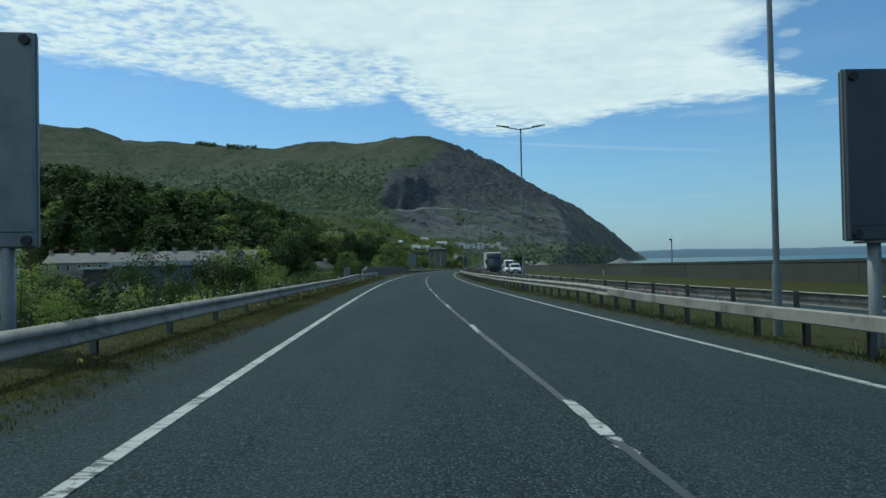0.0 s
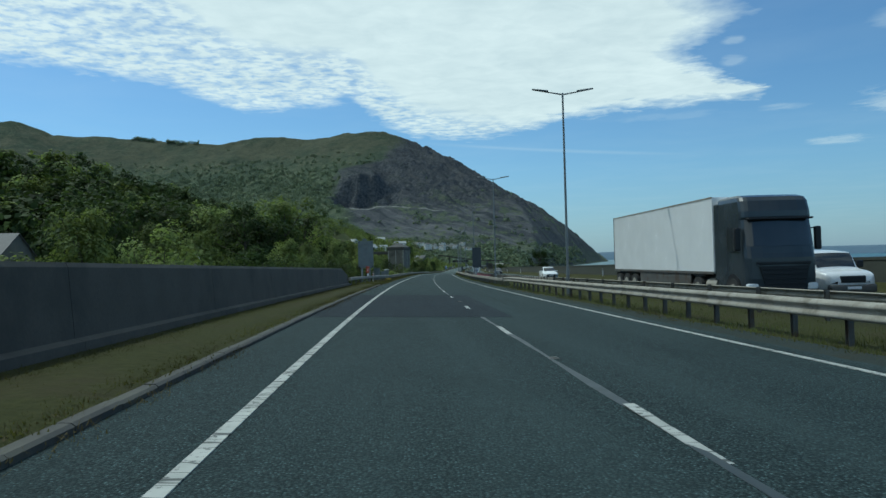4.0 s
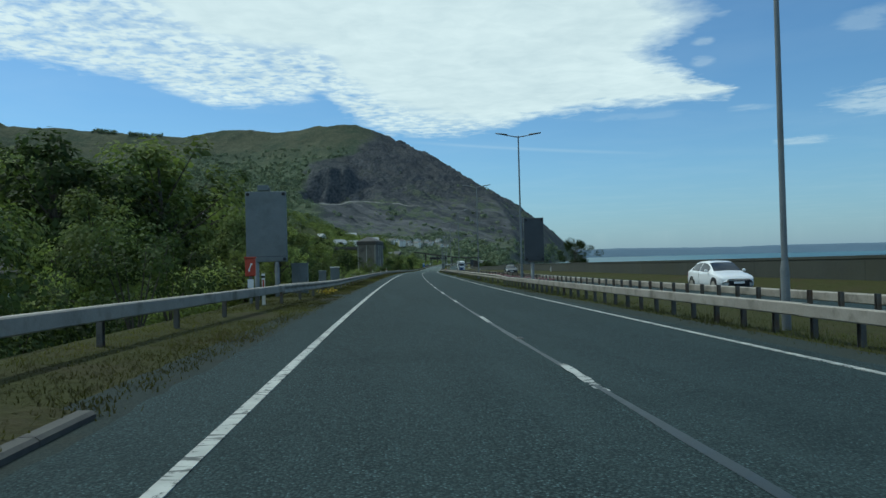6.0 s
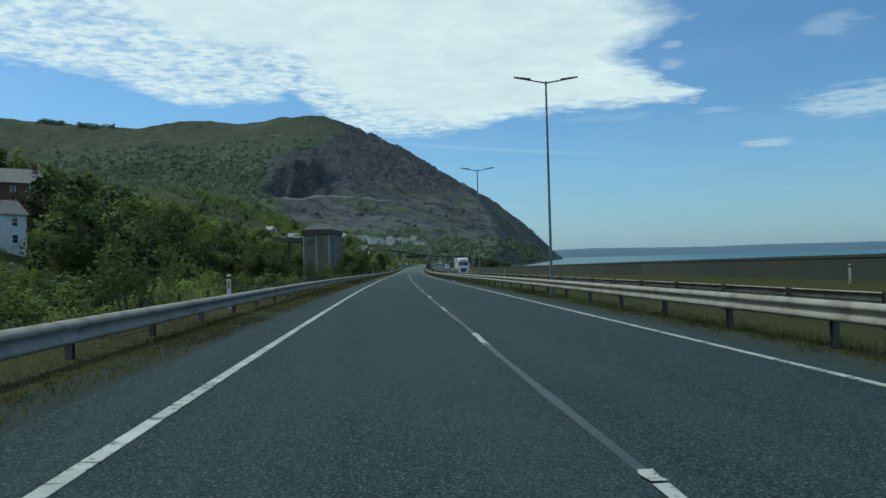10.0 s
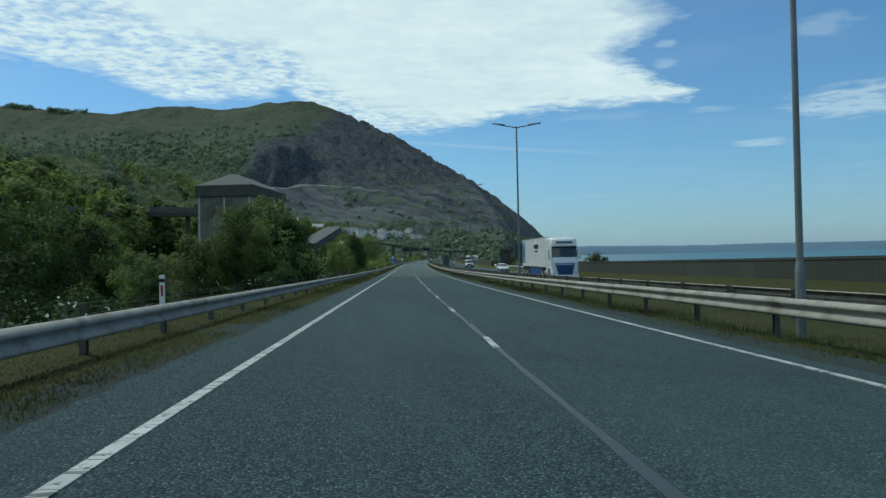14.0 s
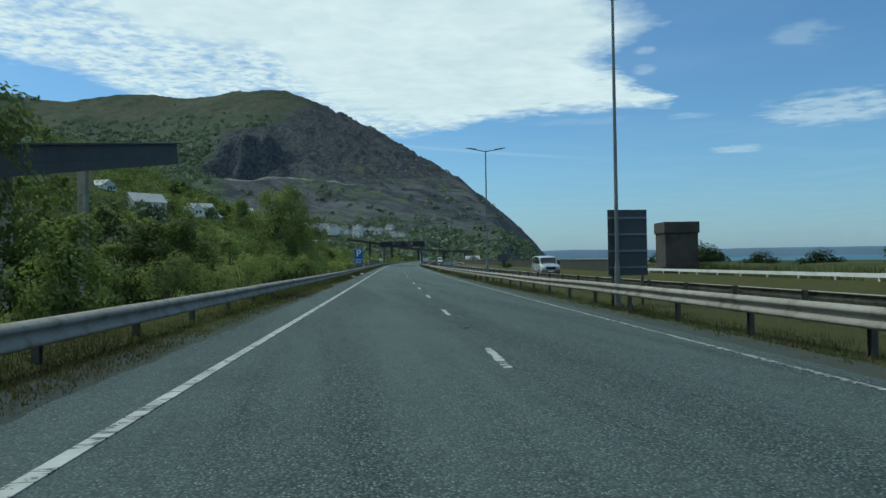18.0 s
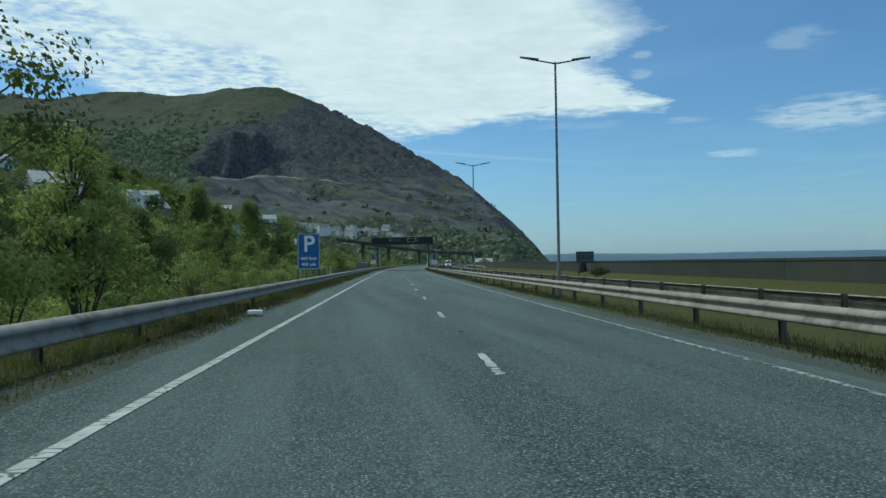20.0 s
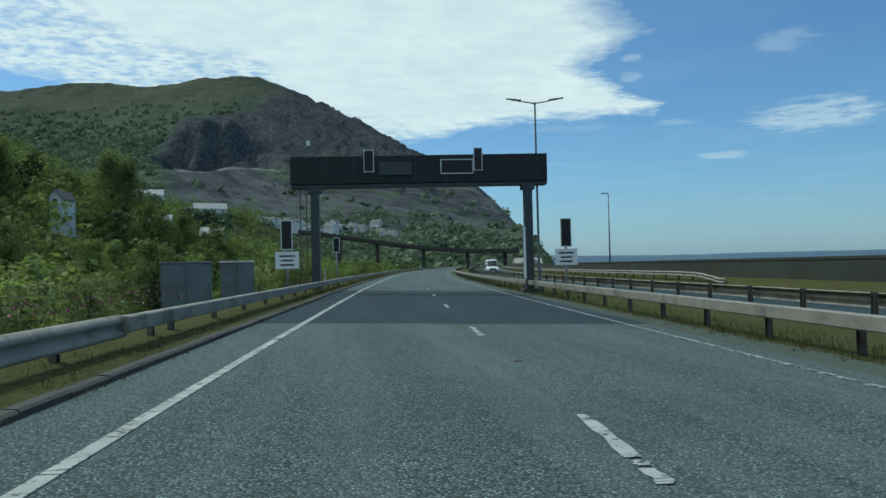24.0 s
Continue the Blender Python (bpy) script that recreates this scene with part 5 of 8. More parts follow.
def terrace_house(x, last):
    """One house of the terrace; its front faces back along the road."""
    w, d = 5.5, 8.0
    h = thing("terraced_house", on_road(183.0, x, 0.0, 4), "grey pebbledashed terraced house with slate roof and chimney" if not last else "grey terraced end house with a front gable", "house", "houses of the terrace")
    z = -float(fall(x)) * 0
    part("wall", gable_walls(w - 0.02, d, -4.5, 4.0, 2.5), M["render_grey"], h)
    part("roof", gable_roof(w - 0.03, d, 4.0, 2.5, 0.22 if last else 0.0), M["slate"], h)
    chimney(h, -w / 2 + 0.3, 0, 5.9, 1.5, M["render_grey"], 4)
    part("gutter", boxes((-w / 2, w / 2, -d / 2 - 0.30, -d / 2 - 0.20, 3.72, 3.84)), M["black"], h)
    for wx in (-1.4, 1.4):
        window(h, wx, -d / 2, 2.2, 0.95, 1.35)
    if last:
        part("gable_wall", boxes((-2.2, 2.2, -d / 2 - 0.8, -d / 2, -4.5, 4.0)), M["render_grey"], h)
        bm = bmesh.new()
        v = [bm.verts.new(p) for p in ((-2.2, -4.8, 4.0), (2.2, -4.8, 4.0), (0, -4.8, 6.3), (-2.2, -0.5, 4.0), (2.2, -0.5, 4.0), (0, -0.5, 6.3))]
        for f in ((0, 1, 2), (3, 5, 4), (0, 2, 5, 3), (1, 4, 5, 2), (0, 3, 4, 1)):
            bm.faces.new([v[i] for i in f])
        part("gable", bm, M["render_grey"], h)
        part("bargeboard", rods(((-2.45, -4.95, 3.8), (0, -4.95, 6.45), 0.12, 0.12), ((2.45, -4.95, 3.8), (0, -4.95, 6.45), 0.12, 0.12), n=4), M["black"], h)
        window(h, 0, -4.8, 4.25, 0.7, 0.95)
        window(h, -1.0, -4.8, 2.0, 0.9, 1.35)
        window(h, 1.0, -4.8, 2.0, 0.9, 1.35)
        window(h, 0, -4.8, -1.2, 1.6, 1.5)
    else:
        window(h, -1.3, -d / 2, -0.9, 0.95, 1.5)
        bay = part("bay", boxes((0.4, 2.2, -d / 2 - 0.7, -d / 2, -3.0, 0.9)), M["render_grey"], h)
        part("bay_roof", boxes((0.3, 2.3, -d / 2 - 0.8, -d / 2, 0.9, 1.1)), M["slate"], bay)
        window(h, 1.3, -d / 2 - 0.7, -0.9, 1.3, 1.5)
    part("skylight", boxes((0.2, 0.8, -2.5, -1.9, 5.02, 5.36)), M["sign_white"], h, "bright rooflight")
    return h


for i in range(10):
    terrace_house(-49.5 - 5.5 * i, i == 0)


def detached(m, w, d, eave, rise, wall_mat, roof_mat, label, base=-4.0, chim=1, rows=2, cols=3, group=""):
    h = thing("house", m, label, "house", group)
    part("wall", gable_walls(w, d, base, eave, rise), wall_mat, h)
    part("roof", gable_roof(w, d, eave, rise, 0.3), roof_mat, h)
    for i in range(chim):
        chimney(h, (-w / 2 + 0.6) * (1 if i == 0 else -1), 0, eave + rise - 0.5, 1.5, wall_mat)
    for r in range(rows):
        for k in range(cols):
            window(h, -w / 2 + w * (k + 0.5) / cols, -d / 2, eave - 1.9 - 2.6 * r, 0.9, 1.25)
    return h


flat = thing("house", pose(-33.2, 71.0, 0.0, 0, 0, 3), "low flat-roofed house with white door and window", "house")
part("wall", boxes((0.0, 6.4, 0.0, 6.0, -5.0, 1.25), bevel=0.02), M["flat_wall"], flat)
part("roof", boxes((-0.35, 6.9, -0.5, 6.3, 1.254, 1.72), bevel=0.02), M["pale_roof"], flat, "pale flat roof with a deep edge")
part("wing", boxes((-3.2, -0.02, 0.6, 6.0, -5.0, 1.0), bevel=0.02), M["dark_brick"], flat, "dark brick side wing")
part("wing_roof", boxes((-3.5, -0.38, 0.3, 6.2, 1.004, 1.22), bevel=0.02), M["pale_roof"], flat)
window(flat, 3.0, 0.0, -1.0, 0.85, 1.15)
dr = part("door", boxes((0.9, 1.5, -0.05, 0.03, -2.4, 0.3)), M["white"], flat, "white panelled door")
part("pane", boxes((1.05, 1.35, -0.06, 0.0, -0.6, 0.1)), M["glass"], dr)
detached(pose(-110.0, 172.0, 0.2, 0, 0, 84), 9.0, 8.0, 5.6, 3.4, M["render_white"], M["slate"], "tall white gabled house below the wood", -5, 1, 2, 3)


def hill_pose(s, d, z, turn):
    p = road(s, d, 0.0)
    return pose(p.x, p.y, p.z + z, 0, 0, road_turn(s) + turn)


detached(hill_pose(396, -77, 14.5, 35), 13.0, 9.0, 5.2, 3.0, M["brick_red"], M["slate"], "dark red brick villa with slate roof and chimneys", -6, 2, 2, 4)
detached(hill_pose(366, -61.5, 8.6, 60), 7.5, 5.2, 2.6, 2.1, M["render_white"], M["slate"], "white rendered house with a dark slate roof", -5, 1, 2, 2)
detached(hill_pose(209, -37, -0.1, 60), 8.0, 6.0, 1.6, 1.9, M["render_white"], M["slate"], "white cottage with stubby chimneys behind the wall", -5, 2, 1, 3)


def gabled(s, d, ridge, w, length, turn, wall_mat, roof_mat, label, rise=1.9, eave=3.6, panes=2):
    """A house whose gable end looks back along the road."""
    h = thing("house", hill_pose(s, d, ridge - eave - rise, 90 + turn), label, "house", "white houses on the hillside")
    part("wall", gable_walls(length, w, -6.0, eave, rise), wall_mat, h)
    part("roof", gable_roof(length, w, eave, rise, 0.18), roof_mat, h)
    for i in range(panes):
        y = (i - (panes - 1) / 2) * 1.2
        f = part("window", boxes((-length / 2 - 0.05, -length / 2 + 0.05, y - 0.42, y + 0.42, eave - 1.25, eave - 0.15)), M["white"], h)
        part("pane", boxes((-length / 2 - 0.06, -length / 2 + 0.02, y - 0.34, y + 0.34, eave - 1.17, eave - 0.23)), M["glass"], f)
    part("downpipe", rods(((-length / 2 - 0.08, w / 2 - 0.1, -3.0), (-length / 2 - 0.08, w / 2 - 0.1, eave), 0.06, 0.06), n=8), M["black"], h)
    return h


gabled(711.5, -67.2, 20.6, 3.5, 7.0, 14, M["render_white"], M["pale_roof"], "white gabled house with paired windows above the scrub")
gabled(712.5, -71.2, 20.8, 3.5, 7.0, 14, M["render_white"], M["pale_roof"], "white gabled house with paired windows above the scrub")
gabled(713.0, -80.0, 23.2, 5.5, 8.5, 30, M["render_white"], M["pale_roof"], "white gabled house with a pale roof above the scrub")
gabled(718.0, -65.0, 18.6, 3.6, 7.0, -14, M["render_grey"], M["pale_roof"], "grey gabled house with a pale roof", 1.7, 3.4, 1)
gabled(747.0, -52.4, 13.6, 1.8, 5.0, 5, M["render_white"], M["slate"], "narrow white gabled outbuilding among dark conifers", 1.2, 3.0, 1)
gabled(691.0, -92.0, 26.6, 6.5, 12.0, 70, M["render_white"], M["pale_roof"], "long white house with a pale roof high on the hillside")
for s, d, z, w, turn in ((776, -50, 7.2, 4.5, 12), (795, -46.5, 5.8, 4.5, 10)):
    detached(hill_pose(s, d, z, turn), w, 6.0, 2.6, 2.2, M["render_white"], M["pale_roof"], "white house with a pale roof among hillside trees", -5, 0, 1, 3, "white houses on the hillside")

# pale portal building where the far road meets the headland
portal = thing("portal_building", pose(207, 1385, 0.0, 0, 0, 12), "pale concrete portal building under the headland", "building")
part("wall", boxes((-13, 13, 0, 9, -20, 12), bevel=0.2), M["pale_stone"], portal)
part("roof", boxes((-17, 15, -2, 11, 12.004, 13.4), bevel=0.1), M["board_dark"], portal, "flat dark overhanging roof")
# solid dark slabs stand in for the shade inside the openings
for x in (-7.5, -1.5, 4.5):
    part("opening", boxes((x, x + 3.4, -0.15, 0.3, -6, 6)), M["board_dark"], portal)
hut = thing("stone_hut", on_road(833, 25.0, 0.0, 8), "pale stone hut with a steep gable past the sea wall", "hut")
part("wall", gable_walls(7.4, 6.0, -6, 0.9, 2.0), M["pale_stone"], hut)
bm = gable_walls(6.0, 7.4, -6.0, 0.6, 2.3)
part("gable", bm, M["pale_stone"], hut, at=pose(0, -1.2, 0, 0, 0, 90))
part("roof", gable_roof(6.2, 7.4, 0.62, 2.3, 0.15), M["slate"], hut, at=pose(0, -0.9, 0, 0, 0, 90))
# black slab in place of a shaded doorway hollow
part("doorway", boxes((-0.4, 0.4, -4.30, -4.1, 0.6, 1.7)), M["black"], hut)

# white houses on the hillside above the footbridge
HILL_HOUSES = ((-57.4, 855, 26.4, 15.0, 8.0, 12), (-30.0, 690, 11.2, 9.5, 7.0, 38), (-21.3, 730, 11.5, 8.5, 6.5, 24), (-30.0, 965, 27.0, 12.0, 7.0, 6), (-6.0, 975, 21.8, 14.0, 7.0, 14), (-45.0, 860, 23.0, 9.0, 7.0, 40))
for x, y, z, w, dep, turn in HILL_HOUSES:
    detached(pose(x, y, z, 0, 0, turn), w, dep, 2.6, 2.6, M["render_white"], M["pale_roof"], "white house with a broad pale roof on the hillside", -9, 0, 1, 4, "white houses on the hillside")

# village at the mountain's foot, in two uneven rows
random.seed(5)
base_house = None
for i in range(24):
    row = i % 2
    x = 8 + 78 * (i // 2) / 11 + random.uniform(-4, 4)
    y = (1078 if row else 1106) + random.uniform(-9, 9)
    z = max(float(hill_z(x, y)) - 1.0, 26.6 - 0.115 * x) + (-0.9 if row else 1.1) + random.uniform(-0.6, 0.6)
    m = pose(x, y, z, 0, 0, random.uniform(-60, 60)) @ Matrix.Scale(random.uniform(0.60, 0.90), 4)
    if base_house is None:
        base_house = detached(m, 11.0, 7.0, 3.2, 2.3, M["render_white"], M["slate"], "small white house with slate roof in the village", -7, 1, 1, 3, "village houses")
    else:
        copy_thing(base_house, m)

# dark brick tower with pale stone ribs and a low pyramid roof
tw = thing("brick_tower", hill_pose(471.5, -22.8, 0.0, -6.6), "dark brick tower with pale ribs and a low pyramid roof", "tower")
TW, TL, TE = 8.3, 16.6, 12.0
part("wall", boxes((-TW, 0, 0, TL, -4.0, TE), bevel=0.03), M["tower"], tw)
part("plinth", boxes((-TW - 0.15, 0.15, -0.15, TL + 0.15, -4.0, -0.5), bevel=0.03), M["pale_stone"], tw)
for x in (-TW + 0.25, -TW / 2, -0.3):
    part("rib", boxes((x - 0.13, x + 0.13, -0.10, 0.02, -0.5, TE - 0.05), bevel=0.01), M["pale_stone"], tw)
for y in (0.3, 6.25, 9.9, TL - 0.3):
    part("rib", boxes((-0.02, 0.10, y - 0.13, y + 0.13, -0.5, TE - 0.05), bevel=0.01), M["pale_stone"], tw)
part("cornice", boxes((-TW - 0.3, 0.3, -0.3, TL + 0.3, TE, TE + 1.7), bevel=0.05), M["concrete"], tw, "dark projecting cornice band")
for y in np.linspace(2.6, TL - 2.6, 4):
    part("cornice_joint", boxes((0.29, 0.32, y, y + 0.06, TE + 0.05, TE + 1.65)), M["black"], tw)
bm = bmesh.new()
ap = [bm.verts.new((-TW - 0.2, -0.2, TE + 1.7)), bm.verts.new((0.2, -0.2, TE + 1.7)), bm.verts.new((0.2, TL + 0.2, TE + 1.7)), bm.verts.new((-TW - 0.2, TL + 0.2, TE + 1.7)),
      bm.verts.new((-TW / 2, 3.8, TE + 3.9)), bm.verts.new((-TW / 2, TL - 3.8, TE + 3.9))]
for f in ((0, 1, 4), (1, 2, 5, 4), (2, 3, 5), (3, 0, 4, 5), (3, 2, 1, 0)):
    bm.faces.new([ap[i] for i in f])
part("roof", bm, M["slate_dark"], tw)
part("finial", boxes((-TW / 2 - 0.1, -TW / 2 + 0.1, 3.7, 3.9, TE + 3.8, TE + 4.4)), M["post"], tw)

# concrete footbridge behind the tower, its ramp coming down past it
fb = thing("footbridge", hill_pose(490.0, -40.0, 0.0, 18), "weathered concrete footbridge on columns behind the tower", "footbridge")
part("deck", boxes((-22, 20, 0.0, 2.4, 10.4, 11.0), bevel=0.03), M["concrete"], fb)
for y in (0.05, 2.35):
    part("parapet", boxes((-22, 20, y - 0.06, y + 0.06, 11.0, 12.0)), M["post"], fb)
for x, w in ((-18, 0.4), (-9, 0.4), (2, 0.4), (17.5, 0.9)):
    part("column", boxes((x - w, x + w, 0.8, 1.6, -4, 10.4), bevel=0.04), M["concrete"], fb)
ramp = thing("footbridge_ramp", hill_pose(500.0, -20.5, 0.0, 0), "dark covered ramp rising beside the trees", "footbridge")
for nm, spec in (("deck", (0.2, 3.4, -1.0, 24.0, -0.62, -0.1)), ("side_wall", (0.25, 3.35, -0.9, 23.9, -0.1, 0.75)), ("roof", (0.05, 3.55, -1.2, 24.2, 0.75, 0.87))):
    bm = boxes(spec, bevel=0.03)
    for v in bm.verts:
        v.co.z += 4.6 + 0.165 * (v.co.y + 1.0)
        v.co.x += 0.10 * (v.co.y + 1.0)
    part(nm, bm, M["slate_dark"], ramp)
for y, z in ((1.5, 4.5), (10.0, 6.0), (19.0, 7.4)):
    part("column", boxes((1.2, 1.7, y, y + 0.5, -4, z)), M["pale_stone"], ramp)

# road bridge that crosses ahead
ob = thing("overbridge", on_road(860.0, 0.0, 0.0, 6), "dark concrete road bridge crossing over the carriageways", "bridge")
RAMP = [(-44.0, 13.4), (-36.0, 12.2), (-14.0, 8.6), (-2.0, 7.1), (9.0, 6.3), (24.0, 5.9)]
for (x0, z0), (x1, z1) in zip(RAMP[:-1], RAMP[1:]):
    bm = boxes((x0, x1 - 0.02, 0.0, 8.0, -1.5, -0.8), bevel=0.03)
    box(bm, x0, x1 - 0.02, -0.15, 0.15, -1.1, -0.25)
    for v in bm.verts:
        v.co.z += z0 + (z1 - z0) * (v.co.x - x0) / (x1 - x0)
    part("deck", bm, M["concrete"], ob)
for x in (-32, -20, -5.6, 8.2, 20):
    zt = float(np.interp(x, *zip(*RAMP))) - 1.5
    part("pier", boxes((x - 0.5, x + 0.5, 2.5, 5.5, -4, zt), bevel=0.05), M["concrete"], ob)

# shelters with pyramid roofs past the wall, and the brick stubs at the wall's opening
for s, d in ((119, 32.9), (162, 24.7)):
    sh = thing("beach_shelter", on_road(s, d, 0.0, 20), "timber beach shelter with a dark pyramid roof", "shelter")
    bm = bmesh.new()
    ring = [bm.verts.new((2.6 * math.cos(a), 2.6 * math.sin(a), 1.35)) for a in np.linspace(0, 2 * math.pi, 9)[:-1]]
    top = bm.verts.new((0, 0, 2.45))
    for i in range(8):
        bm.faces.new((ring[i], ring[(i + 1) % 8], top))
    bm.faces.new(ring[::-1])
    roof = part("roof", bm, M["slate"], sh)
    part("finial", rods(((0, 0, 2.4), (0, 0, 2.7), 0.05, 0.03)), M["post"], roof)
    for a in np.linspace(0, 2 * math.pi, 9)[:-1]:
        part("post", rods(((2.3 * math.cos(a), 2.3 * math.sin(a), -6), (2.3 * math.cos(a), 2.3 * math.sin(a), 1.4), 0.09, 0.09)), M["post"], sh)
for s, d, w, h in ((474.0, 22.5, 2.3, 4.2), (529.5, 23.0, 2.6, 4.45)):
    st = thing("brick_pier", on_road(s, d, 0.0, -4), "square dark brick pier with an overhanging cap by the sea wall", "pier")
    part("shaft", boxes((-w / 2, w / 2, -w / 2, w / 2, -3, h - 0.9), bevel=0.04), M["dark_brick"], st)
    part("cap", boxes((-w / 2 - 0.10, w / 2 + 0.10, -w / 2 - 0.10, w / 2 + 0.10, h - 0.9, h), bevel=0.06), M["dark_brick"], st)
    part("step", boxes((-w / 2 - 0.6, -w / 2, -w / 2, w / 2, -3, 0.9), bevel=0.04), M["dark_brick"], st)
rail = thing("guard_rail", pose(0, 0, 0), "low white rail on short posts along the shore path", "rail")
swept("rail", [(20.45, 0.62), (20.55, 0.62), (20.55, 0.80), (20.45, 0.80)], 474.5, 530.5, M["white"], 5.0, parent=rail)
for s in np.arange(475, 530, 3.0):
    part("post", boxes((-0.04, 0.04, -0.04, 0.04, -0.3, 0.62)), M["white"], rail, at=on_road(float(s), 20.5, 0.0))


# ------------------------------------------------------------------ vehicles, standing on the opposite carriageway
def spline(keys, ys):
    """Smooth values at ys through keyed rows (y, value, value, ...)."""
    k = np.asarray(keys, float)
    slope = np.gradient(k[:, 1:], k[:, 0], axis=0)
    i = np.clip(np.searchsorted(k[:, 0], ys) - 1, 0, len(k) - 2)
    w = (k[i + 1, 0] - k[i, 0])[:, None]
    t = ((ys - k[i, 0])[:, None]) / w
    lin = k[i, 1:] + (k[i + 1, 1:] - k[i, 1:]) * t
    bow = t * (1 - t) * ((1 - t) * slope[i] - t * slope[i + 1] - (1 - 2 * t) * (k[i + 1, 1:] - k[i, 1:]) / w) * w
    return lin + 0.6 * bow


def car_skin(keys, step=0.07):
    """Rings of points along a car. keys: (y, sill, belt, roof, half width, half width of the roof)."""
    ys = np.arange(keys[0][0], keys[-1][0] + step * 0.5, step)
    rings = []
    for y, (s, b, r, w, rw) in zip(ys, spline(keys, ys)):
        r = max(r, b + 0.015)
        half = [(0.0, s), (0.86 * w, s), (0.965 * w, s + 0.05), (w, s + 0.20), (1.005 * w, s + 0.5 * (b - s)), (0.985 * w, b - 0.09), (0.955 * w, b)]
        half += [(0.94 * w + (rw - 0.94 * w) * q, b + (r - 0.07 - b) * q if r - b > 0.1 else b + (r - b) * 0.5 * q) for q in (0.06, 0.5, 0.94, 1.0)]
        half += [(rw * 0.93, r - 0.02 if r - b > 0.1 else b + (r - b) * 0.7), (rw * 0.6, r), (0.0, r + 0.012)]
        rings.append([(x, y, z) for x, z in half] + [(-x, y, z) for x, z in half[12:0:-1]])
    return np.array(rings)


def skin_mesh(rings, i0=0, i1=None, j0=None, j1=None, off=0.0):
    """The closed body, or with j0 and j1 one panel of it, lifted by off and given an edge."""
    n = rings.shape[1]
    closed = j0 is None
    i1 = len(rings) - 1 if i1 is None else i1
    bm = bmesh.new()
    cols = list(range(n)) if closed else [j % n for j in range(j0, j1 + 1)]
    mid = np.array([0.0, 0.0, 0.75])
    rows = []
    for i in range(i0, i1 + 1):
        row = []
        for j in cols:
            p = rings[i][j]
            a, b = rings[min(i + 1, len(rings) - 1)][j] - rings[max(i - 1, 0)][j], rings[i][(j + 1) % n] - rings[i][(j - 1) % n]
            v = np.cross(b, a)
            v = v / (np.linalg.norm(v) + 1e-9)
            if np.dot(v, p - np.array([0.0, p[1], mid[2]])) < 0:
                v = -v
            row.append(bm.verts.new(p + v * off))
        rows.append(row)
    m = len(cols)
    for a, b in zip(rows[:-1], rows[1:]):
        for j in range(m if closed else m - 1):
            bm.faces.new((a[j], a[(j + 1) % m], b[(j + 1) % m], b[j]))
    if closed:
        bm.faces.new(rows[0])
        bm.faces.new(rows[-1][::-1])
    bmesh.ops.recalc_face_normals(bm, faces=bm.faces)
    return bm


def at_ring(rings, y):
    return int(np.argmin(np.abs(rings[:, 0, 1] - y)))


def pane(rings, y0, y1, j0, j1, name, parent, mat=None, off=0.006):
    part(name, skin_mesh(rings, at_ring(rings, y0), at_ring(rings, y1), j0, j1, off), mat or M["glass"], parent, smooth=True)


def wheel(parent, x, y, r, w=0.2):
    t = part("wheel", rods(((x - w / 2, y, r), (x + w / 2, y, r), r, r), n=20), M["rubber"], parent)
    k = 1 if x > 0 else -1
    part("rim", rods(((x + k * w * 0.42, y, r), (x + k * (w / 2 + 0.01), y, r), r * 0.66, r * 0.6), n=16), M["steel"], t)


def glass_quad(parent, name, pts, nudge, mat=None, label=""):
    bm = bmesh.new()
    vs = [bm.verts.new(Vector(p) + Vector(nudge)) for p in pts]
    bm.faces.new(vs)
    r = bmesh.ops.extrude_face_region(bm, geom=list(bm.faces))
    for v in r["geom"]:
        if isinstance(v, bmesh.types.BMVert):
            v.co -= Vector(nudge) * 2.0
    bmesh.ops.recalc_face_normals(bm, faces=bm.faces)
    part(name, bm, mat or M["glass"], parent, label)


M["car_white"] = plain("white_car_paint", (0.72, 0.73, 0.74), (0.78, 0.79, 0.80), 1.0, 0.22, bump=0.0)
M["car_silver"] = plain("silver_car_paint", (0.42, 0.45, 0.47), (0.50, 0.53, 0.55), 1.0, 0.28, 0.35, bump=0.0)
M["car_dark"] = plain("dark_car_paint", (0.030, 0.040, 0.050), (0.045, 0.055, 0.065), 1.0, 0.2, bump=0.0)
M["lorry_blue"] = plain("lorry_blue_paint", (0.02, 0.07, 0.22), (0.03, 0.09, 0.28), 1.0, 0.3, bump=0.0)
M["lamp_glass"] = plain("lamp_glass", (0.62, 0.64, 0.66), (0.75, 0.77, 0.80), 8.0, 0.12, bump=0.0)


M["lorry_sky"] = plain("light_blue_paint", (0.02, 0.17, 0.42), (0.03, 0.20, 0.48), 1.0, 0.35, bump=0.0)
M["lorry_green"] = plain("leaf_green_paint", (0.06, 0.22, 0.04), (0.08, 0.26, 0.05), 1.0, 0.35, bump=0.0)


def road_wheels(c, xs, ys, r, w=0.2):
    for k in (-1, 1):
        for y in ys:
            part("wheel_arch", rods(((k * (xs - 0.02), y, r + 0.02), (k * (xs + 0.004), y, r + 0.02), r * 1.17, r * 1.17), n=24), M["black"], c)
            wheel(c, k * (xs + 0.015 - w / 2), y, r, w)


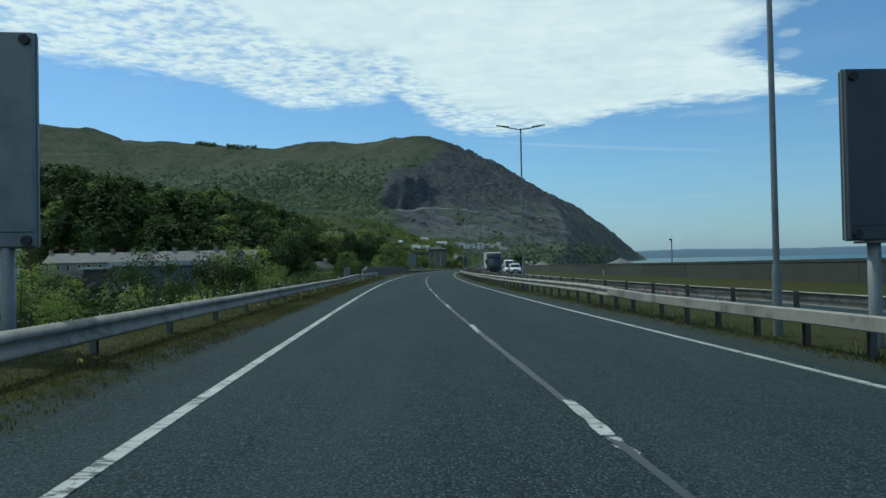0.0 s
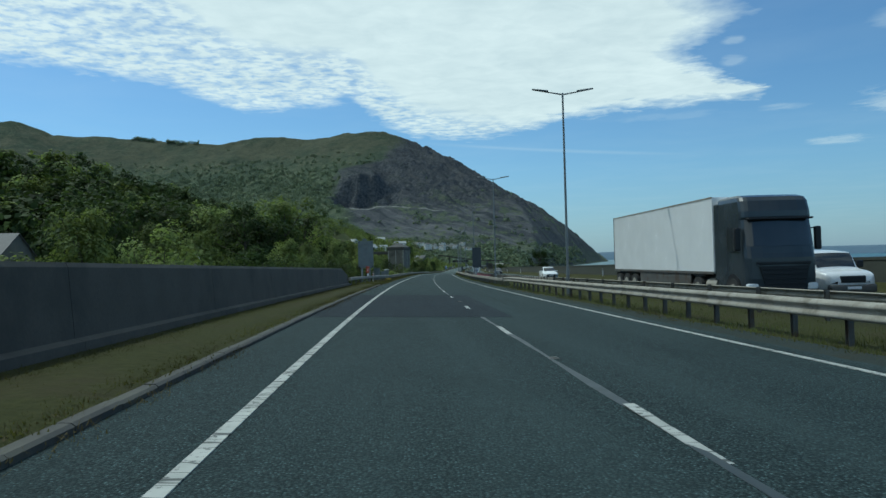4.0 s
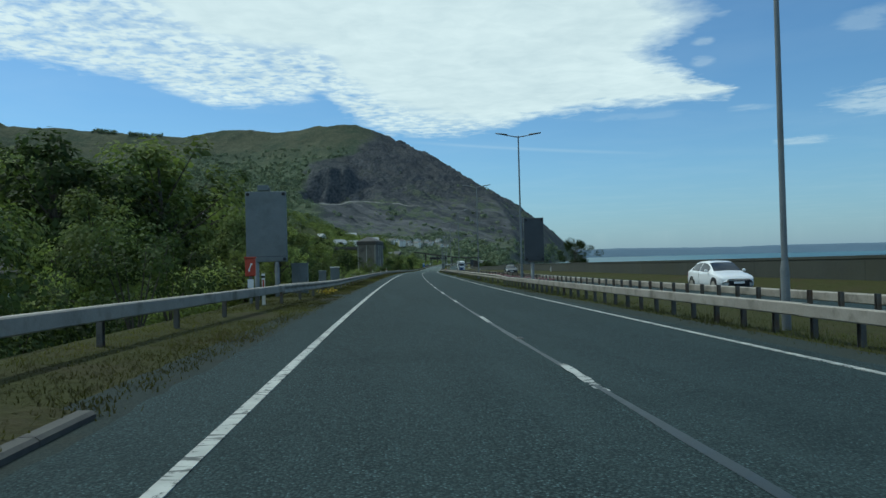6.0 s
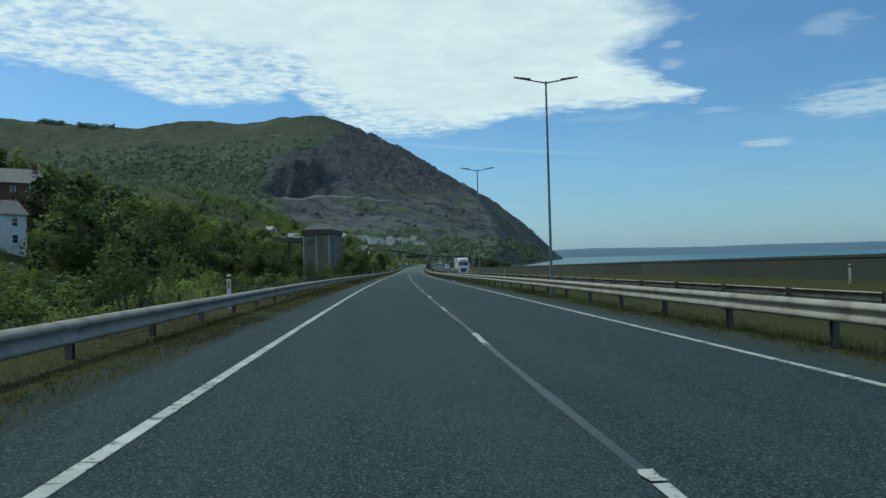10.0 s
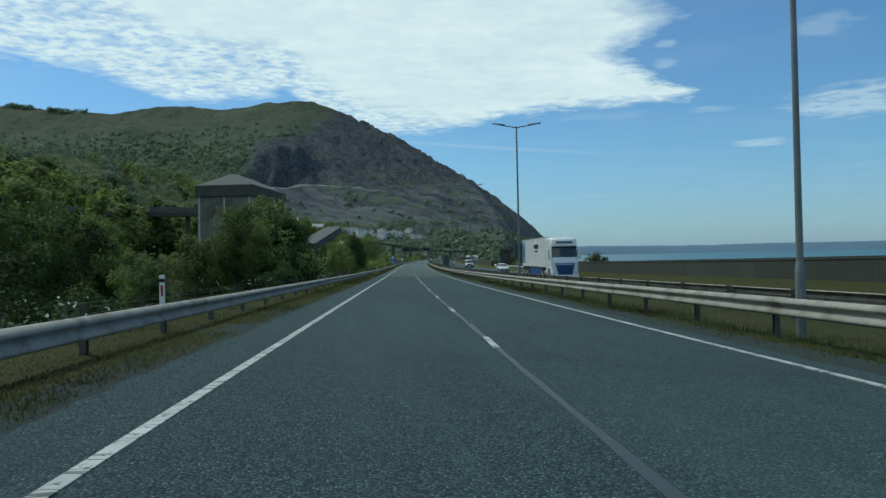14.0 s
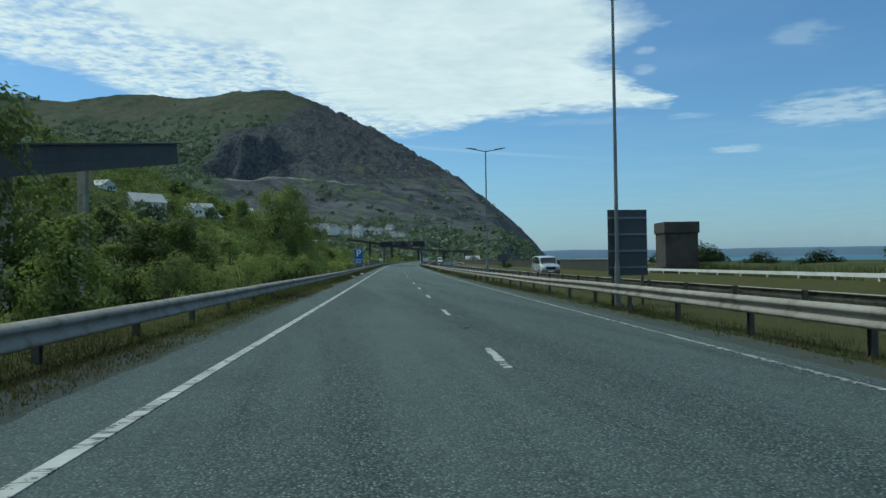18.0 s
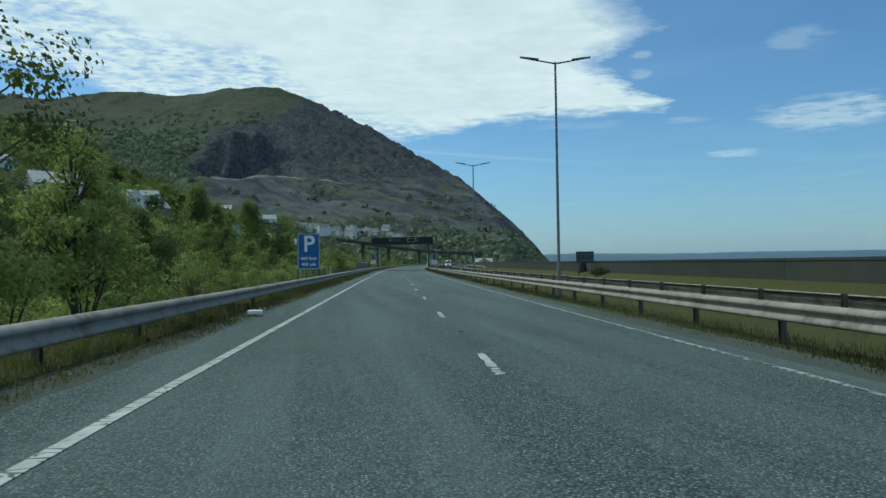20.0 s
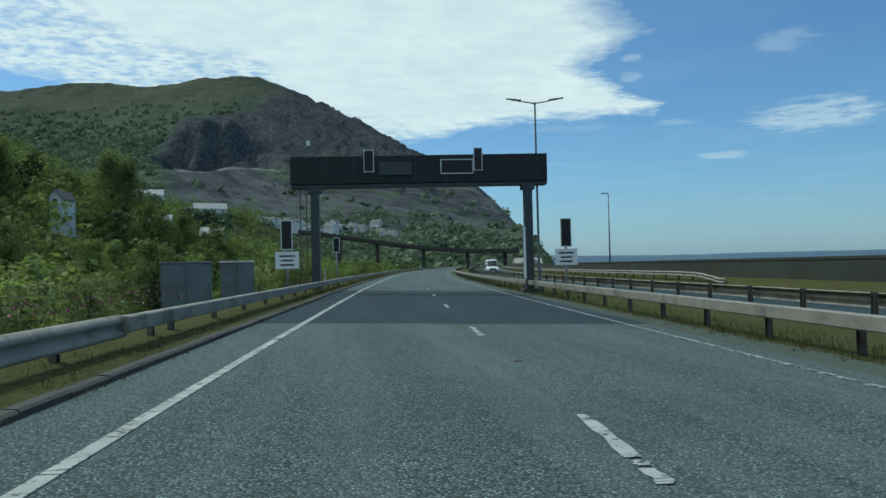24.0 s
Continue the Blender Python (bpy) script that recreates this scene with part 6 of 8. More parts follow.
def hatchback(m, paint, label, coupe=False):
    """Front points along -y."""
    c = thing("car", m, label, "car")
    low = 0.06 if coupe else 0.0
    keys = [(-2.14, 0.42, 0.52, 0.56, 0.50, 0.42), (-2.06, 0.28, 0.62, 0.66, 0.72, 0.62), (-1.90, 0.22, 0.70, 0.755, 0.83, 0.70), (-1.50, 0.20, 0.80, 0.865, 0.875, 0.72),
            (-1.02, 0.20, 0.88, 0.96 - low * 0.3, 0.885, 0.74), (-0.62, 0.20, 0.91, 1.21 - low, 0.885, 0.68), (-0.18, 0.20, 0.92, 1.42 - low, 0.885, 0.61), (0.25, 0.20, 0.93, 1.475 - low, 0.885, 0.60),
            (0.85, 0.20, 0.95, 1.455 - low, 0.885, 0.59), (1.40, 0.20, 0.97, 1.36 - low * 1.3, 0.885, 0.57), (1.80, 0.24, 0.96, 1.16 - low, 0.85, 0.58), (2.02, 0.30, 0.88, 0.96, 0.78, 0.60), (2.12, 0.40, 0.74, 0.78, 0.66, 0.52)]
    rings = car_skin(keys)
    body = part("body", skin_mesh(rings), paint, c, smooth=True)
    pane(rings, -0.98, -0.22, 11, 15, "windscreen", body)
    pane(rings, 1.44, 1.86, 11, 15, "rear_window", body)
    for j0, j1 in ((7, 9), (17, 19)):
        pane(rings, -0.58, 0.36, j0, j1, "side_window", body)
        pane(rings, 0.46, 1.44, j0, j1, "side_window", body)
    for j0, j1 in ((4, 7), (19, 22)):
        pane(rings, -2.02, -1.72, j0, j1, "headlight", body, M["black"] if coupe else M["lamp_glass"], 0.008)
    for j0, j1 in ((4, 6), (20, 22)):
        pane(rings, 1.88, 2.06, j0, j1, "tail_light", body, M["flower_pink"], 0.008)
    part("grille", boxes((-0.60, 0.60, -2.135, -1.98, 0.535, 0.60) if coupe else (-0.50, 0.50, -2.15, -2.0, 0.36, 0.55), bevel=0.02), M["black"], body)
    part("lower_intake", boxes((-0.52, 0.52, -2.13, -1.95, 0.27, 0.36), bevel=0.02), M["black"], body)
    part("number_plate", boxes((-0.26, 0.26, -2.165, -2.13, 0.40, 0.50), bevel=0.004), M["sign_white"], body)
    for k in (-1, 1):
        part("mirror", boxes((k * 0.88, k * 1.03, -0.74, -0.60, 0.94, 1.07), bevel=0.045), paint, body, smooth=True)
        part("door_seam", boxes((k * 0.884, k * 0.892, 0.395, 0.405, 0.30, 0.90)), M["black"], body)
        part("door_handle", boxes((k * 0.87, k * 0.90, 0.18, 0.36, 0.80, 0.825), bevel=0.008), paint, body)
    road_wheels(c, 0.885, (-1.30, 1.28), 0.315)
    return c


def van(m, label, h=1.95, length=4.7, windows=False):
    c = thing("van", m, label, "van")
    L = length / 2
    paint = M["car_silver"] if windows else M["car_white"]
    cowl, head = -L + 0.95, -L + 0.95 + (h - 1.15) * 0.62
    keys = [(-L - 0.05, 0.50, 0.72, 0.78, 0.60, 0.50), (-L + 0.05, 0.32, 0.88, 0.94, 0.86, 0.66), (-L + 0.30, 0.26, 1.00, 1.05, 0.96, 0.74), (cowl, 0.25, 1.12, 1.17, 0.985, 0.80),
            ((cowl + head) / 2, 0.25, 1.15, (h + 1.17) / 2 - 0.02, 0.985, 0.84), (head, 0.25, 1.16, h - 0.10, 0.985, 0.85), (head + 0.55, 0.25, 1.16, h, 0.985, 0.85), (L - 0.35, 0.25, 1.16, h, 0.985, 0.85),
            (L - 0.06, 0.27, 1.15, h - 0.05, 0.97, 0.83), (L, 0.36, 1.12, h - 0.20, 0.90, 0.76)]
    rings = car_skin(keys, 0.08)
    body = part("body", skin_mesh(rings), paint, c, smooth=True)
    pane(rings, cowl + 0.06, head - 0.02, 11, 15, "windscreen", body)
    for j0, j1 in ((7, 9), (17, 19)):
        if windows:
            for y0, y1 in ((cowl + 0.22, -L + 2.2), (-L + 2.3, L - 1.1), (L - 1.0, L - 0.25)):
                pane(rings, y0, y1, j0, j1, "side_window", body)
        else:
            top_z = min(1.80, h - 0.25)
            k = 1 if j0 == 7 else -1
            glass_quad(body, "side_window", [(k * 0.955, cowl + 0.30, 1.18), (k * 0.955, cowl + 1.15, 1.16), (k * 0.885, cowl + 1.15, top_z), (k * 0.885, cowl + 0.62, top_z)], (k * 0.028, 0, 0.004))
    for j0, j1 in ((4, 7), (19, 22)):
        pane(rings, -L + 0.0, -L + 0.38, j0, j1, "headlight", body, M["lamp_glass"], 0.008)
    part("bumper", boxes((-0.90, 0.90, -L - 0.10, -L + 0.22, 0.26, 0.58), bevel=0.09), M["post"], body, smooth=True)
    part("grille", boxes((-0.48, 0.48, -L - 0.085, -L + 0.04, 0.64, 0.90), bevel=0.05), M["black"], body)
    part("number_plate", boxes((-0.26, 0.26, -L - 0.125, -L - 0.10, 0.40, 0.50)), M["sign_white"], body)
    for k in (-1, 1):
        part("mirror", boxes((k * 0.98, k * 1.20, cowl + 0.20, cowl + 0.36, 1.18, 1.46), bevel=0.045), M["black"], body)
        part("sill", boxes((k * 0.955, k * 1.005, -L + 1.25, L - 1.35, 0.24, 0.52), bevel=0.02), M["post"], body, "dark plastic sill")
        part("door_seam", boxes((k * 0.984, k * 0.994, cowl + 1.22, cowl + 1.235, 0.55, 1.14)), M["black"], body)
        part("side_rail", boxes((k * 0.975, k * 1.0, cowl + 1.35, L - 0.5, 1.10, 1.125), bevel=0.008), M["post"], body)
    if h > 2.5:
        part("roof_vent", boxes((-0.28, 0.28, L - 1.75, L - 1.2, h, h + 0.10), bevel=0.03), M["black"], body)
        part("roof_vent", boxes((-0.12, 0.12, L - 2.6, L - 2.35, h, h + 0.14), bevel=0.03), M["black"], body)
        part("marking", boxes((-0.998, -0.985, -0.2, 0.9, 1.12, 1.15)), M["black"], body, "thin dark bar marking")
    road_wheels(c, 0.985, (-L + 0.92, L - 0.98), 0.34)
    return c


def cab_level(z, front, back, w, rad=0.32):
    half = [(0.0, front - 0.07), (0.55 * w, front - 0.045), (w - rad, front)]
    half += [(w - rad + rad * math.sin(a), front + rad - rad * math.cos(a)) for a in (0.4, 0.8, 1.2)]
    half += [(w, front + rad + 0.02), (w, front + 1.05), (w - 0.01, back), (0.0, back)]
    return [(x, y, z) for x, y in half] + [(-x, y, z) for x, y in half[8:0:-1]]


def cab_panel(levels, j0, j1, off):
    n = len(levels[0])
    bm = bmesh.new()
    rows = []
    for lv in levels:
        row = []
        for j in range(j0, j1 + 1):
            p = Vector(lv[j % n])
            v = Vector((p.x * (1.0 if abs(p.x) > 1.0 else 0.15), -1.0 if p.y < -7.9 else -0.05, 0.0)).normalized()
            row.append(bm.verts.new(p + v * off))
        rows.append(row)
    for a, b in zip(rows[:-1], rows[1:]):
        for j in range(len(a) - 1):
            bm.faces.new((a[j], a[j + 1], b[j + 1], b[j]))
    bmesh.ops.recalc_face_normals(bm, faces=bm.faces)
    return bm


def lorry(m, label, cab_mat, accents):
    c = thing("lorry", m, label, "lorry")
    trim = M["lorry_blue"] if accents else M["black"]
    shape = [(0.36, -8.30, 1.16), (0.46, -8.40, 1.22), (1.00, -8.44, 1.245), (1.70, -8.42, 1.25), (1.86, -8.38, 1.25), (2.10, -8.34, 1.245), (2.60, -8.25, 1.235), (3.02, -8.17, 1.225),
             (3.10, -8.24, 1.225), (3.30, -8.23, 1.22), (3.66, -8.12, 1.20), (3.80, -8.00, 1.17), (3.88, -7.70, 1.10)]
    levels = [cab_level(z, y, -6.15, w) for z, y, w in shape]
    bm = bmesh.new()
    rows = [[bm.verts.new(p) for p in lv] for lv in levels]
    n = len(rows[0])
    for a, b in zip(rows[:-1], rows[1:]):
        for j in range(n):
            bm.faces.new((a[j], a[(j + 1) % n], b[(j + 1) % n], b[j]))
    bm.faces.new(rows[0][::-1])
    bm.faces.new(rows[-1])
    bmesh.ops.recalc_face_normals(bm, faces=bm.faces)
    cab = part("cab", bm, cab_mat, c, smooth=False)
    part("windscreen", cab_panel(levels[5:8], -4, 4, 0.012), M["glass"], cab, smooth=True)
    part("visor", boxes((-1.12, 1.12, -8.42, -8.20, 3.00, 3.07), bevel=0.03), M["black"], cab, "dark sun visor")
    # the grille narrows downwards between pale surrounds
    glass_quad(cab, "grille", [(-0.86, -8.515, 1.42), (0.86, -8.515, 1.42), (0.62, -8.515, 0.56), (-0.62, -8.515, 0.56)], (0, -0.012, 0), trim)
    for i in range(5):
        z = 0.64 + i * 0.165
        w = 0.62 + (z - 0.56) * 0.28
        part("grille_slat", boxes((-w, w, -8.55, -8.52, z, z + 0.035), bevel=0.006), M["black"], cab)
    part("badge_strip", boxes((-0.92, 0.92, -8.50, -8.44, 1.46, 1.56), bevel=0.02), trim, cab)
    part("bumper", boxes((-1.22, 1.22, -8.50, -8.12, 0.30, 0.54), bevel=0.07), cab_mat, cab)
    for k in (-1, 1):
        glass_quad(cab, "side_window", [(k * 1.245, -7.82, 1.92), (k * 1.245, -7.02, 1.92), (k * 1.235, -7.02, 2.78), (k * 1.235, -7.70, 2.78)], (k * 0.02, 0, 0))
        part("headlight", boxes((k * 1.02 - 0.20, k * 1.02 + 0.16, -8.46, -8.22, 0.60, 0.84), bevel=0.06), M["lamp_glass"], cab)
        part("mirror", boxes((k * 1.30, k * 1.52, -8.18, -8.02, 1.95, 2.75), bevel=0.06), cab_mat if accents else M["black"], cab)
        part("mirror_arm", rods(((k * 1.20, -7.98, 2.70), (k * 1.40, -8.08, 2.70), 0.02, 0.02)), M["black"], cab)
        part("door_seam", boxes((k * 1.247, k * 1.256, -6.96, -6.945, 0.75, 2.85)), M["black"], cab)
        part("side_fairing", boxes((k * 1.12, k * 1.22, -6.20, -5.85, 0.9, 3.7), bevel=0.03), cab_mat, cab)
        part("step", boxes((k * 1.10, k * 1.245, -6.85, -6.30, 0.38, 0.62), bevel=0.03), M["black"], cab)
        part("fuel_tank", rods(((k * 0.92, -5.85, 0.68), (k * 0.92, -4.95, 0.68), 0.30, 0.30), n=20), M["steel"], c, "pale metal fuel tank")
        part("wheel_arch", rods(((k * 1.10, -7.4, 0.56), (k * 1.258, -7.4, 0.56), 0.62, 0.60), n=24), trim, c)
        part("mudguard", boxes((k * 0.90, k * 1.22, -4.95, -3.75, 1.02, 1.08), bevel=0.02), M["black"], c)
        for y in (-7.4, -4.3, 3.7, 5.0, 6.3):
            wheel(c, k * 1.12, y, 0.50, 0.32)
        part("side_skirt", boxes((k * 1.16, k * 1.22, -3.5, 2.9, 0.42, 1.10), bevel=0.01), trim if accents else M["post"], c)
        part("mudflap", boxes((k * 0.85, k * 1.2, 6.92, 6.95, 0.35, 1.05)), M["black"], c)
    tr = part("trailer", boxes((-1.25, 1.25, -5.8, 7.2, 1.15, 4.0), bevel=0.035), M["car_white"], c, "plain white box trailer")
    part("corner_post", boxes((-1.262, -1.19, 7.13, 7.215, 1.12, 4.01), bevel=0.01), M["post"], tr)
    part("roof_edge", boxes((-1.265, -1.235, -5.8, 7.2, 3.96, 4.015)), M["steel"], tr)
    part("bottom_rail", boxes((-1.265, -1.235, -5.8, 7.2, 1.12, 1.22)), M["post"], tr)
    part("chiller", boxes((-1.0, 1.0, -6.15, -5.8, 2.3, 3.9), bevel=0.05), M["car_white"], tr)
    part("chassis", boxes((-1.0, 1.0, -6.2, 7.1, 0.75, 1.14)), M["black"], c)
    part("under_run_bar", boxes((-1.15, 1.15, 7.05, 7.18, 0.45, 0.58), bevel=0.02), M["black"], c)
    if accents:
        def panel(shape_pts, mat, text):
            glass_quad(tr, "marking", [(-1.252, 7.2 - u, z) for u, z in shape_pts], (-0.004, 0, 0), mat, text)
        panel([(0.15, 3.70), (0.65, 3.75), (0.95, 2.70), (0.40, 2.66)], M["lorry_sky"], "light blue block marking")
        panel([(1.10, 3.80), (1.55, 3.85), (1.85, 2.76), (1.35, 2.73)], M["lorry_sky"], "light blue block marking")
        panel([(0.80, 3.18), (1.40, 3.22), (1.52, 2.745), (0.90, 2.705)], M["lorry_sky"], "light blue block marking")
        panel([(0.40, 2.60), (0.95, 2.64), (0.75, 1.46), (0.20, 1.43)], M["lorry_blue"], "dark blue block marking")
        panel([(1.35, 2.67), (1.85, 2.70), (1.60, 1.48), (1.12, 1.47)], M["lorry_blue"], "dark blue block marking")
        panel([(0.88, 2.632), (1.52, 2.68), (1.45, 2.28), (0.88, 2.24)], M["lorry_blue"], "dark blue block marking")
        panel([(0.04, 3.40), (0.12, 3.62), (0.37, 2.63), (0.06, 1.70)], M["lorry_green"], "green wedge marking")
        for i in range(6):
            part("marking", boxes((-1.262, -1.253, -2.35 + i * 0.42, -2.02 + i * 0.42, 2.95, 3.38)), M["black"], tr, "short dark bar marking")
            part("marking", boxes((-0.72 + i * 0.25, -0.52 + i * 0.25, -8.295, -8.20, 3.34, 3.52)), M["black"], cab, "short dark bar marking")
        part("marking", boxes((-1.262, -1.253, -1.9, -0.7, 2.62, 2.78)), M["black"], tr, "dark bar marking")
        part("marking", boxes((-1.262, -1.253, -0.65, -0.35, 2.62, 2.78)), M["lorry_green"], tr, "green bar marking")
    return c


lorry(on_road(434.9, 14.5, 0.0), "white articulated lorry with blue trim on the opposite carriageway", M["car_white"], True)
lorry(on_road(131.5, 12.2, 0.0), "dark-fronted articulated lorry on the opposite carriageway", M["car_dark"], False)
van(on_road(127.5, 16.0, 0.0), "small white panel van on the opposite carriageway", 1.85, 4.4)
van(on_road(142.5, 16.0, 0.0), "tall white panel van on the opposite carriageway", 2.65, 5.5)
van(on_road(545.0, 15.6, 0.0), "silver people carrier with side windows on the opposite carriageway", 1.92, 4.8, True)
van(on_road(757.0, 12.4, 0.0), "white panel van far along the opposite carriageway", 2.3, 5.2)
hatchback(on_road(186.0, 15.4, 0.0), M["car_white"], "white hatchback on the opposite carriageway")
hatchback(on_road(264.5, 15.6, 0.0), M["car_dark"], "dark hatchback on the opposite carriageway")
hatchback(on_road(474.6, 15.2, 0.0), M["car_silver"], "silver coupe with dark headlights on the opposite carriageway", True)

# ------------------------------------------------------------------ trees, bushes, grass
def leaf_mesh(name, centres, sizes, per, leaf, mat, rng, stretch=0.75, heart=None):
    """Leaf sprays round each centre: small bent quads that face outwards, unevenly. heart: the crown's middle."""
    n = len(centres) * per
    c = np.repeat(np.asarray(centres, float), per, axis=0)
    r = np.repeat(np.asarray(sizes, float), per)[:, None]
    off = rng.normal(size=(n, 3))
    off /= np.linalg.norm(off, axis=1, keepdims=True)
    off *= rng.uniform(0.35, 1.0, (n, 1)) ** 0.6
    off[:, 2] *= 0.8
    p = c + off * r
    out = off.copy()
    if heart is not None:
        away = p - np.asarray(heart)
        out = 0.55 * off + 0.75 * away / (np.linalg.norm(away, axis=1, keepdims=True) + 1e-6)
    nrm = out + rng.normal(scale=0.38, size=(n, 3)) + np.array([0, 0, 0.25])
    nrm /= np.linalg.norm(nrm, axis=1, keepdims=True)
    t = np.cross(nrm, rng.normal(size=(n, 3)))
    t /= np.linalg.norm(t, axis=1, keepdims=True) + 1e-9
    b = np.cross(nrm, t)
    w = leaf * rng.uniform(0.6, 1.3, (n, 1))
    v0 = p - t * w * 0.5
    v1 = p + b * w * stretch * 0.5 + nrm * w * 0.12
    v2 = p + t * w * 0.5
    v3 = p - b * w * stretch * 0.5 + nrm * w * 0.12
    verts = np.stack([v0, v1, v2, v3], 1).reshape(-1, 3)
    me = bpy.data.meshes.new(name)
    me.vertices.add(4 * n)
    me.vertices.foreach_set("co", verts.ravel())
    me.loops.add(4 * n)
    me.loops.foreach_set("vertex_index", np.arange(4 * n, dtype=np.int32))
    me.polygons.add(n)
    me.polygons.foreach_set("loop_start", np.arange(0, 4 * n, 4, dtype=np.int32))
    me.materials.append(mat)
    me.update(calc_edges=True)
    return me


def tree_parts(seed, height, spread, clumps, per, leaf, trunk_part=0.3, airy=False, cone=False):
    """Trunk with limbs, and leaf sprays at the limbs' ends; returns two meshes."""
    rng = np.random.default_rng(seed)
    bm = bmesh.new()
    lean = rng.normal(scale=0.06, size=2)
    top = Vector((lean[0] * height, lean[1] * height, height * 0.86))
    r = height * 0.020 + 0.03
    mid = top * 0.5
    rod(bm, (0, 0, -1.2), mid, r, r * 0.66, 7)
    rod(bm, mid, top, r * 0.66, r * 0.15, 6)
    centres, sizes = [], []
    for k in range(clumps):
        u = rng.uniform(trunk_part, 1.0)
        if cone:
            w = spread * (1.05 - u) * rng.uniform(0.3, 1.0)
        else:
            w = spread * math.sin(math.pi * min(1.0, 0.16 + 0.80 * (u - trunk_part) / (1 - trunk_part))) ** 0.6 * rng.uniform(0.25, 1.0)
        a = rng.uniform(0, 2 * math.pi)
        bulge = 1.0 + 0.28 * math.sin(3 * a + seed) + 0.15 * math.sin(5 * a + 2 * seed)
        p = Vector((top.x * u + w * bulge * math.cos(a), top.y * u + w * bulge * math.sin(a), height * u * (0.96 + 0.05 * math.sin(2 * a + seed))))
        centres.append(p)
        sizes.append(spread * rng.uniform(0.20, 0.36) * (0.7 if airy else 1.0))
        if k % 3 == 0 or airy:
            base = top * max(0.12, u - 0.22)
            rod(bm, base, p, r * 0.28, r * 0.06, 5)
    return bm_mesh("trunk", bm, M["bark"]), centres, sizes, rng


def make_tree(seed, height, spread, clumps, per, leaf, mat, label, group, **kw):
    trunk, c, s, rng = tree_parts(seed, height, spread, clumps, per, leaf, **kw)
    crown = leaf_mesh("crown", c, s, per, leaf, M[mat], rng, heart=(0, 0, height * 0.45))
    t = thing("tree", pose(0, 0, 0), label, "tree", group)
    part("trunk", trunk, None, t)
    part("crown", crown, None, t)
    return t


def make_bush(seed, w, h, clumps, per, leaf, mat, label, group):
    rng = np.random.default_rng(seed)
    cs, ss = [], []
    for k in range(clumps):
        a, q = rng.uniform(0, 2 * math.pi), rng.uniform(0, 1) ** 0.6
        z = h * (0.25 + 0.72 * rng.uniform(0, 1) * (1 - 0.6 * q * q))
        cs.append((w * q * math.cos(a), w * q * math.sin(a), z))
        ss.append(w * rng.uniform(0.22, 0.38))
    bm = bmesh.new()
    for k in range(6):
        a = k * 1.05 + seed
        rod(bm, (0.1 * math.cos(a), 0.1 * math.sin(a), -0.6), (w * 0.5 * math.cos(a), w * 0.5 * math.sin(a), h * 0.7), 0.035, 0.012, 5)
    t = thing("bush", pose(0, 0, 0), label, "bush", group)
    part("stem", bm, M["bark"], t)
    part("leaves", leaf_mesh("leaves", cs, ss, per, leaf, M[mat], rng, heart=(0, 0, h * 0.25)), None, t)
    return t


HEAPS = defaultdict(list)


def heap(ob, m, name, keep=0.5, grow=1.3):
    """Adds a plant's foliage, thinned and coarser, to a joined mass for plants too many to count."""
    for o in ob.children:
        if o.name.split(".")[0] in ("crown", "leaves"):
            co = np.empty(len(o.data.vertices) * 3)
            o.data.vertices.foreach_get("co", co)
            q = co.reshape(-1, 4, 3)
            q = q[np.random.default_rng(len(HEAPS[(name, o.data.materials[0].name)])).random(len(q)) < keep]
            c = q.mean(axis=1, keepdims=True)
            q = c + (q - c) * grow
            a = np.array(m)
            HEAPS[(name, o.data.materials[0].name)].append(q.reshape(-1, 3) @ a[:3, :3].T + a[:3, 3])


def pour(name, label):
    for (n, mat), parts in list(HEAPS.items()):
        if n != name:
            continue
        v = np.concatenate(parts)
        k = len(v) // 4
        me = bpy.data.meshes.new(name)
        me.vertices.add(len(v))
        me.vertices.foreach_set("co", v.ravel())
        me.loops.add(len(v))
        me.loops.foreach_set("vertex_index", np.arange(len(v), dtype=np.int32))
        me.polygons.add(k)
        me.polygons.foreach_set("loop_start", np.arange(0, len(v), 4, dtype=np.int32))
        me.materials.append(bpy.data.materials[mat])
        me.update(calc_edges=True)
        tagged(new(name, me), label, "woodland", "", "stuff")


class Planter:
    """Sets the first plant of a kind in place and copies it after that."""

    def __init__(self, ob):
        self.ob, self.used = ob, False

    def put(self, m):
        if not self.used:
            self.used = True
            self.ob.matrix_world = m
            return self.ob
        return copy_thing(self.ob, m)


def ground_pose(s, d, size, spin=None, lift=0.0):
    p = road(s, d, 0.0)
    if d < -9:
        z = p.z + float(left_height(s, d))
    elif d > 23:
        z = p.z + shore_height(s, d)
    else:
        z = p.z - 0.1
    e = Euler((0, 0, random.uniform(0, 6.28) if spin is None else spin))
    return Matrix.LocRotScale((p.x, p.y, z + lift), e, (size * random.uniform(0.92, 1.08), size * random.uniform(0.92, 1.08), size))


random.seed(11)
WOOD = "trees of the hillside wood"
wood = [Planter(make_tree(31 + i, 12.0, 4.4, 40, 60, 0.46, m, l, WOOD)) for i, (m, l) in enumerate((
    ("leaf_dark", "dark green broadleaf tree in the hillside wood"), ("leaf_mid", "broadleaf tree in the hillside wood"), ("leaf_dark", "dark green broadleaf tree in the hillside wood"),
    ("leaf_mid", "mid-green sycamore in the hillside wood"), ("leaf_dark", "dense dark tree in the hillside wood")))]


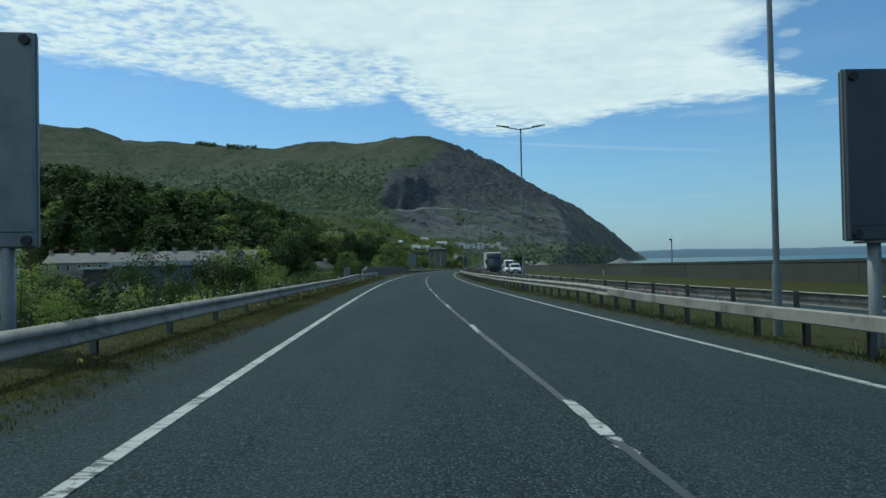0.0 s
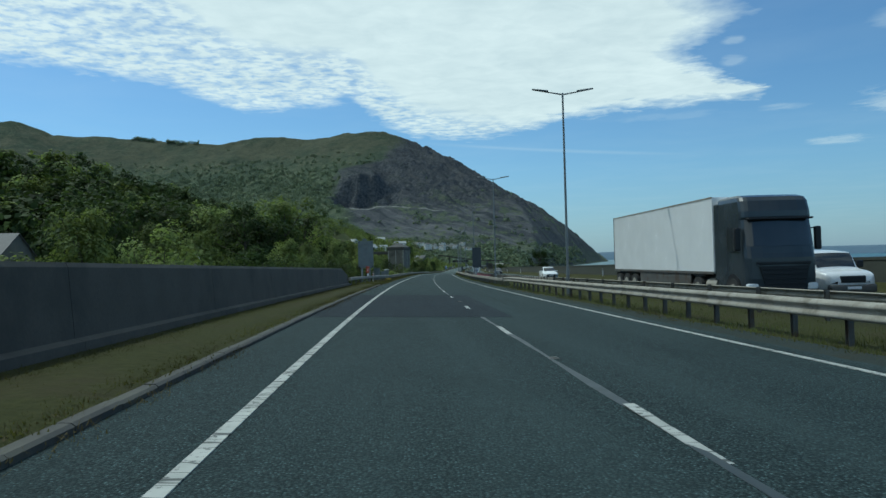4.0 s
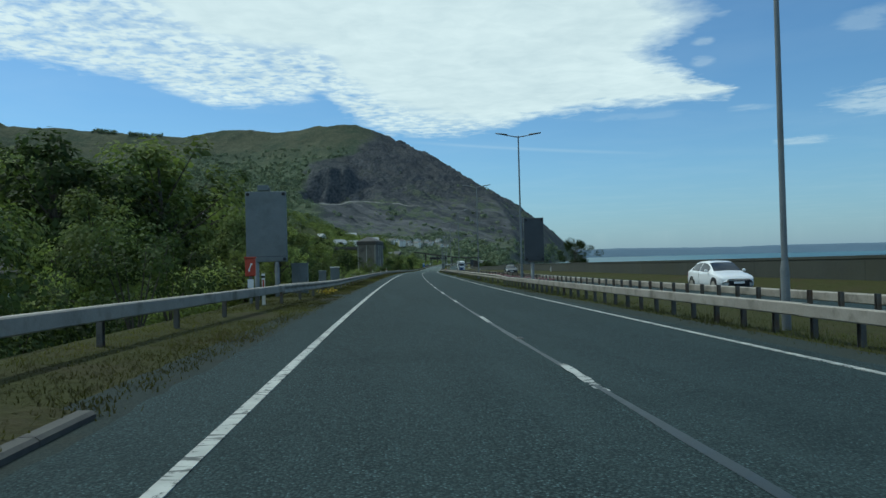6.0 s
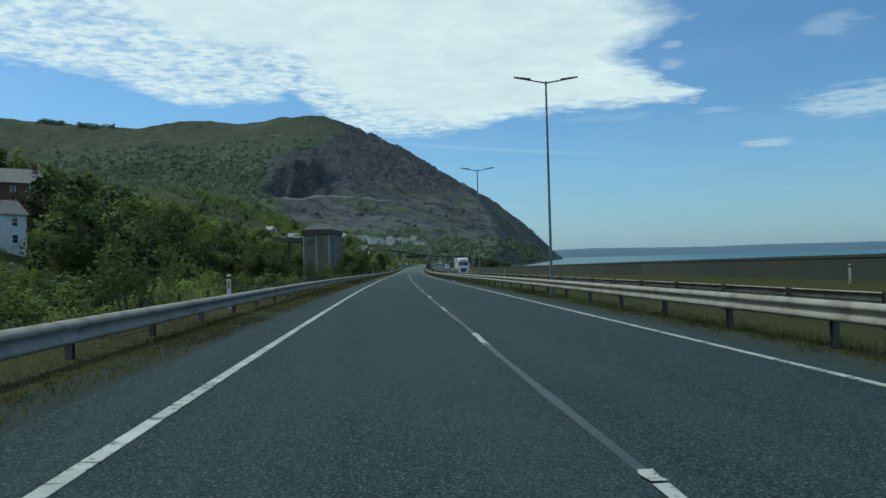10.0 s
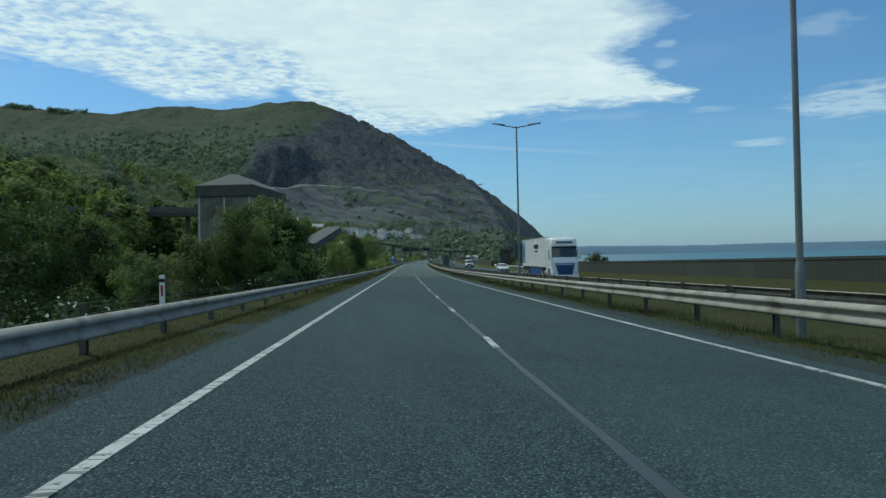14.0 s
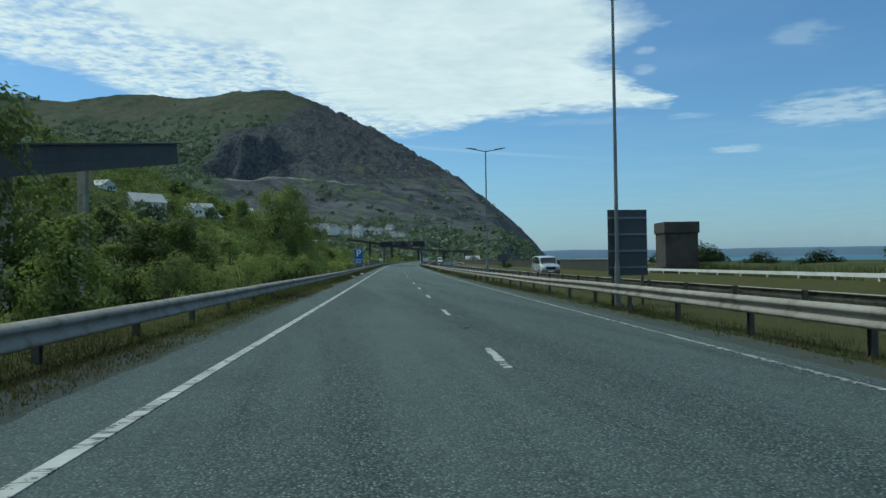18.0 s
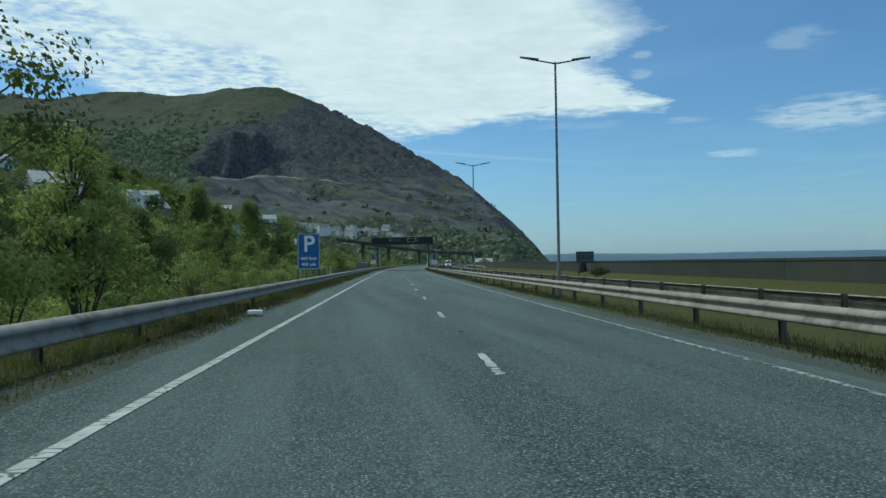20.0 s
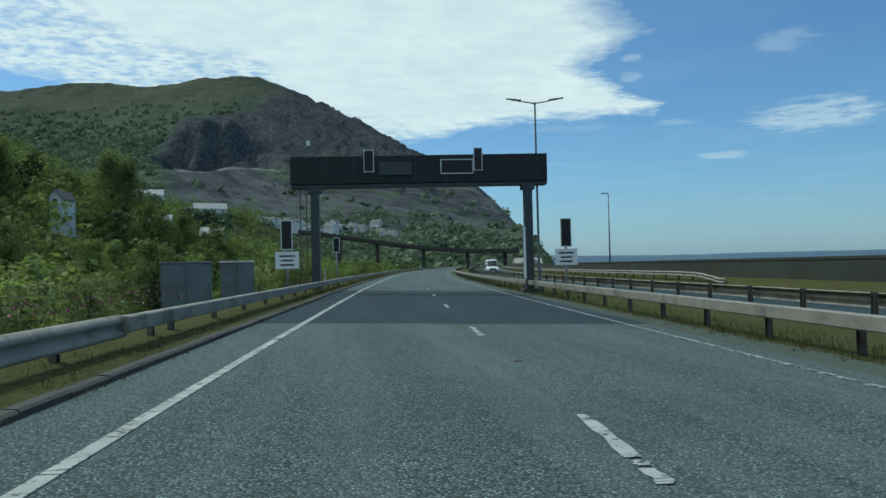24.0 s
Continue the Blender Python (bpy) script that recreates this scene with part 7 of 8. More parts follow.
def in_clear(s, d):
    """Keeps plants out of buildings."""
    if 172 < s < 194 and -110 < d < -42:
        return True
    if 464 < s < 500 and -35 < d < -17:
        return True
    for hs, hd in ((396, -77), (366, -61), (209, -37), (712, -69), (717, -62), (713, -80), (747, -52), (691, -92), (776, -50), (795, -46), (770, -39)):
        if abs(s - hs) < 7 and abs(d - hd) < 8:
            return True
    return False


def villa_sightline(s, d):
    """The strip between camera and brick villa, kept low so that the villa shows."""
    return -77 * (s - 189) / 207 - 9 < d < -77 * (s - 243) / 153 + 7


def hides(s, d):
    """Keeps the sight line to the houses open: low growth in front of them."""
    if 60 < s < 174 and -118 < d < -36:
        return True
    if 256 < s < 390 and villa_sightline(s, d):
        return True
    if 640 < s < 712 and -80 < d < -30:
        return True
    if 440 < s < 500 and -45 < d < -14:
        return True
    return False


def plant_tree(ss, dd, k):
    # paler crowns past 460 m: sunlight there is put into the leaf colour
    p = wood[random.choices(range(5), (4, 2, 4, 2, 4) if ss < 460 else (2, 4, 2, 5, 1))[0]]
    m = ground_pose(ss, dd, k)
    if dd > -46 or not p.used:
        p.put(m)
    else:
        heap(p.ob, m, "hillside_wood", 0.26, 2.0)


for s in np.arange(-10, 780, 6.0):
    for d in (-39, -47, -57, -68, -82, -98, -116):
        ss, dd = s + random.uniform(-3, 3), d + random.uniform(-4, 4)
        if in_clear(ss, dd) or hides(ss, dd):
            continue
        if ss > 560 and random.random() < 0.5:
            continue
        if ss < 172:
            continue
        if dd < -90 and random.random() < 0.35:
            continue
        k = random.uniform(0.8, 1.2) * (0.95 if dd > -46 else 1.0) * (0.55 if ss > 540 else 1.0) * (1.12 if ss < 300 else 1.0)
        plant_tree(ss, dd, k)
# tall trees at the foot of the wood
for s in np.arange(205, 262, 5.0):
    for d in (-24.5, -30.0, -35.5):
        ss, dd = s + random.uniform(-2, 2), d + random.uniform(-2, 2)
        if dd < -77 * (ss - 198) / 200 - 5 and not in_clear(ss, dd):
            wood[random.choice((0, 2, 3, 4))].put(ground_pose(ss, dd, random.uniform(0.92, 1.12)))
# wood behind the terrace
for i in range(110):
    ss, dd = random.uniform(196, 262), random.uniform(-150, -44)
    if not in_clear(ss, dd):
        m = ground_pose(ss, dd, random.uniform(0.9, 1.25))
        heap(wood[random.choice((0, 2, 4))].ob, m, "hillside_wood", 0.24, 2.05)
pour("hillside_wood", "dense broadleaf wood climbing the hillside")

# scrub between the road and the wood
SCRUB = "scrub along the roadside"
scrub = [Planter(make_bush(70 + i, 1.9, 2.9, 17, 112, 0.13, m, l, SCRUB)) for i, (m, l) in enumerate((
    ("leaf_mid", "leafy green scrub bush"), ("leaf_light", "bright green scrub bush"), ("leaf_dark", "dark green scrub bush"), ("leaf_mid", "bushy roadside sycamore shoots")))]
for s in np.arange(2, 770, 3.2):
    for d in (-9.3, -12.5, -16.5, -21.0, -26.0, -31.5, -37.0):
        ss, dd = s + random.uniform(-1.6, 1.6), d + random.uniform(-1.8, 1.8)
        if in_clear(ss, dd):
            continue
        k = random.uniform(0.65, 1.15)
        if ss < 95:
            k *= 0.85 if dd > -20 else 1.15
        elif ss < 160:
            k *= 0.95
        elif ss < 240:
            k *= 1.35
        elif ss < 400:
            k *= 1.0 if dd > -20 else 1.35
            if dd > -10.5 and random.random() < 0.55:
                continue
        elif ss < 500:
            k *= 0.62
            if random.random() < 0.35:
                continue
        elif ss > 540:
            k *= 0.95 + 0.010 * (-dd)
        if 256 < ss < 385 and villa_sightline(ss, dd):
            k = min(k, 0.85)
        if 568 < ss < 655 and dd > -17:
            k *= 0.62
        if 640 < ss < 715 and dd < -14:
            k *= 1.1
        if dd > -11.5 and (60 < ss < 76 or 178 < ss < 200 or 655 < ss < 676):
            continue
        if random.random() < 0.10:
            continue
        # brighter leaf mix past 440 m stands in for sunlit growth
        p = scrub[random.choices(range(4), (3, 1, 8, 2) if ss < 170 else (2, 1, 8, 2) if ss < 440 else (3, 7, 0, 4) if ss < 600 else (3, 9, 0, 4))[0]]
        m = ground_pose(ss, dd, k)
        if dd > -10.6 or not p.used:
            p.put(m)
        else:
            heap(p.ob, m, "scrub_bank", 0.46 if dd > -14 else 0.14, 1.35 if dd > -14 else 2.5)
for i in range(260):
    m = ground_pose(random.uniform(20, 172), random.uniform(-120, -36), random.uniform(0.6, 1.0))
    heap(scrub[random.choice((0, 2, 2, 3))].ob, m, "scrub_bank", 0.08, 3.3)
for i in range(420):
    ss, dd = random.uniform(285, 392), random.uniform(-76, -30)
    if villa_sightline(ss, dd) and not in_clear(ss, dd):
        heap(scrub[random.choice((0, 2, 2, 3))].ob, ground_pose(ss, dd, random.uniform(0.7, 1.25)), "scrub_bank", 0.08, 3.3)
for i in range(620):
    ss, dd = random.uniform(640, 815), random.uniform(-88, -13)
    if not in_clear(ss, dd):
        heap(scrub[random.choice((0, 1, 1, 3, 3))].ob, ground_pose(ss, dd, random.uniform(0.9, 1.5)), "scrub_bank", 0.09, 3.1)
pour("scrub_bank", "tangled green scrub filling the bank")

# single trees close to the road, with finer leaves; far ones screen houses from the camera
near_dark = Planter(make_tree(5, 9.0, 3.5, 105, 76, 0.25, "leaf_dark", "dense dark green tree close behind the barrier", "roadside trees", trunk_part=0.12))
near_mid = Planter(make_tree(8, 8.0, 3.2, 100, 80, 0.23, "leaf_mid", "leafy green tree close behind the barrier", "roadside trees", trunk_part=0.12))
near_fine = Planter(make_tree(8, 8.0, 2.7, 120, 120, 0.14, "leaf_mid", "leafy green tree growing close beside the road", "roadside trees", trunk_part=0.12))
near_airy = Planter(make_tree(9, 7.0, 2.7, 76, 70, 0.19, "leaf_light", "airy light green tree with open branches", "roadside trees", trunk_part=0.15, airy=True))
for kind, s, d, k in ((near_dark, 426.0, -9.4, 0.80), (near_mid, 425.0, -10.4, 1.10), (near_dark, 421.0, -12.6, 1.02), (near_dark, 427.0, -13.0, 1.0), (near_dark, 430.5, -10.2, 0.82), (near_dark, 434.0, -11.6, 0.80), (near_mid, 431.0, -13.5, 0.86), (near_mid, 400.0, -8.4, 0.50), (near_mid, 399.0, -9.6, 0.52),
                      (near_mid, 664.0, -30.0, 0.55), (near_mid, 674.0, -36.0, 1.0), (near_mid, 680.0, -40.0, 0.95), (near_mid, 690.0, -33.0, 0.6), (near_mid, 696.0, -30.0, 0.7), (near_mid, 702.0, -27.0, 0.7), (near_mid, 708.0, -28.0, 0.7), (near_mid, 720.0, -26.0, 0.7), (near_dark, 740.0, -34.0, 0.8), (near_mid, 728.0, -36.0, 0.75), (near_mid, 742.0, -40.0, 0.85), (near_mid, 750.0, -42.0, 0.95), (near_mid, 757.0, -41.0, 0.95), (near_mid, 764.0, -42.0, 0.85), (near_mid, 771.0, -43.0, 0.9), (near_mid, 780.0, -40.0, 0.85), (near_dark, 750.0, -30.0, 0.8), (near_mid, 758.0, -34.0, 0.8),
                      (near_mid, 352.0, -54.5, 0.52), (near_dark, 356.0, -57.5, 0.46), (near_mid, 346.0, -51.0, 0.56), (near_dark, 368.0, -52.0, 0.8), (near_mid, 362.0, -49.0, 0.7), (near_dark, 380.0, -60.0, 0.8),
                      (near_dark, 402.0, -29.0, 1.15), (near_mid, 408.0, -31.0, 1.25), (near_dark, 413.0, -28.0, 1.2), (near_dark, 419.0, -31.0, 1.3), (near_mid, 425.0, -30.0, 1.3), (near_dark, 431.0, -32.0, 1.3), (near_dark, 437.0, -31.0, 1.2), (near_mid, 443.0, -33.0, 1.15), (near_dark, 449.0, -33.0, 1.0), (near_dark, 405.0, -14.4, 0.52), (near_mid, 407.0, -15.5, 0.5),
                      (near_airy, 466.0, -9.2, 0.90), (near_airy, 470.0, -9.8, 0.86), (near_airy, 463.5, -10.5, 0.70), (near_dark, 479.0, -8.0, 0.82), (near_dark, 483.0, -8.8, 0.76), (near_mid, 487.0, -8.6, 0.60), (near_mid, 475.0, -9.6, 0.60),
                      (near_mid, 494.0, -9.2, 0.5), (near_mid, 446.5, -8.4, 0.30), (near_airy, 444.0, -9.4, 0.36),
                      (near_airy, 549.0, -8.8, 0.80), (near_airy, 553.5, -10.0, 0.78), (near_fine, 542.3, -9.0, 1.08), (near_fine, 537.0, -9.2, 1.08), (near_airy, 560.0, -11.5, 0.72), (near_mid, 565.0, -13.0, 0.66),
                      (near_airy, 199.0, -8.8, 0.66), (near_mid, 210.0, -10.0, 0.8), (near_mid, 132.0, -15.0, 0.72), (near_dark, 124.0, -20.0, 0.75), (near_mid, 146.0, -16.0, 0.74), (near_dark, 112.0, -24.0, 0.66), (near_mid, 160.0, -18.0, 0.8), (near_airy, 96.0, -25.0, 0.9), (near_airy, 79.0, -17.5, 0.95),
                      (near_mid, 172.0, -14.0, 0.72), (near_mid, 180.0, -12.5, 0.7), (near_airy, 197.0, -10.5, 0.66), (near_mid, 205.0, -13.5, 0.82), (near_airy, 201.0, -9.5, 0.62),
                      (near_mid, 504.0, -14.0, 0.62), (near_mid, 512.0, -12.5, 0.6), (near_mid, 520.0, -14.0, 0.66), (near_airy, 527.0, -13.0, 0.62),
                      (near_airy, 662.0, -9.3, 0.46), (near_airy, 658.0, -11.0, 0.42), (near_mid, 676.0, -12.0, 0.5), (near_mid, 690.0, -12.5, 0.5), (near_airy, 700.0, -10.0, 0.45)):
    kind.put(ground_pose(s, d, k))

# conifers standing out of the later hillside, and the pine on the shore
conifer = Planter(make_tree(14, 11.0, 6.0, 110, 60, 0.36, "leaf_mid", "tall green conifer standing above hillside scrub", "hillside conifers", trunk_part=0.08, cone=True))
for s, d, k in ((726, -57, 1.15), (731, -59, 1.0), (736, -55.5, 0.8), (768, -56, 1.0), (773, -54.5, 1.05)):
    conifer.put(ground_pose(s, d, k))
trunk, c, sz, rng = tree_parts(77, 5.3, 3.0, 34, 60, 0.25, trunk_part=0.30, airy=True)
pine = thing("pine_tree", ground_pose(257.4, 24.4, 1.0, 0.4, 0.2), "wind-shaped dark pine tree above the sea wall", "tree")
part("trunk", trunk, None, pine)
part("crown", leaf_mesh("crown", c, [v * 1.25 for v in sz], 190, 0.24, M["leaf_dark"], rng, 0.25), None, pine)

# bushes at the opening in the sea wall
shore = Planter(make_bush(91, 2.4, 2.8, 40, 60, 0.24, "leaf_dark", "dark wind-cut shore bush", "shore bushes"))
for s, d, k in ((489.0, 28.0, 0.95), (492.5, 28.5, 1.15), (496.5, 27.8, 1.22), (500.5, 28.4, 1.18), (504.5, 28.2, 1.0), (508.5, 28.0, 0.8), (515.0, 26.0, 0.5), (522.0, 26.0, 0.5), (533.5, 27.0, 0.8), (538.5, 27.5, 0.85), (543.0, 27.0, 0.6),
                (478.0, 31.0, 0.8), (592.3, 19.2, 0.34)):
    shore.put(ground_pose(s, d, k, None, -0.6 if d > 23 else 0.2))

# trees and gorse over the mountain's lower slopes, too many to count
rng = np.random.default_rng(4)
cs, ss_ = [], []
while len(cs) < 15000:
    x, y = rng.uniform(-1500, 420), rng.uniform(840, 2000)
    z = float(hill_z(x, y))
    if z < LOW + 2 or z > 320:
        continue
    thick = 0.55 + 0.6 * noise.noise((x * 0.006, y * 0.006, 2.0)) + 0.35 * noise.noise((x * 0.02, y * 0.02, 7.0))
    rocky = x - float(np.interp(y, EDGE_Y, EDGE_X)) + 30 * noise.noise((x * 0.02, y * 0.02, 4.0))
    if rocky > 0:
        streak = noise.noise(((0.8 * x + 0.6 * y) * 0.028, (0.6 * x - 0.8 * y) * 0.008, 8.0)) + 0.5 * noise.noise((x * 0.04, y * 0.04, 3.0))
        thick *= (0.30 if streak > 0.30 and z < 95 else 0.05 if streak > 0.36 else 0.005) + (0.8 if z < 24 else 0.0)
    if z > 190:
        thick *= max(0.0, 1 - (z - 190) / 90.0) * 0.8 + 0.006
    if -132 < x < 28 and 1430 < y < 1720:
        thick *= 0.1
    if -5 < x < 100 and 1020 < y < 1160:
        thick *= 0.25
    if rng.uniform() > thick:
        continue
    r = (rng.uniform(3.0, 5.6) if rng.uniform() < 0.55 else rng.uniform(5.5, 9.5)) * (1.0 if z < 170 else 0.7) * (0.7 if rocky > 0 else 1.0)
    cs.append((x, y, z + r * 0.35))
    ss_.append(r)
for i in range(110):
    x = rng.uniform(-745, -680) if i % 2 else rng.uniform(-640, -545)
    y = float(np.interp(x, [-969, -732, -615, -515], [2142, 2132, 2088, 2047])) + rng.uniform(-14, 10)
    r = rng.uniform(3.5, 7.0)
    cs.append((x, y, float(hill_z(x, y)) + r * 0.7))
    ss_.append(r)
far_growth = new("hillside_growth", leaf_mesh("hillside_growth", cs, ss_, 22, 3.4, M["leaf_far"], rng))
tagged(far_growth, "trees and gorse scattered over the mountain slopes", "woodland", "", "stuff")

# gardens and hedges round the village
cs, ss_ = [], []
for i in range(420):
    x = rng.uniform(-60, 100)
    behind = i % 2
    y = rng.uniform(1122, 1190) if behind else rng.uniform(1010, 1066)
    r = rng.uniform(2.2, 4.6)
    cs.append((x, y, float(hill_z(x, y)) + r * (0.5 if behind else 0.3)))
    ss_.append(r)
# leaf clumps stacked before each hillside house to hide its walls from the camera
for hx, hy, hz, w, dep, turn in HILL_HOUSES:
    for i in range(46):
        r = rng.uniform(1.6, 2.6)
        cs.append((hx + rng.uniform(-0.75, 0.75) * w - 1.0, hy - dep * 0.5 - rng.uniform(2.5, 6.0), hz + rng.uniform(-8.0, 1.6)))
        ss_.append(r)
tagged(new("village_trees", leaf_mesh("village_trees", cs, ss_, 40, 1.5, M["leaf_far"], rng)), "garden trees, hedges and screening leaf clumps round the white houses", "trees", "", "stuff")

# open wood over the upper slope beside the road
cs, ss_ = [], []
while len(cs) < 1500:
    s, d = rng.uniform(225, 830), rng.uniform(-330, -104)
    if rng.uniform() > 0.45 + 0.9 * (0.5 + noise.noise((s * 0.02, d * 0.02, 6.0))):
        continue
    q = road(s, d)
    r = rng.uniform(2.4, 4.6)
    cs.append((q.x, q.y, q.z + float(left_height(s, d)) + r * rng.uniform(0.3, 0.9)))
    ss_.append(r)
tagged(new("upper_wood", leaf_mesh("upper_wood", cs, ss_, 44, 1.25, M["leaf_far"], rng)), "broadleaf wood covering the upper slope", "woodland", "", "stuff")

# near band of trees between the road's end and the village
cs, ss_ = [], []
while len(cs) < 1900:
    s, d = rng.uniform(690, 1045), rng.uniform(-150, -9)
    if d > -14 and rng.uniform() < 0.5:
        continue
    p = road(s, d)
    r = rng.uniform(1.6, 4.0) * (0.75 if d > -18 else 1.0)
    cs.append((p.x, p.y, p.z + float(left_height(s, d)) + r * rng.uniform(0.3, 1.1)))
    ss_.append(r)
tagged(new("far_scrub", leaf_mesh("far_scrub", cs, ss_, 52, 0.85, M["leaf_mid"], rng)), "dense scrub and trees lining the far road", "woodland", "", "stuff")


# ------------------------------------------------------------------ verge grass and flowers
def blades(name, spots, mat_list, rng, h, w, per, reach=2.0):
    """Grass tufts: thin bent blades at each spot."""
    n = len(spots) * per
    p = np.repeat(np.asarray(spots, float), per, axis=0) + np.concatenate([rng.normal(scale=0.10, size=(n, 2)), np.zeros((n, 1))], 1)
    a = rng.uniform(0, 2 * math.pi, n)
    hh = h * rng.uniform(0.4, 1.25, n)
    side = np.stack([np.cos(a), np.sin(a), np.zeros(n)], 1) * (w * rng.uniform(0.6, 1.4, (n, 1)))
    lean = np.stack([-np.sin(a), np.cos(a), np.zeros(n)], 1) * (hh * rng.uniform(-reach, reach, n))[:, None]
    up_v = np.stack([np.zeros(n), np.zeros(n), hh], 1)
    verts = np.stack([p - side, p + side, p + lean + up_v], 1).reshape(-1, 3)
    me = bpy.data.meshes.new(name)
    me.vertices.add(3 * n)
    me.vertices.foreach_set("co", verts.ravel())
    me.loops.add(3 * n)
    me.loops.foreach_set("vertex_index", np.arange(3 * n, dtype=np.int32))
    me.polygons.add(n)
    me.polygons.foreach_set("loop_start", np.arange(0, 3 * n, 3, dtype=np.int32))
    me.materials.append(mat_list)
    me.update(calc_edges=True)
    return me


M["grass"] = leaves("grass_blades", (0.048, 0.055, 0.018), (0.082, 0.085, 0.029), (0.074, 0.069, 0.026), 0.5)
M["grass_dry"] = leaves("dry_grass_blades", (0.055, 0.046, 0.022), (0.110, 0.092, 0.046), (0.075, 0.060, 0.030), 0.25)


def spots_along(n, s0, s1, d0, d1, z=0.03, power=1.0):
    ss_v = s0 + (s1 - s0) * rng.uniform(size=n) ** power
    dd_v = rng.uniform(d0, d1, n)
    x, y, zz, h = line_at(ss_v)
    return np.stack([x + dd_v * np.cos(h), y + dd_v * np.sin(h), zz + fall(dd_v) + z], 1)


def keep_patchy(spots, cut, scale=0.35):
    return [p for p in spots if noise.noise((p[0] * scale, p[1] * scale, 3.3)) > cut]


green = np.concatenate([spots_along(19000, 0, 84, -6.0, -3.02), spots_along(8500, 83, 157, -5.0, -3.30, 0.08), spots_along(62000, 157, 624, -5.6, -3.05), spots_along(9000, 624, 740, -6.0, -3.3, 0.10),
                        spots_along(6000, 0, 720, 6.05, 6.5, 0.03), spots_along(12000, 0, 720, 18.6, 19.9, 0.05)])
tagged(new("verge_grass", blades("verge_grass", keep_patchy(green, -0.5), M["grass"], rng, 0.055, 0.0085, 6)), "uneven rough grass growing along the verges", "grass", "", "stuff")
dry = np.concatenate([spots_along(26000, 0, 740, -4.0, -2.92), spots_along(9000, 0, 740, 5.9, 7.0, 0.03), spots_along(5000, 83, 157, -5.0, -3.3, 0.08)])
tagged(new("dry_grass", blades("dry_grass", keep_patchy(dry, 0.05, 0.2), M["grass_dry"], rng, 0.045, 0.006, 7)), "dry straw-coloured grass along the road edges", "grass", "", "stuff")


M["grass_median"] = leaves("reserve_grass_blades", (0.060, 0.084, 0.034), (0.118, 0.138, 0.058), (0.125, 0.120, 0.056), 0.45)
median = np.concatenate([spots_along(20000, 0, 725, 6.25, 7.9, 0.0), spots_along(8000, 0, 725, 7.9, 9.3, 0.0), spots_along(5000, 200, 640, 6.4, 7.4, 0.0)])
tagged(new("reserve_grass", blades("reserve_grass", keep_patchy(median, -0.45, 0.4), M["grass_median"], rng, 0.14, 0.011, 9, 0.9)), "rough green grass growing in the central reserve", "grass", "", "stuff")


M["grass_tall"] = leaves("tall_grass_blades", (0.055, 0.075, 0.026), (0.150, 0.155, 0.062), (0.095, 0.090, 0.036), 0.35)
tall = np.concatenate([spots_along(9000, 505, 740, -5.4, -3.30, 0.04), spots_along(4500, 505, 740, 6.15, 7.6, 0.02), spots_along(5000, 440, 620, -4.6, -3.4, 0.03), spots_along(6000, 0, 500, 6.5, 7.4, 0.04)])
tagged(new("tall_grass", blades("tall_grass", keep_patchy(tall, -0.2, 0.3), M["grass_tall"], rng, 0.20, 0.006, 5, 0.9)), "long pale grass growing under the barriers", "grass", "", "stuff")


shore_spots = np.concatenate([spots_along(1500, 470, 500, 20.2, 22.0, 0.15), spots_along(900, 500, 552, 20.8, 22.2, 0.2), spots_along(1500, 470, 552, 22.4, 24.5, 0.6)])
tagged(new("shore_grass", blades("shore_grass", keep_patchy(shore_spots, -0.3, 0.3), M["grass_tall"], rng, 0.50, 0.018, 7, 0.6)), "tall yellowing grass on the bank past the sea wall", "grass", "", "stuff")


def flowers(name, spots, mat, size, label, h):
    n = len(spots)
    pts = np.asarray(spots) + np.stack([np.zeros(n), np.zeros(n), rng.uniform(h * 0.5, h, n)], 1)
    me = leaf_mesh(name, pts, np.full(n, size * 0.6), 3, size, mat, rng, 1.0)
    tagged(new(name, me), label, "flowers", "", "stuff")


flowers("daisies", keep_patchy(np.concatenate([spots_along(300, 6, 82, -4.9, -4.3), spots_along(620, 30, 82, -4.15, -3.75, -0.12), spots_along(160, 185, 250, -4.9, -4.3), spots_along(60, 205, 260, -4.0, -3.6, -0.12), spots_along(60, 640, 720, -5.0, -4.5)]), 0.05, 0.25), M["flower_white"], 0.028, "white daisies growing behind the barrier", 0.62)
flowers("tall_daisies", keep_patchy(np.concatenate([spots_along(520, 318, 470, -4.75, -4.3), spots_along(120, 205, 262, -4.75, -4.3)]), 0.0, 0.2), M["flower_white"], 0.034, "tall white daisies standing above the barrier rail", 0.80)
flowers("yellow_flowers", np.concatenate([spots_along(130, 181, 186, -4.1, -3.6), spots_along(700, 461, 473, -5.0, -3.9), spots_along(60, 0, 60, -5.0, -3.6), spots_along(6, 560, 640, 6.3, 8.5), spots_along(26, 571.5, 574.3, 6.2, 6.7)]), M["flower_yellow"], 0.05, "yellow flowers in the verge grass", 0.22)
flowers("pink_valerian", np.concatenate([spots_along(500, 195, 235, 8.6, 9.3), spots_along(350, 20, 75, 8.5, 9.3), spots_along(260, 452, 470, 8.4, 9.3), spots_along(110, 646, 662, -7.6, -6.0), spots_along(80, 95, 130, 8.6, 9.3)]), M["flower_pink"], 0.06, "pink valerian growing in the central reserve", 0.6)

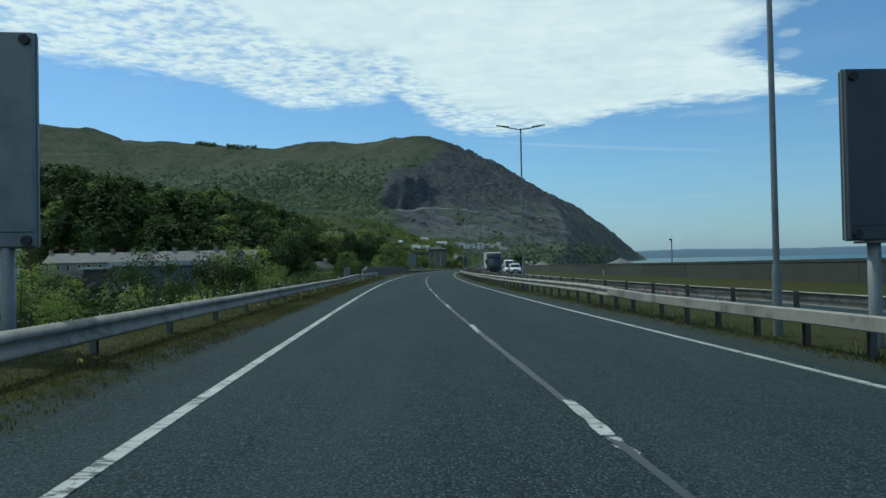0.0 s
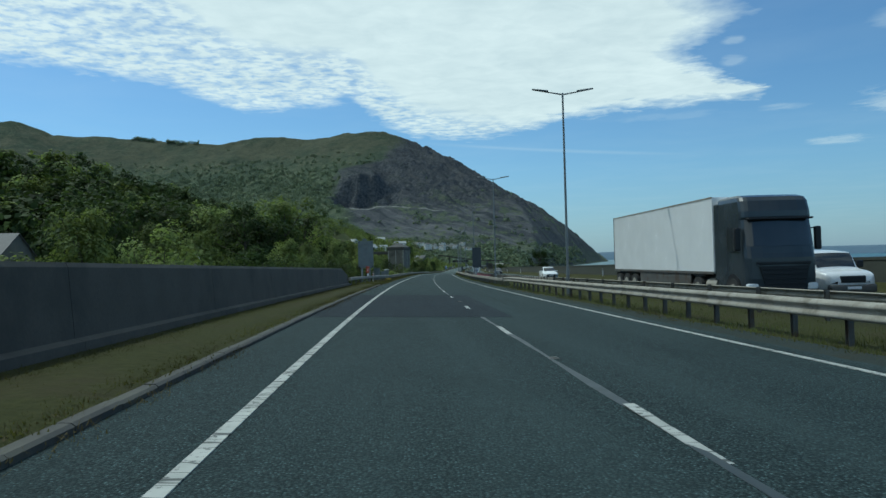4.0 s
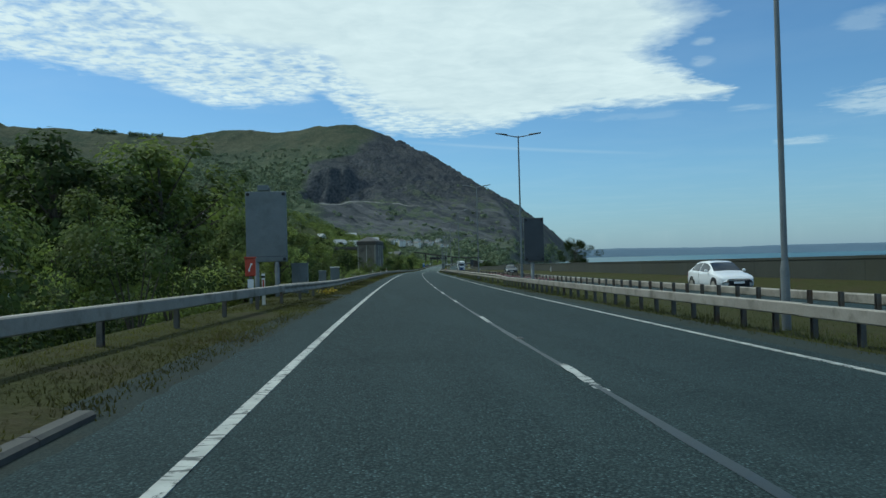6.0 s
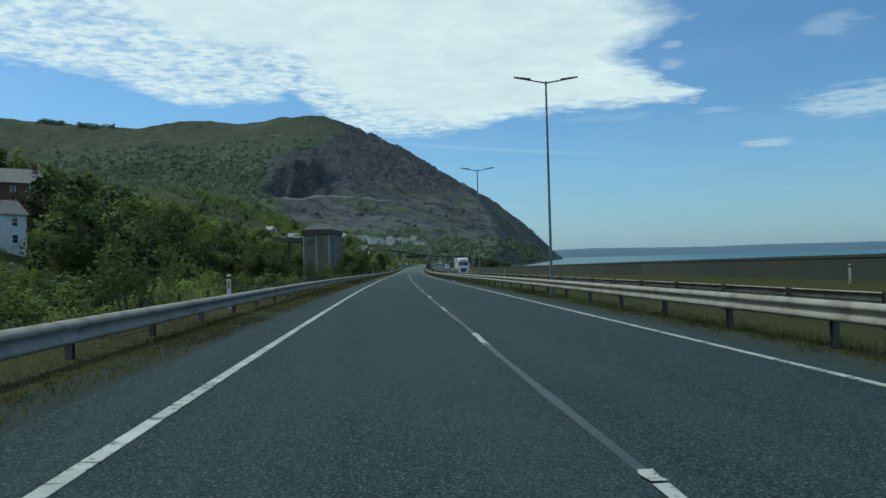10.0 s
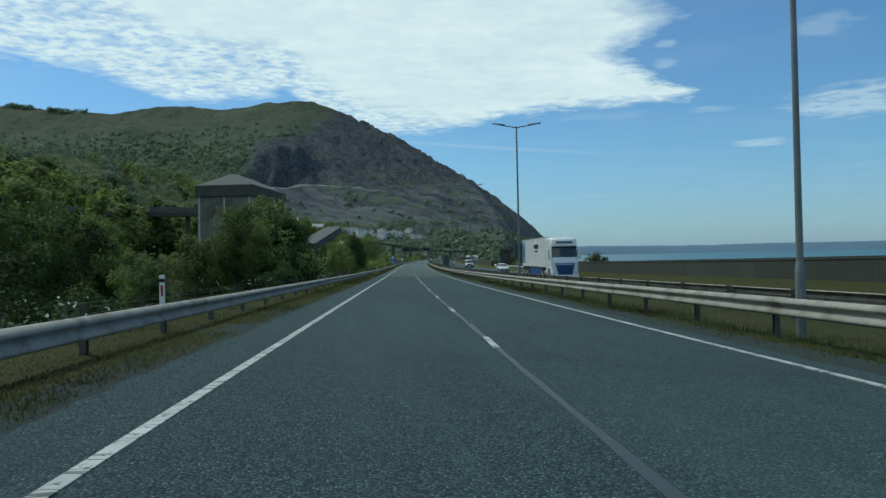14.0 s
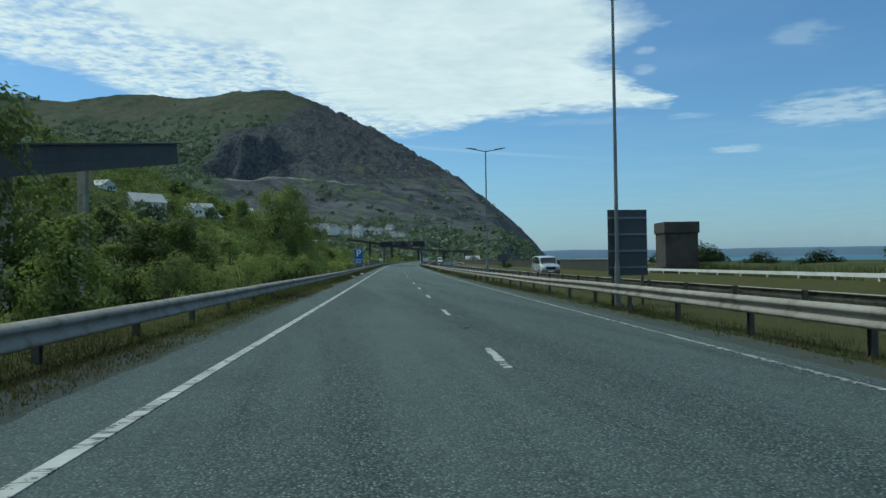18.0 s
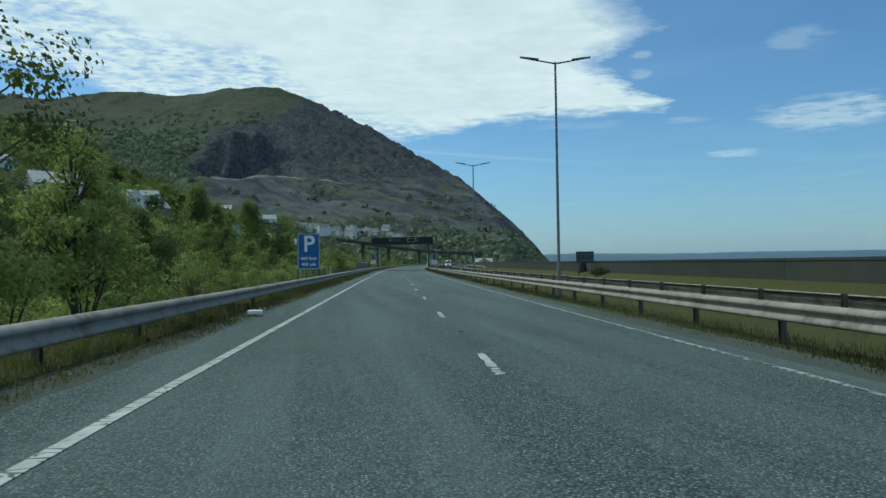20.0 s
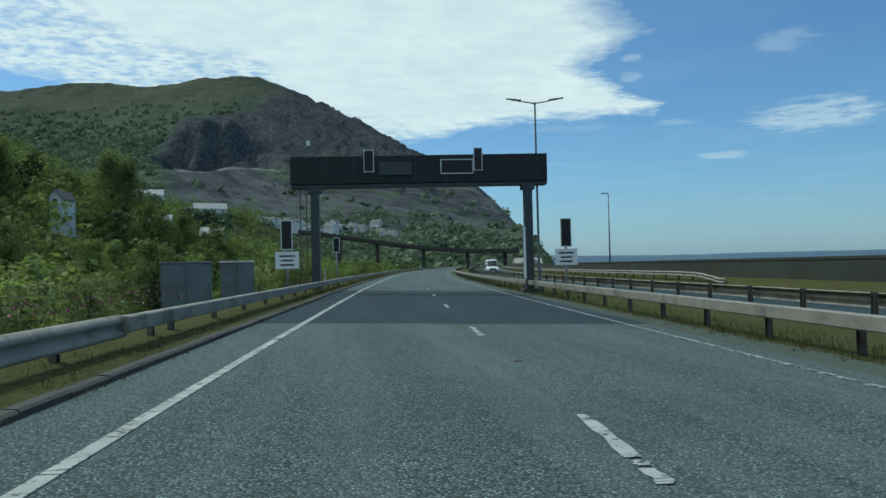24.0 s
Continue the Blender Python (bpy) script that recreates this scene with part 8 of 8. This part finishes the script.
# ------------------------------------------------------------------ wire fence behind the scrub
fence = thing("wire_fence", pose(0, 0, 0), "weathered post and wire fence behind the barrier", "fence")
fp = bm_mesh("fence_post", boxes((-0.05, 0.05, -0.05, 0.05, -1.6, 0.75), bevel=0.01), M["bark"])
for s in np.arange(278, 470, 4.0):
    part("fence_post", fp, None, fence, at=on_road(float(s), -8.0, -0.4, random.uniform(-8, 8)))
for z in (0.05, 0.22, 0.34):
    swept("wire", [(-7.995, z - 0.006), (-7.983, z - 0.006), (-7.983, z + 0.006), (-7.995, z + 0.006)], 278.0, 470.0, M["post"], 8.0, parent=fence)

mesh_fence = thing("wire_mesh_fence", pose(0, 0, 0), "grey wire mesh fence on timber posts before the scrub", "fence")
mp_post = bm_mesh("fence_post", boxes((-0.045, 0.045, -0.045, 0.045, -1.6, 0.80), bevel=0.01), M["bark"])
for s in np.arange(580, 655, 4.8):
    part("fence_post", mp_post, None, mesh_fence, at=on_road(float(s), -6.6, 0.0, random.uniform(-8, 8)))
wv, wf = [], []
for s in np.arange(580, 662, 0.15):
    k = len(wv)
    wv += [road(s, -6.53, -0.5), road(s + 0.006, -6.53, -0.5), road(s + 0.006, -6.53, 0.88), road(s, -6.53, 0.88)]
    wf.append((k, k + 1, k + 2, k + 3))
part("mesh", mesh_from("mesh", wv, wf, M["post"]), None, mesh_fence, "thin grey wire mesh")
for z in np.arange(-0.4, 0.9, 0.16):
    swept("wire", [(-6.536, z - 0.004), (-6.528, z - 0.004), (-6.528, z + 0.004), (-6.536, z + 0.004)], 580.0, 662.0, M["post"], 8.0, parent=mesh_fence)

# litter blown against the barriers
for s, d, w in ((331.0, 6.0, 0.16), (355.0, 6.1, 0.12), (249.0, 6.0, 0.14), (600.0, 6.9, 0.16), (545.0, -3.0, 0.35), (533.0, -3.15, 0.30)):
    lt = new("litter", bm_mesh("litter", boxes((-w / 2, w / 2, -w / 3, w / 3, 0.0, w / 3), bevel=w / 8), M["white"]))
    lt.matrix_world = on_road(s, d, 0.03, random.uniform(0, 90))
    tagged(lt, "crumpled pale litter lying in the gritty margin", "litter", "litter along the road")

# reflector block on the far barrier, and a buttress of the sea wall
rb = new("reflector_block", bm_mesh("reflector_block", boxes((-0.12, 0.12, -0.06, 0.06, 0.52, 0.80), bevel=0.015), M["white"]))
rb.matrix_world = on_road(626.8, 9.45, 0.0)
tagged(rb, "white reflector block fixed on the far barrier", "reflector")
bt = new("wall_buttress", bm_mesh("wall_buttress", boxes((-0.28, 0.28, -0.35, 0.35, -0.4, 1.75), bevel=0.03), M["board_dark"]))
bt.matrix_world = on_road(600.5, 19.6, 0.0)
tagged(bt, "short dark buttress against the sea wall", "buttress")
